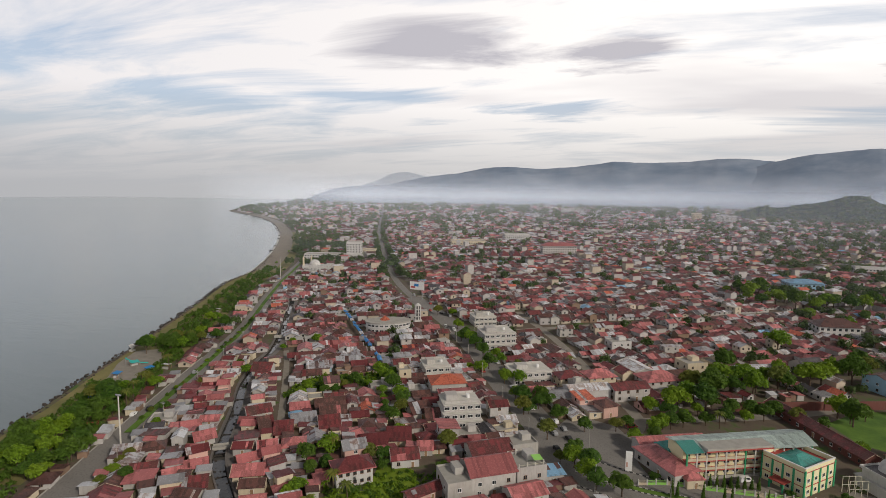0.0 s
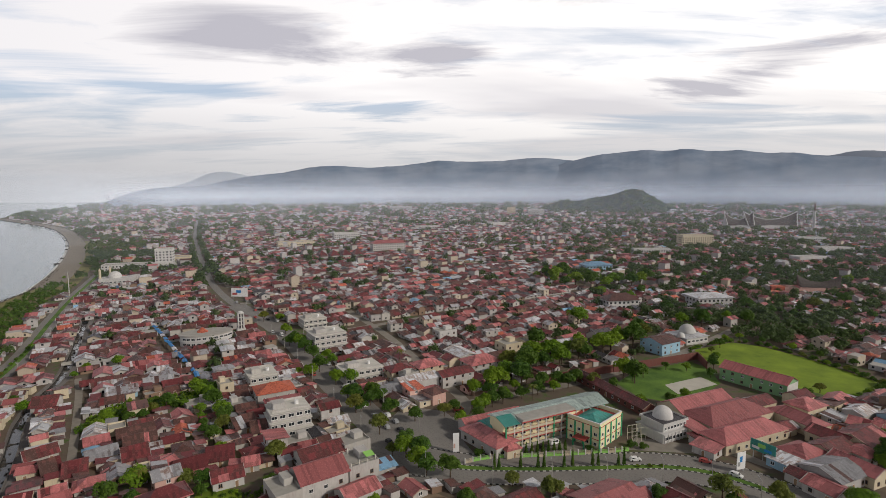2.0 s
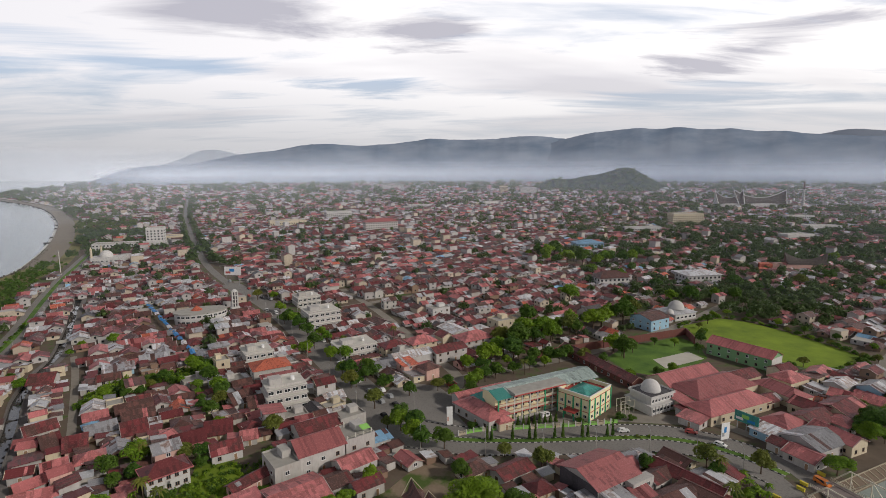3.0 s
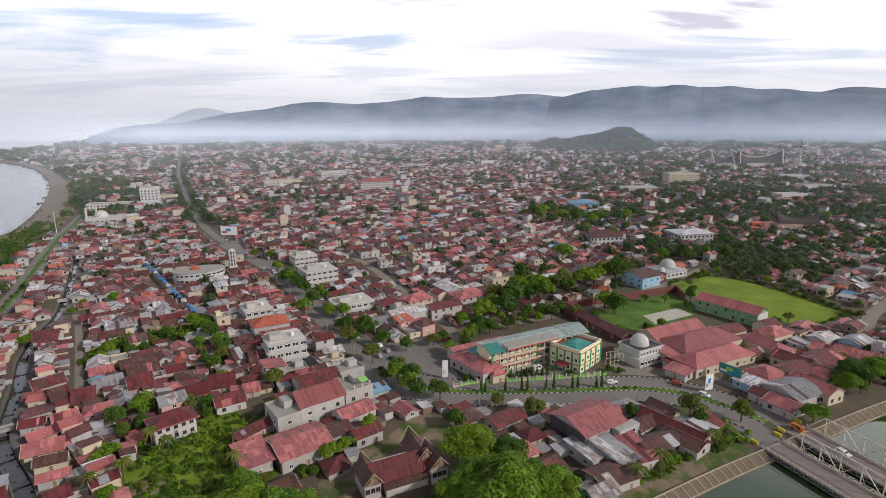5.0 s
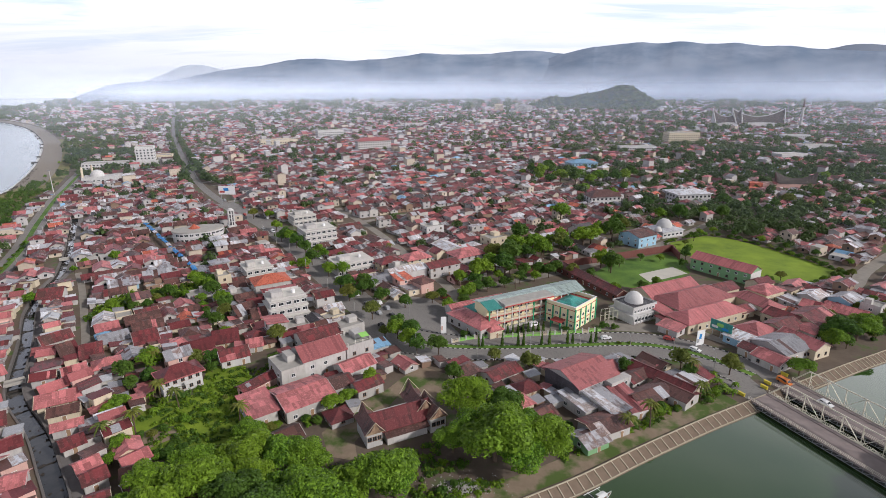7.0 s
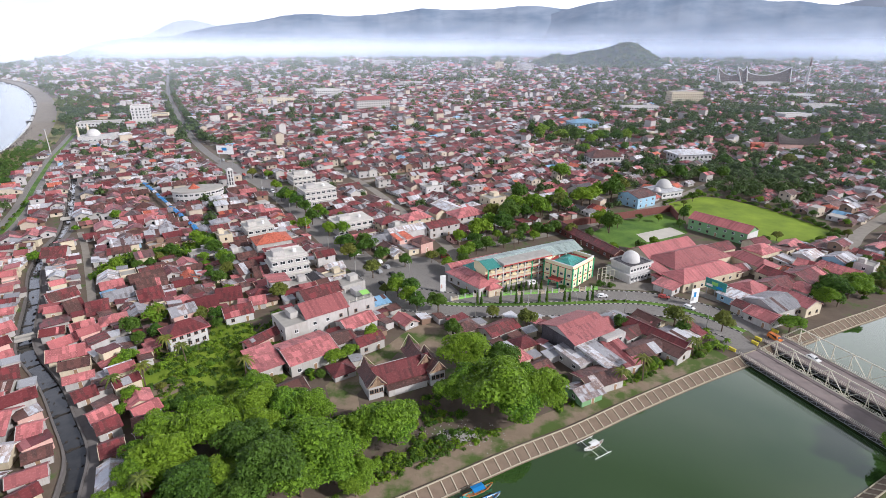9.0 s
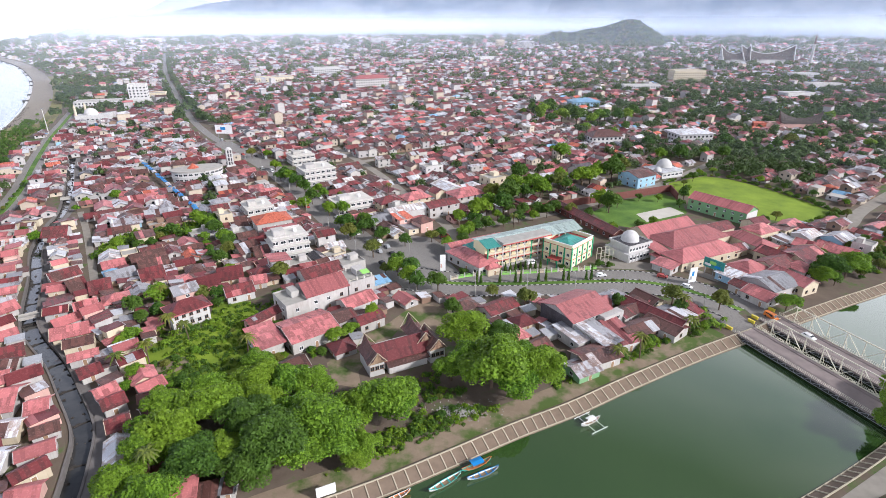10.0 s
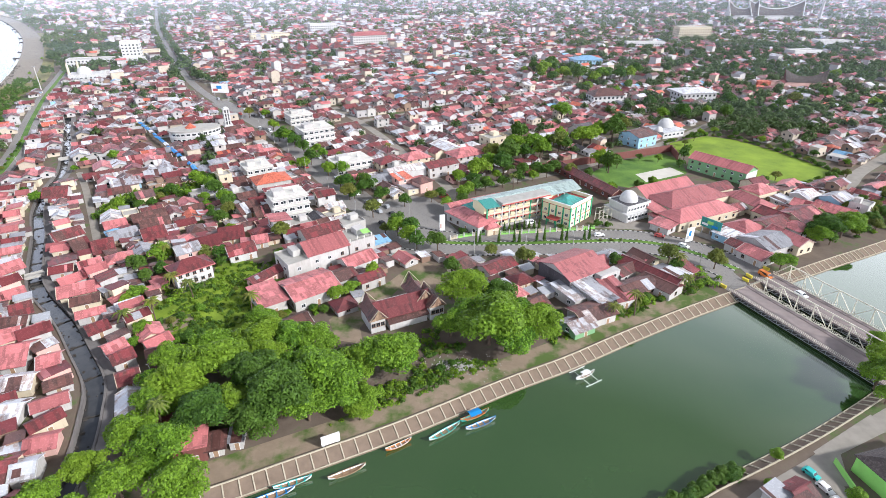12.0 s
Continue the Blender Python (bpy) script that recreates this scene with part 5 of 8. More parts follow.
# school fence of rails and posts
fence_line = smooth_line([(4, 183), (13, 186.5), (28, 188), (50, 190.5), (64, 193)], 2.6)
ob = thing("school_fence", "green and cream fence on a low wall before the school", "fence")
for i, (a, b) in enumerate(zip(fence_line, fence_line[1:])):
    w = math.degrees(math.atan2(b[1] - a[1], b[0] - a[0]))
    l = math.hypot(b[0] - a[0], b[1] - a[1])
    g = Geo()
    g.box(l / 2, 0, 0, l, 0.22, 0.75)
    g.box(l / 2, 0, 0.95, l, 0.1, 0.12)
    g.box(l / 2, 0, 1.4, l, 0.1, 0.12)
    p = part("panel", g, "paint_lime" if i % 3 else "wall_cream", ob)
    p.matrix_basis = pose(a[0], a[1], 0, 0, 0, w)
    g = Geo()
    g.box(0, 0, 0, 0.4, 0.4, 1.9)
    g.dome(0, 0, 1.9, 0.26, 0.26, 8, 3)
    p = part("post", g, "wall_clean", ob)
    p.matrix_basis = pose(a[0], a[1], 0, 0, 0, w)
for x, y in ((14, 179.5), (15.6, 179.6), (23, 180), (29, 180.2), (31, 180), (38, 180.8), (41, 181.2), (48, 181.8), (50, 182), (57, 182.4), (59, 182.5)):
    k = random.uniform(0.8, 1.2)
    grow(x, y, 0.95, 3.1 * k, SPIRE[int(x) % 2], "slim dark green columnar tree on the road's middle strip", "cypress", "tree", "columnar trees", random.uniform(0, 360), 0.2)
for i in range(11):
    x, y = 20 + i * 2.1, 189.4 + i * 0.42
    grow(x, y, 1.0, 2.3, SPIRE[i % 2], "dark green clipped conical shrub in front of the school", "shrub", "shrub", "school shrubs", random.uniform(0, 360))
for x, y, r in ((9, 189, 2.2), (22, 189.5, 1.8), (50, 193, 1.8), (66, 196, 2.4), (70, 195, 2.0)):
    grow(x, y, r, r * 1.3, MEDIUM[4], "low round dark green bush", "bush", "bush", "bushes", random.uniform(0, 360), -r * 0.35)

# ---- mosque with white dome ----
ob = thing("mosque", "two-storey white mosque with a plain white dome", "mosque", 82.0, 207.6, 0, 29)
ob.scale = (0.88, 0.92, 1.0)
take(82.0, 207.6, 16, 14, 29, 1)
g = Geo()
g.box(0, 0, 0, 17, 14, 3.5)
part("lower_storey", g, "wall_clean", ob)
g = Geo()
g.box(0, 0, 3.8, 14.5, 11.5, 2.6)
part("upper_storey", g, "wall_clean", ob)
for z, s in ((3.5, 17.8), (6.4, 15.8)):
    g = Geo()
    g.box(0, 0, z, s, s - 3, 0.3)
    part("ledge", g, "wall_clean", ob)
g = Geo()
g.box(0, 0, 6.7, 14.6, 11.6, 0.05)
part("roof", g, "roof_dark", ob, "dark flat roof")
for s in (-1, 1):
    g = Geo()
    g.box(0, s * 6.2, 6.7, 15.6, 0.2, 0.55)
    part("parapet", g, "wall_clean", ob)
    g = Geo()
    g.box(s * 7.7, 0, 6.7, 0.2, 12.2, 0.55)
    part("parapet", g, "wall_clean", ob)
g = Geo()
g.tube((0, 0.5, 6.7), (0, 0.5, 7.4), 4.3, 4.2, 28)
part("drum", g, "wall_clean", ob)
g = Geo()
g.dome(0, 0.5, 7.4, 4.1, 3.7, 28, 9)
part("dome", g, "wall_clean", ob, "smooth white dome", True)
for i in range(7):
    on_wall("window", WINDOW_WIDE, ob, -6.6 + i * 2.2, -7.0, 1.1, 0)
    on_wall("window", WINDOW, ob, -6.0 + i * 2.0, -5.75, 4.5, 0)
for i in range(5):
    on_wall("window", WINDOW, ob, 7.25, -4.6 + i * 2.3, 4.5, 90)
for i in range(8):
    g = Geo()
    g.box(-7.9 + i * 2.26, -7.2, 0, 0.35, 0.35, 3.5)
    part("column", g, "wall_clean", ob)
ob = thing("scaffold", "pale steel frame of a half-built porch beside the mosque", "scaffold", 67.5, 199.5, 0, 20)
for i in range(4):
    for j in range(2):
        g = Geo()
        g.bar((i * 2, j * 3, 0), (i * 2, j * 3, 5.4), 0.12)
        part("post", g, "steel_cream", ob)
for z in (2.6, 5.4):
    for j in range(2):
        g = Geo()
        g.bar((0, j * 3, z), (6, j * 3, z), 0.1)
        part("rail", g, "steel_cream", ob)

# ---- halls with pink metal roofs ----
house(110.3, 202.3, 34, 12, 4.2, 25, "hip", "roof_rose", "wall_cream", 2.9, label="long low hall with a faded rose-red metal roof", name="hall")
house(111.4, 217.7, 35, 16, 5.0, 25.5, "hip", "roof_rose", "wall_cream", 3.6, label="wide hall with a broad rose-red metal roof", name="hall")
house(103.5, 227.5, 31, 13, 5.0, 26.5, "gable", "roof_rose", "wall_cream", 3.2, label="hall with a broad rose-red gable roof", name="hall")
house(138.2, 214.5, 20, 9.5, 4.6, -70, "hip", "roof_rose", "wall_cream", 2.2, label="hall with a long pink hip roof", name="hall")
house(92.8, 205.5, 6, 9.5, 3.8, 25.5, "shed", "roof_rose", "wall_cream", 1.2, name="side_wing", label="side wing with an orange-pink lean-to roof")
house(91.5, 191.5, 8, 6, 3.0, -52, "shed", "roof_pink", "wall_white", 0.8, name="side_shed", label="open shed with a pale pink lean-to roof")
house(92.5, 198.2, 5, 7, 2.8, 25, "shed", "roof_maroon", "wall_white", 0.7)
house(129.5, 230.5, 17, 9, 4.0, 26, "gable", "roof_maroon", "wall_cream")
house(128.5, 208.0, 8, 6, 3.4, 25, "gable", "roof_maroon", "wall_cream")
house(149.8, 228.0, 13, 10, 4.4, 27, "hip", "roof_pink", "wall_cream")
house(153.5, 238.5, 10, 8, 4.0, 27, "gable", "roof_maroon", "wall_cream")
house(86.0, 213.0, 7, 6, 3.6, 26, "gable", "roof_maroon", "wall_cream", 1.8)
# green classroom block by the field
house(147.0, 259.3, 31, 10.5, 6.4, -55, "gable", "roof_rose", "wall_green", 2.6, label="long two-storey green school block with a rose-red roof beside the field", name="classroom_block")
ob = thing("end_wall", "white plastered end wall of the green classroom block", "wall", 147.0 + 15.62 * math.cos(radians(-55)), 259.3 + 15.62 * math.sin(radians(-55)), 0, -55)
g = Geo()
g.prism([(0.0, -5.2), (0.12, -5.2), (0.12, 5.2), (0.0, 5.2)], 0, 6.0)
part("panel", g, "wall_clean", ob)
# dark red wall round the yard
g = Geo()
for a, b in (((44, 262), (83, 278)), ((83.4, 278), (137, 300.5)), ((137, 300.2), (134.5, 284))):
    l = math.hypot(b[0] - a[0], b[1] - a[1])
    g.box((a[0] + b[0]) / 2, (a[1] + b[1]) / 2, 0, l, 0.5, 4.0, math.degrees(math.atan2(b[1] - a[1], b[0] - a[0])))
setting("wall_yard", g, "brick_wall", "tall dark red wall round the school yard", "wall")
house(72, 248, 52, 6, 3.6, -66, "gable", "roof_maroon", "brick_wall", 1.8, label="long low dark red shed with a rusty ribbed roof", name="long_shed")
house(122, 316.5, 16, 15.5, 7.0, 31, "gable", "roof_brown", "wall_blue", 2.2, label="blue and white market hall with a rusty roof", name="market_hall")
# mosque beyond the field
ob = thing("mosque", "white mosque with a round dome and a small side dome", "mosque", 147, 338, 0, 25)
take(147, 338, 18, 16, 25, 1)
g = Geo()
g.box(0, 0, 0, 18, 16, 4.5)
part("wall", g, "wall_clean", ob)
g = Geo()
roof_on(g, 18, 16, 4.5, "hip", 1.6, 0.8)
part("roof", g, "roof_white", ob)
g = Geo()
g.dome(0, 0, 5.6, 5.0, 5.2, 24, 8)
part("dome", g, "wall_clean", ob, "", True)
g = Geo()
g.dome(-9.5, -4, 4.5, 2.5, 2.8, 16, 6)
part("small_dome", g, "wall_clean", ob, "", True)
for i in range(5):
    on_wall("window", WINDOW_WIDE, ob, -7 + i * 3.5, -8, 1.4, 0)

# ---- billboard, banners ----
def board(x, y, rz, w, h, z, face, label, colours=("paint_white",), legs=2):
    ob = thing("billboard", label, "billboard", x, y, 0, rz)
    for i in range(legs):
        g = Geo()
        k = 0 if legs == 1 else -w * 0.38 + i * w * 0.76 / (legs - 1)
        g.tube((k, 0.25, 0), (k, 0.25, z + h * 0.8), 0.16, 0.14, 8)
        part("leg", g, "steel_grey", ob)
    g = Geo()
    g.box(0, 0, z, w, 0.25, h)
    part("panel", g, face, ob)
    for i, c in enumerate(colours):
        g = Geo()
        g.box(-w * 0.28 + i * w * 0.24, -0.14, z + h * (0.2 + 0.22 * (i % 2)), w * 0.3, 0.03, h * (0.24 + 0.1 * (i % 2)))
        part("print", g, c, ob)
    return ob


board(108.4, 186.4, -57, 8.6, 4.0, 3.0, "roof_teal", "large green and white billboard on steel legs", ("paint_white", "paint_lime", "paint_blue"), 3)
board(97, 179, 20, 3.6, 6.0, 1.0, "paint_white", "tall pale banner board beside the road", ("steel_grey", "paint_blue"), 2)
board(0.9, 190.5, 10, 2.2, 7.0, 0.6, "paint_white", "tall narrow white sign pillar at the corner", ("wall_pink",), 2)
board(-176, 432, -5, 14, 7, 9, "paint_white", "white billboard with red and blue print over the street", ("paint_red", "paint_blue"), 2)
board(-24.5, 79.5, 25, 4.2, 2.6, 0.6, "paint_white", "small white notice board on the river bank", (), 2)

# ---- buildings near the river ----
def maroon_house():
    ob = thing("shop_house", "two-storey white house with maroon metal roof and dark side wall", "house", 45, 151.5, 0, 32)
    W, D, H = 16.5, 15, 6.6
    take(45, 151.5, W, D, 32, 0.5)
    g = Geo()
    walls_of(g, W, D, H, "gable", 2.6)
    part("wall", g, "wall_white", ob)
    g = Geo()
    roof_on(g, W, D, H, "gable", 2.6, 0.9)
    part("roof", g, "roof_pink", ob, "faded maroon ribbed metal roof")
    g = Geo()
    g.box(-W / 2 - 0.1, 0, 0, 0.14, D - 0.3, 6.5)
    part("side_wall", g, "roof_dark", ob)
    g = Geo()
    g.box(W / 2 - 1, -D / 2 - 1.6, 0, 9, 3, 5.8)
    part("extension", g, "wall_white", ob)
    for i in range(6):
        on_wall("window", WINDOW, ob, -6.6 + i * 2.3, -D / 2, 4.2, 0)
    for i in range(3):
        on_wall("window", WINDOW, ob, 4.6 + i * 2.3, -D / 2 - 3.1, 3.6, 0)
    g = Geo()
    g.slab([(-W / 2, -D / 2 - 3.2, 3.0), (3, -D / 2 - 3.2, 3.0), (3, -D / 2, 3.5), (-W / 2, -D / 2, 3.5)], 0.12)
    part("awning", g, "roof_maroon", ob)


maroon_house()
house(42, 139.5, 6.5, 11, 3.4, 32, "shed", "roof_white", "wall_grey", 0.9)
house(49, 138, 6.5, 13, 4.0, 32, "shed", "roof_grey", "wall_grey", 1.4)
house(56.5, 139.5, 6, 12, 3.2, 20, "shed", "roof_pink", "wall_white", 1.6)
house(46, 128, 12, 8, 3.4, 25, "gable", "roof_brown", "wall_grey", 1.0)
house(40.5, 122.4, 7.5, 7.0, 2.8, 28, "gable", "roof_grey", "wall_green", 1.2, label="small house with pale green walls and a rusty grey roof")
house(27, 148, 7, 6, 3.0, 30, "hip", "roof_maroon", "wall_cream", 1.6)
house(23, 139, 8, 6, 3.2, 30, "hip", "roof_pink", "wall_cream", 1.6)
house(64, 143, 13, 7, 3.3, 28, "gable", "roof_brown", "wall_brown", 1.3)
house(72, 152, 22, 6, 3.6, -52, "gable", "roof_maroon", "wall_cream", 1.5)
house(64, 154, 11, 6, 3.4, 35, "gable", "roof_brown", "wall_grey", 1.2)
house(73, 145, 12, 8, 3.2, -52, "gable", "roof_brown", "wall_grey", 1.1)
house(80.5, 151, 8, 6.5, 3.0, 35, "shed", "roof_white", "wall_grey", 0.7)
house(8, 158, 9, 7, 3.2, 35, "hip", "roof_brown", "wall_cream", 1.5)
house(20, 157, 12, 7, 3.2, 35, "gable", "roof_maroon", "wall_grey", 1.4)
house(122.6, 187.0, 12, 10, 4.2, 25, "hip", "roof_rose", "wall_cream", 2.4)
house(113.2, 181.8, 8.5, 6.5, 3.2, -60, "shed", "roof_white", "wall_blue", 0.8)
house(124.0, 174.2, 13.5, 13, 4.2, 25, "gable", "roof_grey", "wall_white", 2.0)
house(134.0, 177.0, 15, 8.5, 4.2, -66, "gable", "roof_pink", "wall_cream", 2.0)
house(116.2, 165.6, 9.5, 8.5, 3.4, -62, "gable", "roof_rose", "wall_grey", 1.4)
house(113.0, 172.6, 7, 6, 3.2, -62, "gable", "roof_maroon", "wall_grey", 1.2)
house(134.5, 190.0, 13, 10, 4.2, 28, "gable", "roof_maroon", "wall_cream", 2.0)
house(143.5, 187.5, 9, 8, 4.0, 28, "hip", "roof_pink", "wall_white", 1.8)
house(140.5, 199.0, 13, 9, 4.2, -62, "gable", "roof_maroon", "wall_cream", 1.8)
house(151, 198, 16, 12, 4.4, 31, "gable", "roof_maroon", "wall_cream", 2.4)
house(160, 208, 10, 8, 4.4, -50, "gable", "roof_pink", "wall_white", 1.8)
house(170, 204, 14, 9, 4.0, -50, "gable", "roof_pink", "wall_cream", 1.8)
house(180, 218, 12, 9, 4.0, 31, "gable", "roof_grey", "wall_blue", 1.8)
house(168, 222, 11, 8, 4.0, 31, "gable", "roof_white", "wall_grey", 1.5)

# villa, pink-roofed works, red gable house
def villa():
    ob = thing("villa", "white two-storey villa with a red hip roof in the meadow", "house", -85.5, 152.8, 0, 42)
    W, D, H = 12.0, 7.6, 6.0
    take(-85.5, 152.8, W, D, 42, 1)
    g = Geo()
    g.box(0, 0, 0, W, D, H)
    part("wall", g, "wall_clean", ob)
    g = Geo()
    roof_on(g, W, D, H, "hip", 2.4, 0.9)
    part("roof", g, "roof_maroon", ob)
    g = Geo()
    for s in (-1, 1):
        g.box(0, s * (D / 2 + 0.9), H - 0.62, W + 2.0, 0.16, 0.34)
        g.box(s * (W / 2 + 0.9), 0, H - 0.62, 0.16, D + 1.7, 0.34)
    part("fascia", g, "roof_pink", ob)
    for lev in (0, 1):
        for i in range(5):
            on_wall("window", WINDOW_DARK, ob, -4.6 + i * 2.3, -D / 2, 0.9 + lev * 2.9, 0)
    for lev in (0, 1):
        on_wall("window", WINDOW_DARK, ob, W / 2, 0, 0.9 + lev * 2.9, 90)
        on_wall("window", WINDOW_DARK, ob, -W / 2, 0, 0.9 + lev * 2.9, -90)
    g = Geo()
    g.box(2, -D / 2 - 0.8, 2.9, 4, 1.6, 0.2)
    g.box(2, -D / 2 - 1.5, 3.1, 4, 0.12, 0.9)
    part("balcony", g, "wall_clean", ob)


villa()
house(-74, 169.3, 9.5, 7.5, 3.4, 32, "gable", "roof_maroon", "wall_clean", 2.2)
house(-42.8, 142.4, 15.5, 14, 4.4, 37, "gable", "roof_pink", "wall_grey", 1.8, label="workshop with grey walls and a broad faded pink metal roof", name="workshop")
house(-54.3, 136.0, 7.5, 11.5, 4.2, 37, "shed", "roof_pink", "wall_grey", 1.3, label="workshop wing with a faded pink lean-to roof", name="workshop")
house(-58.3, 152.5, 16, 4.2, 3.4, 54, "gable", "roof_maroon", "wall_pink", 1.0, label="long narrow outhouse with a dark red roof", name="outhouse")
house(-42.6, 165.0, 15, 11.5, 7.6, 36, "gable", "roof_rose", "wall_white", 2.8, label="large two-storey building with a red-pink gable roof and stained grey walls", name="shop_building")
house(-31.6, 172.4, 10.5, 10.5, 7.2, 36, "flat", "roof_grey", "wall_white", label="two-storey shop house of stained concrete with an open roof terrace", name="shop_building")
shop = thing("roof_terrace", "unfinished roof terrace of bare columns and rails over the shop", "terrace", -31.6, 172.4, 7.25, 36)
for i in range(4):
    for j in (-1, 1):
        g = Geo()
        g.box(-4.4 + i * 2.9, j * 4.5, 0.03, 0.35, 0.35, 1.9 if i % 2 else 1.4)
        part("column", g, "concrete_light", shop)
for j in (-1, 1):
    g = Geo()
    g.bar((-4.4, j * 4.9, 1.2), (4.3, j * 4.9, 1.2), 0.08)
    part("rail", g, "steel_cream", shop)
g = Geo()
g.slab([(1.2, -4.0, 1.9), (4.4, -4.0, 1.75), (4.4, -1.2, 2.3), (1.2, -1.2, 2.4)], 0.05)
part("tarpaulin", g, "paint_lime", shop, "bright green tarpaulin")
house(-51.5, 157, 8, 12, 6.4, 37, "flat", "roof_grey", "wall_grey", label="grey concrete block with a flat roof")
house(-29.4, 160.6, 12, 8, 4.0, 40, "gable", "roof_pink", "wall_white", 1.8)
house(-24, 149, 9, 6, 3.6, 37, "gable", "roof_maroon", "wall_grey", 1.4)
house(-23.4, 176.0, 6.5, 5, 3.4, 33, "shed", "roof_blue", "wall_white", 0.8)
house(-34, 149.5, 9, 7, 3.8, 37, "gable", "roof_brown", "wall_grey", 1.2)
house(-47, 183, 15, 10, 4.6, 37, "gable", "roof_maroon", "wall_grey", 2.2)
house(-36.5, 190, 10, 8, 5.2, 37, "flat", "roof_grey", "wall_grey", label="unfinished grey concrete house with bare roof columns")

# white four-storey block, orange-roofed house, flat-roofed houses on the main street
def terrace_block(x, y, W, D, rz, levels, wall, label, step=1.2):
    ob = thing("apartment_block", label, "building", x, y, 0, rz)
    take(x, y, W, D, rz, 0.6)
    for k in range(levels):
        g = Geo()
        i = k * step * 0.5
        g.box(i * 0.3, i, k * 3.2, W - i, D - 2 * i, 3.2)
        part("storey", g, wall, ob)
        g = Geo()
        g.box(i * 0.3, i, k * 3.2 + 3.0, W - i + 1.0, D - 2 * i + 1.0, 0.25)
        part("slab", g, "concrete_light", ob)
        n = max(2, int(W / 3))
        for j in range(n):
            on_wall("window", WINDOW_WIDE, ob, -W / 2 + (j + 0.5) * W / n + i * 0.3, -D / 2 + 2 * i, k * 3.2 + 1.0, 0)
        n = max(2, int(D / 3.4))
        for j in range(n):
            on_wall("window", WINDOW, ob, W / 2 - i * 0.2, -D / 2 + 1 + (j + 0.5) * (D - 2) / n, k * 3.2 + 1.0, 90)
    i = levels * step * 0.5
    for s in (-1, 1):
        g = Geo()
        g.box(i * 0.3, i + s * (D / 2 - i), levels * 3.2, W - i, 0.2, 0.9)
        part("parapet", g, wall, ob)
    g = Geo()
    g.box(-W * 0.2, i, levels * 3.2, W * 0.3, D * 0.35, 2.4)
    part("stair_room", g, wall, ob)
    g = Geo()
    g.tube((W * 0.25, i, levels * 3.2), (W * 0.25, i, levels * 3.2 + 1.6), 0.8, 0.8, 12)
    part("water_tank", g, "paint_white", ob)
    return ob


terrace_block(-66, 208, 16, 14, 30, 3, "wall_white", "white three-storey block with ledges and roof terrace")
house(-81, 236, 16, 12, 7.2, 30, "hip", "roof_orange", "wall_grey", 2.4, label="two-storey house with a bright orange tiled roof")
house(-73, 225, 14, 8, 4.6, 30, "shed", "roof_pink", "wall_pink", 1.2)
terrace_block(-95, 258, 13, 15, 32, 2, "wall_grey", "grey two-storey shop block with flat roof", 0.6)
terrace_block(-48, 268, 20, 14, 32, 2, "wall_white", "white two-storey shop block with a flat roof", 0.4)
terrace_block(-78, 322, 20, 18, 32, 3, "wall_white", "white three-storey shop block with flat roof", 0.6)
terrace_block(-100, 372, 16, 15, 32, 2, "wall_grey", "pale grey two-storey block with flat roof", 0.5)
house(-18, 254, 20, 9, 5.6, 32, "gable", "roof_white", "wall_clean", 1.6)
house(-30, 244, 10, 10, 4.2, 32, "gable", "roof_grey", "wall_grey", 1.6)
house(0, 262, 18, 9, 5.8, 32, "gable", "roof_maroon", "wall_white", 1.8)
house(-42, 246, 9, 7, 3.8, 32, "gable", "roof_pink", "wall_pink", 1.6)
house(-28, 268, 12, 9, 5.8, 32, "hip", "roof_maroon", "wall_cream", 2.0)
house(-14, 275, 14, 10, 5.8, 32, "hip", "roof_pink", "wall_cream", 2.4)
house(14, 281, 18, 12, 6.0, 32, "hip", "roof_pink", "wall_white", 2.8)
house(32, 312, 12, 11, 6.2, 32, "flat", "roof_grey", "wall_cream")
house(44, 318, 10, 9, 6.0, 32, "flat", "roof_grey", "wall_cream")
house(4, 300, 18, 11, 4.0, -58, "gable", "roof_white", "wall_grey", 1.6)
house(66, 318, 24, 13, 4.6, 32, "gable", "roof_white", "wall_grey", 1.8)
house(92, 336, 14, 10, 5.0, 32, "gable", "roof_dark", "wall_grey", 3.0)
house(72, 330, 14, 9, 4.6, 32, "gable", "roof_pink", "wall_cream", 1.8)
house(-6, 340, 13, 9, 6.0, 32, "flat", "roof_grey", "wall_clean")

# curved white market building
ob = thing("market_building", "white two-storey building with a curved front and an orange roof cone", "building", -156, 330, 0, 30)
take(-156, 330, 30, 20, 30, 1)
g, g2, g3 = Geo(), Geo(), Geo()
arc = [(15 * math.cos(w), 9 * math.sin(w)) for w in [2 * math.pi * i / 28 for i in range(28)]]
g.prism(arc, 0, 6.5)
part("wall", g, "wall_clean", ob)
g2.prism([(x * 1.05, y * 1.05) for x, y in arc], 6.4, 7.2)
part("roof_deck", g2, "concrete", ob)
g2 = Geo()
g2.prism([(x * 1.03, y * 1.03) for x, y in arc], 3.2, 3.6)
part("ledge", g2, "wall_clean", ob)
g3.tube((-2, 1, 7.2), (-2, 1, 10.0), 3.6, 0.2, 8)
part("roof_cone", g3, "roof_orange", ob)
for i in range(16, 28):
    w = 2 * math.pi * (i + 0.5) / 28
    for lev in (0, 1):
        on_wall("window", WINDOW_WIDE, ob, 14.9 * math.cos(w), 8.9 * math.sin(w), 1.0 + lev * 3.2, math.degrees(math.atan2(15 * math.sin(w), 9 * math.cos(w))) + 90)

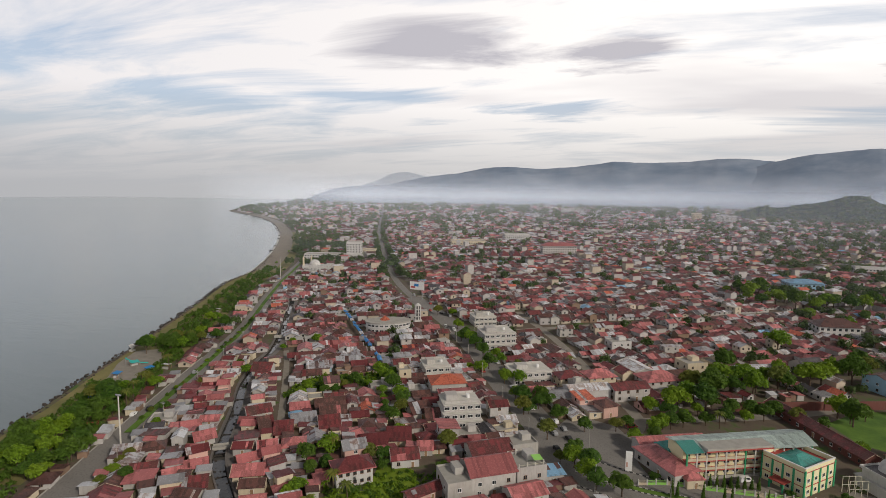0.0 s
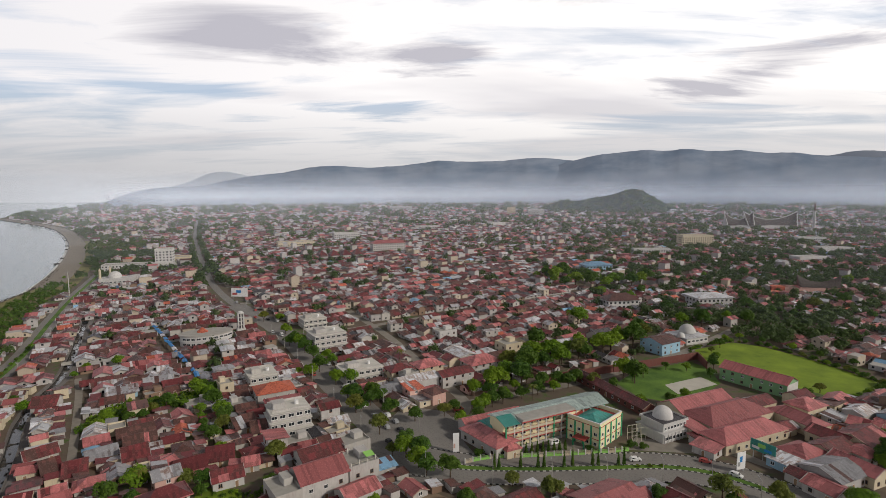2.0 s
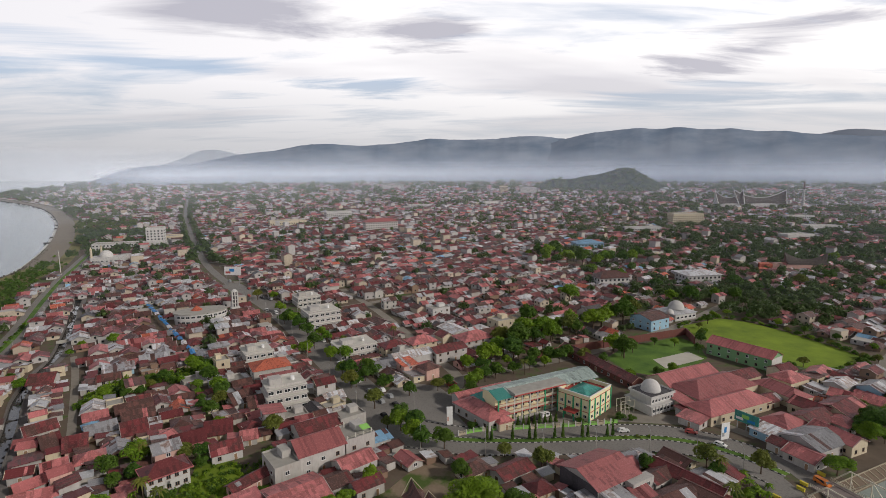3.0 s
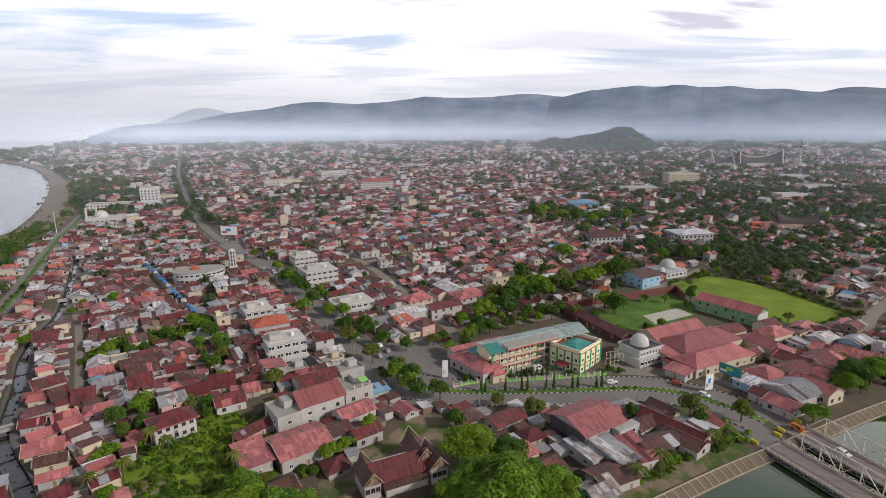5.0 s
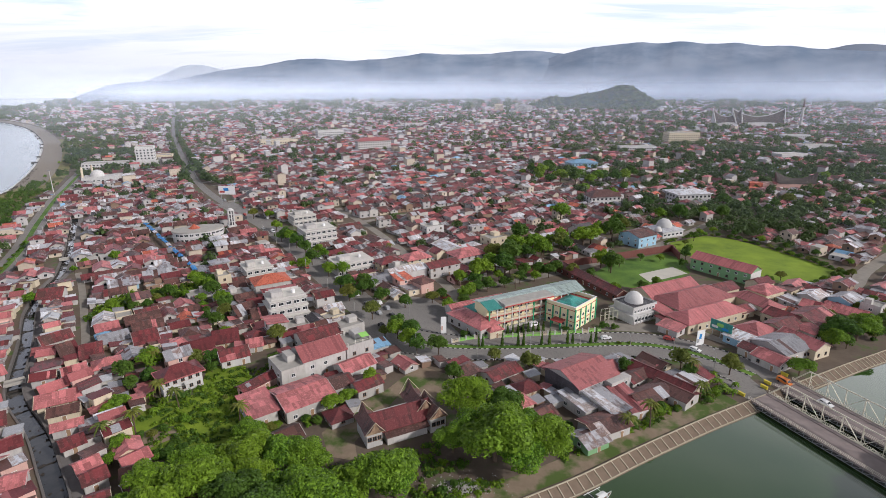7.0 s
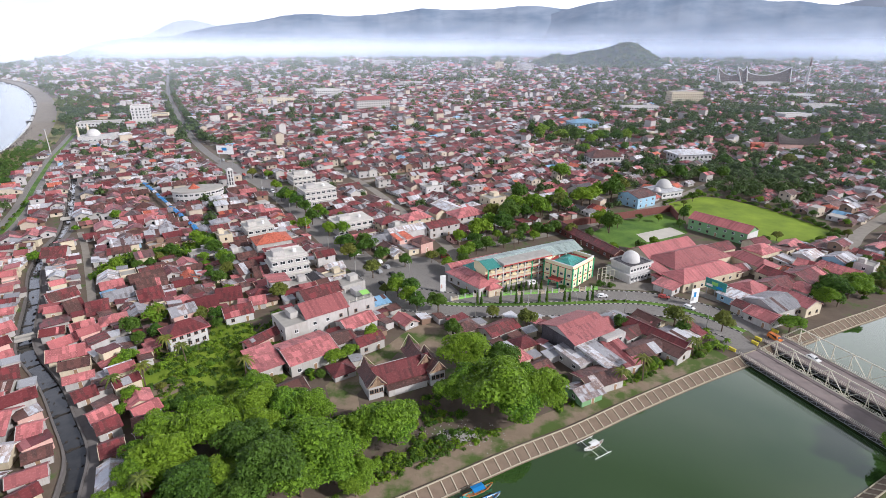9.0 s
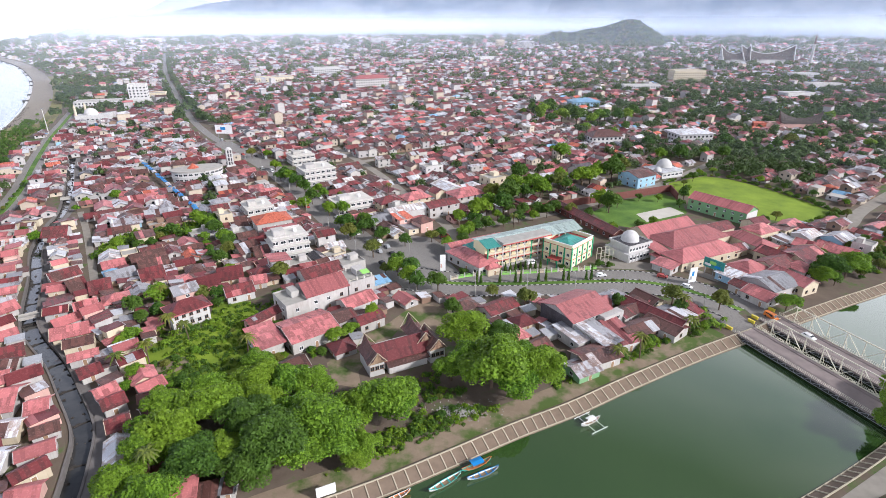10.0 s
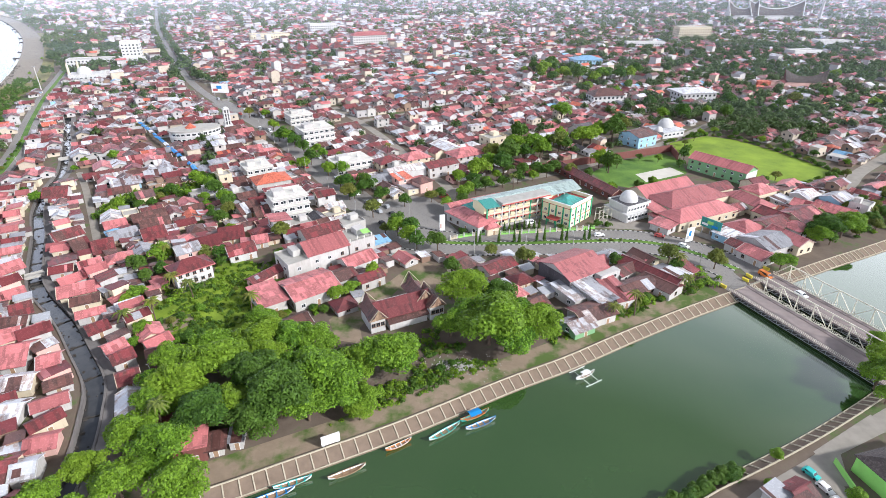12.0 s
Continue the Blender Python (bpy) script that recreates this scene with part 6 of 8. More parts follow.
# white bell tower with open storeys
ob = thing("minaret", "square white tower with open dark storeys", "tower", -144, 355, 0, 32)
take(-144, 355, 6, 6, 32, 1)
g = Geo()
g.box(0, 0, 0, 5.5, 5.5, 3)
part("base", g, "wall_clean", ob)
for k in range(4):
    for sx in (-1, 0, 1):
        for sy in (-1, 1):
            g = Geo()
            g.box(sx * 1.7, sy * 1.7, 3 + k * 2.6, 0.6, 0.6, 2.3)
            part("pier", g, "wall_clean", ob)
    g = Geo()
    g.box(0, 0, 5.3 + k * 2.6, 4.2, 4.2, 0.3)
    part("slab", g, "wall_clean", ob)
g = Geo()
g.box(0, 0, 3, 2.4, 2.4, 10.2)
part("core", g, "roof_dark", ob)
g = Geo()
g.dome(0, 0, 13.4, 1.8, 1.4, 12, 4)
part("cap", g, "wall_clean", ob)

# blue tarpaulins over the market lane
for i in range(15):
    k = i / 14
    x, y = -210 + 80 * k, 365 - 101 * k
    g = Geo()
    w, d = random.uniform(6, 9), random.uniform(2.0, 2.8)
    g.slab([(-w / 2, -d / 2, 3.0), (w / 2, -d / 2, 3.0), (w / 2, 0, 3.5), (-w / 2, 0, 3.5)], 0.05)
    g.slab([(w / 2, d / 2, 3.0), (-w / 2, d / 2, 3.0), (-w / 2, 0, 3.5), (w / 2, 0, 3.5)], 0.05)
    ob = thing("market_stall", "market stall under a sagging blue tarpaulin", "stall", x, y, 0, 128 + random.uniform(-12, 12), "market stalls")
    take(x, y, w, d, 128)
    part("tarpaulin", g, "paint_blue" if i % 4 else "roof_white", ob)
    for sx in (-1, 1):
        for sy in (-1, 1):
            g = Geo()
            g.bar((sx * w * 0.45, sy * d * 0.45, 0), (sx * w * 0.45, sy * d * 0.45, 3.0), 0.07)
            part("post", g, "boat_wood", ob)

# ---- old clan house with horned roofs ----
def horn_roof(g, L, half, z, rise, horn, n=12, over=0.0, mat=0, trim=1):
    """A saddle roof along x whose ridge sweeps up to points at both ends."""
    rows = []
    for i in range(n + 1):
        s = -1 + 2 * i / n
        top = z + rise + horn * abs(s) ** 2.2
        k = half * (0.86 + 0.14 * abs(s))
        eave = z + 0.35 * abs(s) ** 2
        rows.append(((s * L / 2 * (1 + 0.10 * abs(s)), 0, top), (s * L / 2, -k, eave), (s * L / 2, k, eave), (s * L / 2, -k * 0.45, z + rise * 0.42), (s * L / 2, k * 0.45, z + rise * 0.42)))
    g.sheet([[r[1], r[3], r[0], r[4], r[2]] for r in rows], 0.12, mat)
    for r in (rows[0], rows[-1]):
        g.face([r[1], r[3], r[0], r[4], r[2]], trim)


def clan_house(x, y, rz):
    ob = thing("clan_house", "old white clan house with rusty saddle roofs rising to horns", "house", x, y, 0, rz)
    take(x, y, 22, 15, rz, 0.5)
    g = Geo()
    g.box(0, 1, 0, 17, 8, 4.2)
    part("wall", g, "wall_white", ob)
    g = Geo()
    roof_on(g, 17, 8.4, 4.2, "gable", 3.0, 0.7)
    part("main_roof", g, "roof_maroon", ob, "rusty red main roof")
    for px, py, half, L, hn in ((-9.3, -0.5, 2.9, 10.5, 1.1), (9.2, -2.0, 3.0, 9.5, 1.0), (7.0, 3.6, 3.2, 12.0, 1.6)):
        g = Geo()
        horn_roof(g, L, half, 4.2, 3.0, hn)
        p = part("horned_roof", g, ("roof_brown", "roof_thatch"), ob)
        p.matrix_basis = pose(px, py, 0, 0, 0, 90)
        for end in (-1, 1):
            for side in (-1, 1):
                g = Geo()
                g.bar((end * L / 2, side * half, 4.55), (end * L * 0.55, 0, 7.25 + hn), 0.16)
                e = part("gable_edge", g, "rib", ob, "pale weathered gable board")
                e.matrix_basis = pose(px, py, 0, 0, 0, 90)
    for px, py, w, d in ((-9.3, -0.5, 4.4, 9.0), (9.2, -2.4, 4.8, 8)):
        g = Geo()
        g.box(px, py, 0, w, d, 4.4)
        part("wing_wall", g, "wall_clean", ob)
    g = Geo()
    g.slab([(-6.4, -6.6, 2.6), (6.6, -6.6, 2.6), (6.6, -3.0, 3.7), (-6.4, -3.0, 3.7)], 0.12)
    part("porch_roof", g, "roof_brown", ob)
    g = Geo()
    g.box(0, -4.5, 0, 12, 3.0, 2.5)
    part("porch_wall", g, "wall_white", ob)
    for i in range(6):
        on_wall("window", WINDOW_DARK, ob, -6.2 + i * 2.4, -3.0, 2.5, 0)
    for i in range(3):
        on_wall("window", WINDOW_DARK, ob, 7.8 + i * 1.4, -6.4, 2.0, 0)
        on_wall("window", WINDOW_DARK, ob, -10.7 + i * 1.4, -5.0, 2.0, 0)


clan_house(-12.0, 130.5, 26)

# ---- two bridges over the river ----
def bridge_deck(x0, y0, x1, y1, W, label):
    rz = math.degrees(math.atan2(y1 - y0, x1 - x0))
    L = math.hypot(x1 - x0, y1 - y0)
    ob = thing("bridge", label, "bridge", x0, y0, 0, rz)
    g = Geo()
    g.box(L / 2, 0, 0.0, L, W, 0.35)
    part("deck", g, "bridge_deck", ob)
    for s in (-1, 1):
        g = Geo()
        g.box(L / 2, s * (W / 2 - 0.2), -1.0, L, 0.4, 1.0)
        part("girder", g, "dark_steel", ob)
        g = Geo()
        n = int(L / 2.6)
        for i in range(n):
            a, b = i * L / n, (i + 1) * L / n
            g.bar((a, s * (W / 2 + 0.12), -0.95), (b, s * (W / 2 + 0.12), 0.2), 0.1)
            g.bar((b, s * (W / 2 + 0.12), 0.2), (b, s * (W / 2 + 0.12), -0.95), 0.1)
        g.bar((0, s * (W / 2 + 0.12), -0.95), (L, s * (W / 2 + 0.12), -0.95), 0.12)
        part("lattice", g, "steel_grey", ob, "grey steel lattice under the deck edge")
        g = Geo()
        g.box(L / 2, s * (W / 2 - 0.75), 0.35, L, 1.2, 0.18)
        part("footway", g, "bridge_deck", ob)
        g = Geo()
        for z in (0.75, 1.15, 1.5):
            g.bar((0, s * W / 2, z), (L, s * W / 2, z), 0.07)
        for i in range(int(L / 2) + 1):
            g.bar((i * 2, s * W / 2, 0.3), (i * 2, s * W / 2, 1.5), 0.08)
        part("railing", g, "steel_cream", ob)
    for i in range(8):
        g = Geo()
        g.box((i + 0.5) * L / 8, 0, -0.85, 0.3, W - 1, 0.84)
        part("cross_beam", g, "dark_steel", ob)
    for k in (0.0, 1.0):
        g = Geo()
        g.box(k * L, 0, -2.4, 2.2, W + 1.0, 2.35)
        part("abutment", g, "concrete", ob)
    return ob, L


near_bridge, L = bridge_deck(100.1, 145.3, 119.6, 94.0, 8.8, "grey steel road bridge with a cream truss along one side")
far_bridge, L = bridge_deck(112.6, 153.2, 131.9, 101.8, 8.8, "grey steel road bridge with a tall cream truss along one side")
N, HT = 10, 6.2


def truss(ob, y):
    """A cream painted truss along one edge of a deck."""
    seg = L / N
    for name, x0, x1, z, w in (("top_chord", seg * 0.9, L - seg * 0.9, HT, 0.30), ("bottom_chord", 0, L, 0.5, 0.34)):
        g = Geo()
        g.bar((x0, y, z), (x1, y, z), w)
        part(name, g, "steel_cream", ob)
    for e, f in ((0, seg * 0.9), (L, L - seg * 0.9)):
        g = Geo()
        g.bar((e, y, 0.4), (f, y, HT), 0.32)
        part("end_post", g, "steel_cream", ob)
    for i in range(1, N):
        g = Geo()
        g.bar((i * seg, y, 0.4), (i * seg, y, HT), 0.22)
        part("upright", g, "steel_cream", ob)
        g = Geo()                                  # raking stay on the outer side
        g.bar((i * seg, y, HT * 0.62), (i * seg, y + 1.9, 0.3), 0.12)
        part("stay", g, "steel_cream", ob)
        if i < N - 1:
            g = Geo()
            a, b = (0.5, HT) if i % 2 else (HT, 0.5)
            g.bar((i * seg, y, a), ((i + 1) * seg, y, b), 0.18)
            part("diagonal", g, "steel_cream", ob)


truss(near_bridge, 4.55)
truss(far_bridge, 4.55)
for i in range(N):                                 # ties and braces in the gap between the decks
    g = Geo()
    a, b = (i + 0.4) * L / N, (i + 1) * L / N
    g.bar((a, 4.8, 0.2), (a, 6.6, 0.2), 0.16)
    g.bar((a, 4.8, 0.2), (b, 6.6, 0.2), 0.12)
    g.bar((b, 4.8, 0.2), (a, 6.6, 0.2), 0.12)
    part("tie", g, "steel_cream", near_bridge)
g = Geo()
land(g, [(96, 163), (93.5, 156), (96.0, 143.7), (104.2, 146.9), (104.6, 150), (103.4, 160), (98, 168)], 0.075)
land(g, [(107.5, 160), (108.0, 155), (108.4, 151.6), (116.8, 154.8), (115.5, 160), (110, 172), (104, 168)], 0.075)
land(g, [(112, 94), (120, 90), (126, 70), (138, 72), (136, 104), (124, 104)], 0.05)
setting("bridge_approach", g, "asphalt", "asphalt approaches to the two bridges", "road")
for x, y in ((105.0, 150.6), (107.6, 153.2), (95.4, 146.6), (116.4, 158.4)):
    g = Geo()
    g.box(0, 0, 0, 2.2, 0.5, 0.9)
    g.box(0, 0, 0.9, 2.4, 0.65, 0.12)
    ob = new("bridge_block", g.mesh("bridge_block", ["paint_yellow"]))
    ob.matrix_basis = pose(x, y, 0, 0, 0, -62)
    tagged(ob, "faded yellow concrete end block of the bridge railing", "block", "bridge end blocks")

# ---- boats ----
boat(-34.5, 67.2, 24, 9.5, "paint_white", "paint_blue")
boat(-41.5, 62.5, 24, 8.0, "paint_blue", "paint_white")
boat(-20, 73.0, 27, 8.5, "paint_white", "boat_wood")
boat(-31, 70.3, 22, 8.0, "paint_white", "paint_teal")
boat(-9.5, 80.3, 30, 6.5, "paint_orange", "paint_white")
boat(1.0, 84.2, 36, 9.0, "paint_white", "paint_teal")
boat(8.3, 89.2, 28, 8.0, "paint_teal", "paint_orange", "paint_blue")
boat(9.6, 86.6, 26, 8.2, "paint_white", "paint_blue")
boat(38.5, 103.5, 30, 6.5, "paint_white", "paint_white", "paint_white", True)

# ---- houses along the canal, one by one ----
canal_rng = random.Random(8)


def canal_house(x, y, w, d, rz, roof, kind="gable"):
    x, y = x + 0.3, y + 0.1
    if clear_at(x, y, 0.3):
        wall = canal_rng.choice(("wall_white", "wall_white", "wall_cream", "wall_grey", "wall_pink"))
        house(x, y, w, d, canal_rng.choice((2.6, 2.9, 3.2)), rz, kind, "roof_" + roof, wall, None, 0, canal_rng)


canal_house(-151.3, 156.7, 6.5, 7.0, 53, "pink")
canal_house(-160.6, 170.0, 6.7, 4.7, 28, "pink")
canal_house(-173.3, 187.2, 6.7, 5.0, 33, "pink")
canal_house(-123.4, 158.0, 6.7, 8.1, 38, "pink")
canal_house(-118.4, 143.4, 11.3, 7.3, 29, "pink")
canal_house(-147.2, 182.9, 9.7, 7.9, 48, "maroon")
canal_house(-179.7, 228.2, 8.9, 11.0, 21, "maroon")
canal_house(-136.5, 173.3, 5.1, 11.0, 47, "brown")
canal_house(-127.7, 173.8, 5.9, 11.0, 32, "maroon")
canal_house(-112.1, 135.9, 7.7, 5.2, 27, "brown")
canal_house(-106.4, 128.8, 7.1, 4.0, 31, "pink")
canal_house(-100.5, 121.5, 4.9, 5.6, 45, "maroon")
canal_house(-125.6, 183.7, 9.0, 7.9, 41, "grey")
canal_house(-113.8, 184.2, 7.5, 10.6, 36, "maroon")
canal_house(-124.0, 201.3, 12.1, 9.1, 38, "brown")
canal_house(-97.7, 175.6, 4.4, 11.0, -116, "pink")
canal_house(-90.3, 176.5, 9.1, 10.1, 34, "maroon")
canal_house(-83.0, 184.3, 8.3, 11.0, 22, "maroon")
canal_house(-70.3, 179.3, 5.2, 7.0, 23, "pink")
canal_house(-85.2, 209.2, 7.8, 11.0, 43, "brown")
canal_house(-76.2, 206.1, 8.4, 11.0, 30, "brown")
canal_house(-114.5, 109.1, 5.4, 11.0, 17, "pink")
canal_house(-103.9, 106.0, 4.4, 5.7, 25, "pink")
canal_house(-107.0, 98.0, 7.9, 6.9, 13, "white")
canal_house(-96.8, 97.8, 5.5, 4.5, 35, "brown")
canal_house(-94.3, 91.0, 7.5, 4.7, 33, "pink")
canal_house(-101.5, 88.1, 4.7, 6.9, 9, "white")
canal_house(-91.1, 84.4, 6.6, 4.2, 51, "maroon")
canal_house(-88.0, 78.6, 5.7, 5.0, 18, "pink")
canal_house(-86.2, 71.0, 4.4, 5.7, 18, "white")
canal_house(-82.2, 64.0, 4.4, 4.0, 8, "pink")
canal_house(-90.8, 71.0, 4.4, 7.0, 19, "maroon")
canal_house(-90.0, 111.6, 4.8, 5.5, 49, "pink")
canal_house(-85.7, 107.5, 5.1, 5.6, 43, "maroon")
canal_house(-80.1, 99.8, 4.4, 5.5, 34, "maroon")
canal_house(-74.7, 89.5, 10.5, 4.5, 118, "white")
canal_house(-123.5, 118.3, 4.9, 5.7, 27, "pink")
canal_house(-126.4, 124.0, 7.6, 7.0, 15, "brown")
canal_house(-130.2, 130.8, 6.7, 7.3, 36, "maroon")
canal_house(-138.6, 139.8, 6.4, 5.7, 43, "pink")
# close rows of small gabled houses that fill both sides of the canal
for side, off, long in ((1, 9.0, 7.0), (-1, 7.2, 6.4), (1, 16.4, 6.6), (-1, 14.4, 6.6)):
    row = offset_line(canal_s, side * off)
    for i in range(4, len(row) - 1):
        (x, y), (x1, y1) = row[i], row[i + 1]
        w = canal_rng.uniform(3.6, 5.4)
        x, y = x + canal_rng.uniform(-0.7, 0.7), y + canal_rng.uniform(-0.5, 0.5)
        if 84 < y < 250 and clear_at(x, y, 1.7) and near_line(LANE_C, x, y) > 4.5 and near_line(SEA_ROAD, x, y) > 10:
            rz = math.degrees(math.atan2(y1 - y, x1 - x)) + 90
            roof = canal_rng.choice(("pink", "pink", "maroon", "maroon", "brown", "brown", "white", "grey", "rose"))
            wall = canal_rng.choice(("wall_white", "wall_white", "wall_cream", "wall_cream", "wall_pink", "wall_grey"))
            house(x, y, long * canal_rng.uniform(0.72, 1.08), w, canal_rng.choice((2.3, 2.6, 2.9, 3.2, 4.6)), rz + canal_rng.uniform(-9, 9) + canal_rng.choice((0, 0, 0, 90)), canal_rng.choice(("gable", "gable", "shed")), "roof_" + roof, wall, None, 0, canal_rng)
# ---- huts at the bank, south bank ----
house(-57.4, 74.5, 4.2, 5.5, 3.0, 16, "shed", "roof_maroon", "wall_grey", 0.8)
house(-53.2, 77, 4.4, 4.6, 4.8, 16, "shed", "roof_pink", "brick_wall", 0.8, label="two-storey maroon hut with a faded pink roof")
house(-49.4, 78.4, 3.0, 4.0, 2.6, 16, "shed", "roof_brown", "wall_grey", 0.5)
house(-45.8, 82, 2.8, 7.5, 2.6, 10, "shed", "roof_grey", "wall_grey", 0.5)
house(98.3, 67.6, 19, 14, 4.6, 14, "hip", "roof_umber", "paint_lime", 3.4, label="lime green house with a large dark brown hip roof", name="house")
house(67.0, 64.6, 4.2, 3.6, 2.5, 30, "shed", "roof_white", "wall_grey", 0.5)
house(71.6, 65.2, 4.4, 4.4, 2.6, 24, "gable", "roof_maroon", "wall_brown", 1.0)
house(70.5, 60.6, 5.5, 4.2, 2.6, 24, "shed", "roof_brown", "wall_grey", 0.7)
for x, y, rz, c in ((78.0, 70.8, -62, "paint_teal"), (78.6, 67.2, -68, "paint_white"), (79.2, 63.6, -72, "paint_white")):
    car(x, y, rz, c, False).scale = (0.82, 0.82, 0.9)
g = Geo()
land(g, [(82.5, 77.0), (103, 88), (106, 84), (88, 76.2), (84.5, 68), (83, 68)], 0.075)
setting("paved_yard_south", g, "lane", "pale worn concrete yard beside the green house", "yard")
g = Geo()
g.box(0, 0, 0, 0.25, 13, 1.5)
ob = new("garden_wall", g.mesh("garden_wall", ["paint_lime"]))
ob.matrix_basis = pose(84.4, 67.6, 0, 0, 0, -6)
tagged(ob, "low lime green garden wall of the riverside house", "wall")
g = Geo()
land(g, [(56, 62), (66, 68), (80, 75), (92, 81.5), (104, 88), (112, 92), (112, 84), (100, 82), (84, 75), (82, 56), (75, 54), (74, 68)], 0.045)
setting("quay_south", g, "lane", "pale dusty track along the south bank", "track")

# ---- landmarks in the distance ----
def far_block(x, y, w, d, h, rz, wall, label, roof=None, name="building", rise=3.0):
    ob = thing(name, label, "building", x, y, 0, rz)
    take(x, y, w, d, rz, 2.0)
    g = Geo()
    g.box(0, 0, 0, w, d, h)
    part("wall", g, wall, ob)
    for lev in range(int(h / 3.4)):
        g = Geo()
        n = max(2, int(w / 3.6))
        for i in range(n):
            g.box(-w / 2 + (i + 0.5) * w / n, -d / 2 - 0.02, 1.1 + lev * 3.4, 1.7, 0.12, 1.6)
        m = max(1, int(d / 4))
        for i in range(m):
            for s in (-1, 1):
                g.box(s * (w / 2 + 0.02), -d / 2 + (i + 0.5) * d / m, 1.1 + lev * 3.4, 0.12, 1.7, 1.6)
        part("window_row", g, "glass_dark", ob)["kind"] = "stuff"
    if roof:
        g = Geo()
        roof_on(g, w, d, h, "hip", rise, 1.2)
        part("roof", g, roof, ob)
    else:
        g = Geo()
        for s in (-1, 1):
            g.box(0, s * (d / 2 - 0.15), h, w, 0.3, 1.0)
            g.box(s * (w / 2 - 0.15), 0, h, 0.3, d - 0.6, 1.0)
        part("parapet", g, wall, ob)
        g = Geo()
        g.box(0, 0, h + 0.01, w - 0.7, d - 0.7, 0.05)
        part("roof", g, "concrete", ob)
    return ob


far_block(-104, 830, 52, 16, 15, 25, "wall_white", "four-storey white hotel with a red hip roof", "roof_pink", "hotel", 4)
for i in range(4):
    far_block(-186 + i * 15, 744 + i * 7, 11, 22, 6, 25, "wall_white", "market hall with a steep dark red roof", "roof_maroon", "market_hall", 6)
far_block(-240, 2385, 95, 40, 24, 3, "wall_clean", "large white shopping hall with flat roof", None, "shopping_hall")
far_block(-369, 672, 20, 18, 22, 20, "wall_clean", "plain white cube-shaped tower block", None, "tower_block")
far_block(-398, 640, 52, 18, 7, 18, "wall_clean", "long low white hall with a pale flat roof", None, "hall")
far_block(-368, 652, 42, 10, 6, 18, "wall_clean", "long white covered walkway with flat roof", None, "hall")
far_block(-366, 704, 26, 18, 8, 20, "wall_cream", "cream hall beside the white tower block", None, "hall")
far_block(400, 900, 52, 22, 19, 4, "wall_cream", "six-storey cream office block", None, "office_block")
far_block(290, 796, 54, 12, 8, 2, "wall_clean", "white hall with a wide portico", None, "hall")
far_block(210, 446, 30, 22, 8, 10, "wall_clean", "white two-storey hall with a pale zinc roof", "roof_white", "hall", 2)
far_block(167, 634, 32, 20, 8, 10, "wall_blue", "blue and white hall with blue roof", "roof_blue", "hall", 3)
far_block(134, 434, 26, 14, 8, 12, "wall_clean", "white house with a brown pyramid roof", "roof_brown", "house", 4)
far_block(-270, 900, 60, 24, 9, 25, "wall_cream", "long pale market block", None, "market_block")
far_block(-215, 1050, 50, 24, 12, 25, "wall_clean", "white flat-roofed school block", None, "school")
far_block(300, 1990, 60, 24, 24, 0, "wall_clean", "tall white block in the far town", None, "office_block")
far_block(210, 2000, 30, 24, 30, 0, "wall_cream", "tall cream block in the far town", None, "office_block")
far_block(-60, 1250, 46, 20, 12, 10, "wall_white", "white block in the far town", None, "office_block")
far_block(120, 1400, 60, 26, 10, 15, "wall_clean", "white hall in the far town", None, "hall")
far_block(470, 720, 40, 18, 6, 10, "wall_clean", "white hall among trees", None, "hall")
far_block(640, 980, 50, 20, 8, 0, "wall_clean", "white hall among trees", None, "hall")
far_block(580, 830, 50, 20, 6, 0, "wall_clean", "white low hall among trees", None, "hall")

ob = thing("mosque", "white mosque with a dome and two slim minarets near the shore", "mosque", -352, 548, 0, 20)
take(-352, 548, 34, 22, 20, 3)
g = Geo()
g.box(0, 0, 0, 30, 18, 6)
part("wall", g, "wall_clean", ob)
g = Geo()
g.dome(-2, 0, 6, 6.5, 6.5, 20, 7)
part("dome", g, "wall_clean", ob, "", True)
for x in (-14, -8):
    g = Geo()
    g.tube((x, -6 if x < -10 else 8, 0), (x, -6 if x < -10 else 8, 14), 1.3, 1.0, 10)
    g.tube((x, -6 if x < -10 else 8, 14), (x, -6 if x < -10 else 8, 17), 1.3, 0.1, 10)
    part("minaret", g, "wall_cream", ob)
for i in range(7):
    on_wall("window", WINDOW_WIDE, ob, -12 + i * 4, -9, 1.6, 0)

ob = thing("government_hall", "large hall with dark saddle roofs and white horned gables", "hall", 714, 1272, 0, 0)
ob.scale = (1.22, 1.0, 1.22)
take(714, 1272, 160, 60, 0, 5)
g = Geo()
g.box(0, 0, 0, 118, 26, 10)
part("wall", g, "wall_clean", ob)
for px, L in ((-40, 50), (20, 92)):
    g = Geo()
    horn_roof(g, L, 15, 9, 11, 15, 16)
    p = part("horned_roof", g, ("roof_umber", "wall_clean"), ob)
    p.matrix_basis = pose(px, 0, 0)
    g = Geo()
    g.pipe([(px + k * L / 2 * (1 + 0.1 * abs(k)), 0, 20.4 + 15 * abs(k) ** 2.2) for k in (-1 + i / 8 for i in range(17))], 0.8)
    part("ridge", g, "wall_clean", ob, "white curved roof ridge")
    for s in (-1, 1):
        g = Geo()
        g.tube((px + s * L * 0.5, -15, 9), (px + s * L * 0.55, 0, 36), 1.0, 0.5, 6)
        part("gable_edge", g, "wall_clean", ob)
ob = thing("minaret", "tall slender pale minaret with a dark pointed top", "tower", 846, 1279)
ob.scale = (0.72, 0.72, 0.95)
g = Geo()
g.tube((0, 0, 0), (0, 0, 44), 5.0, 3.6, 10)
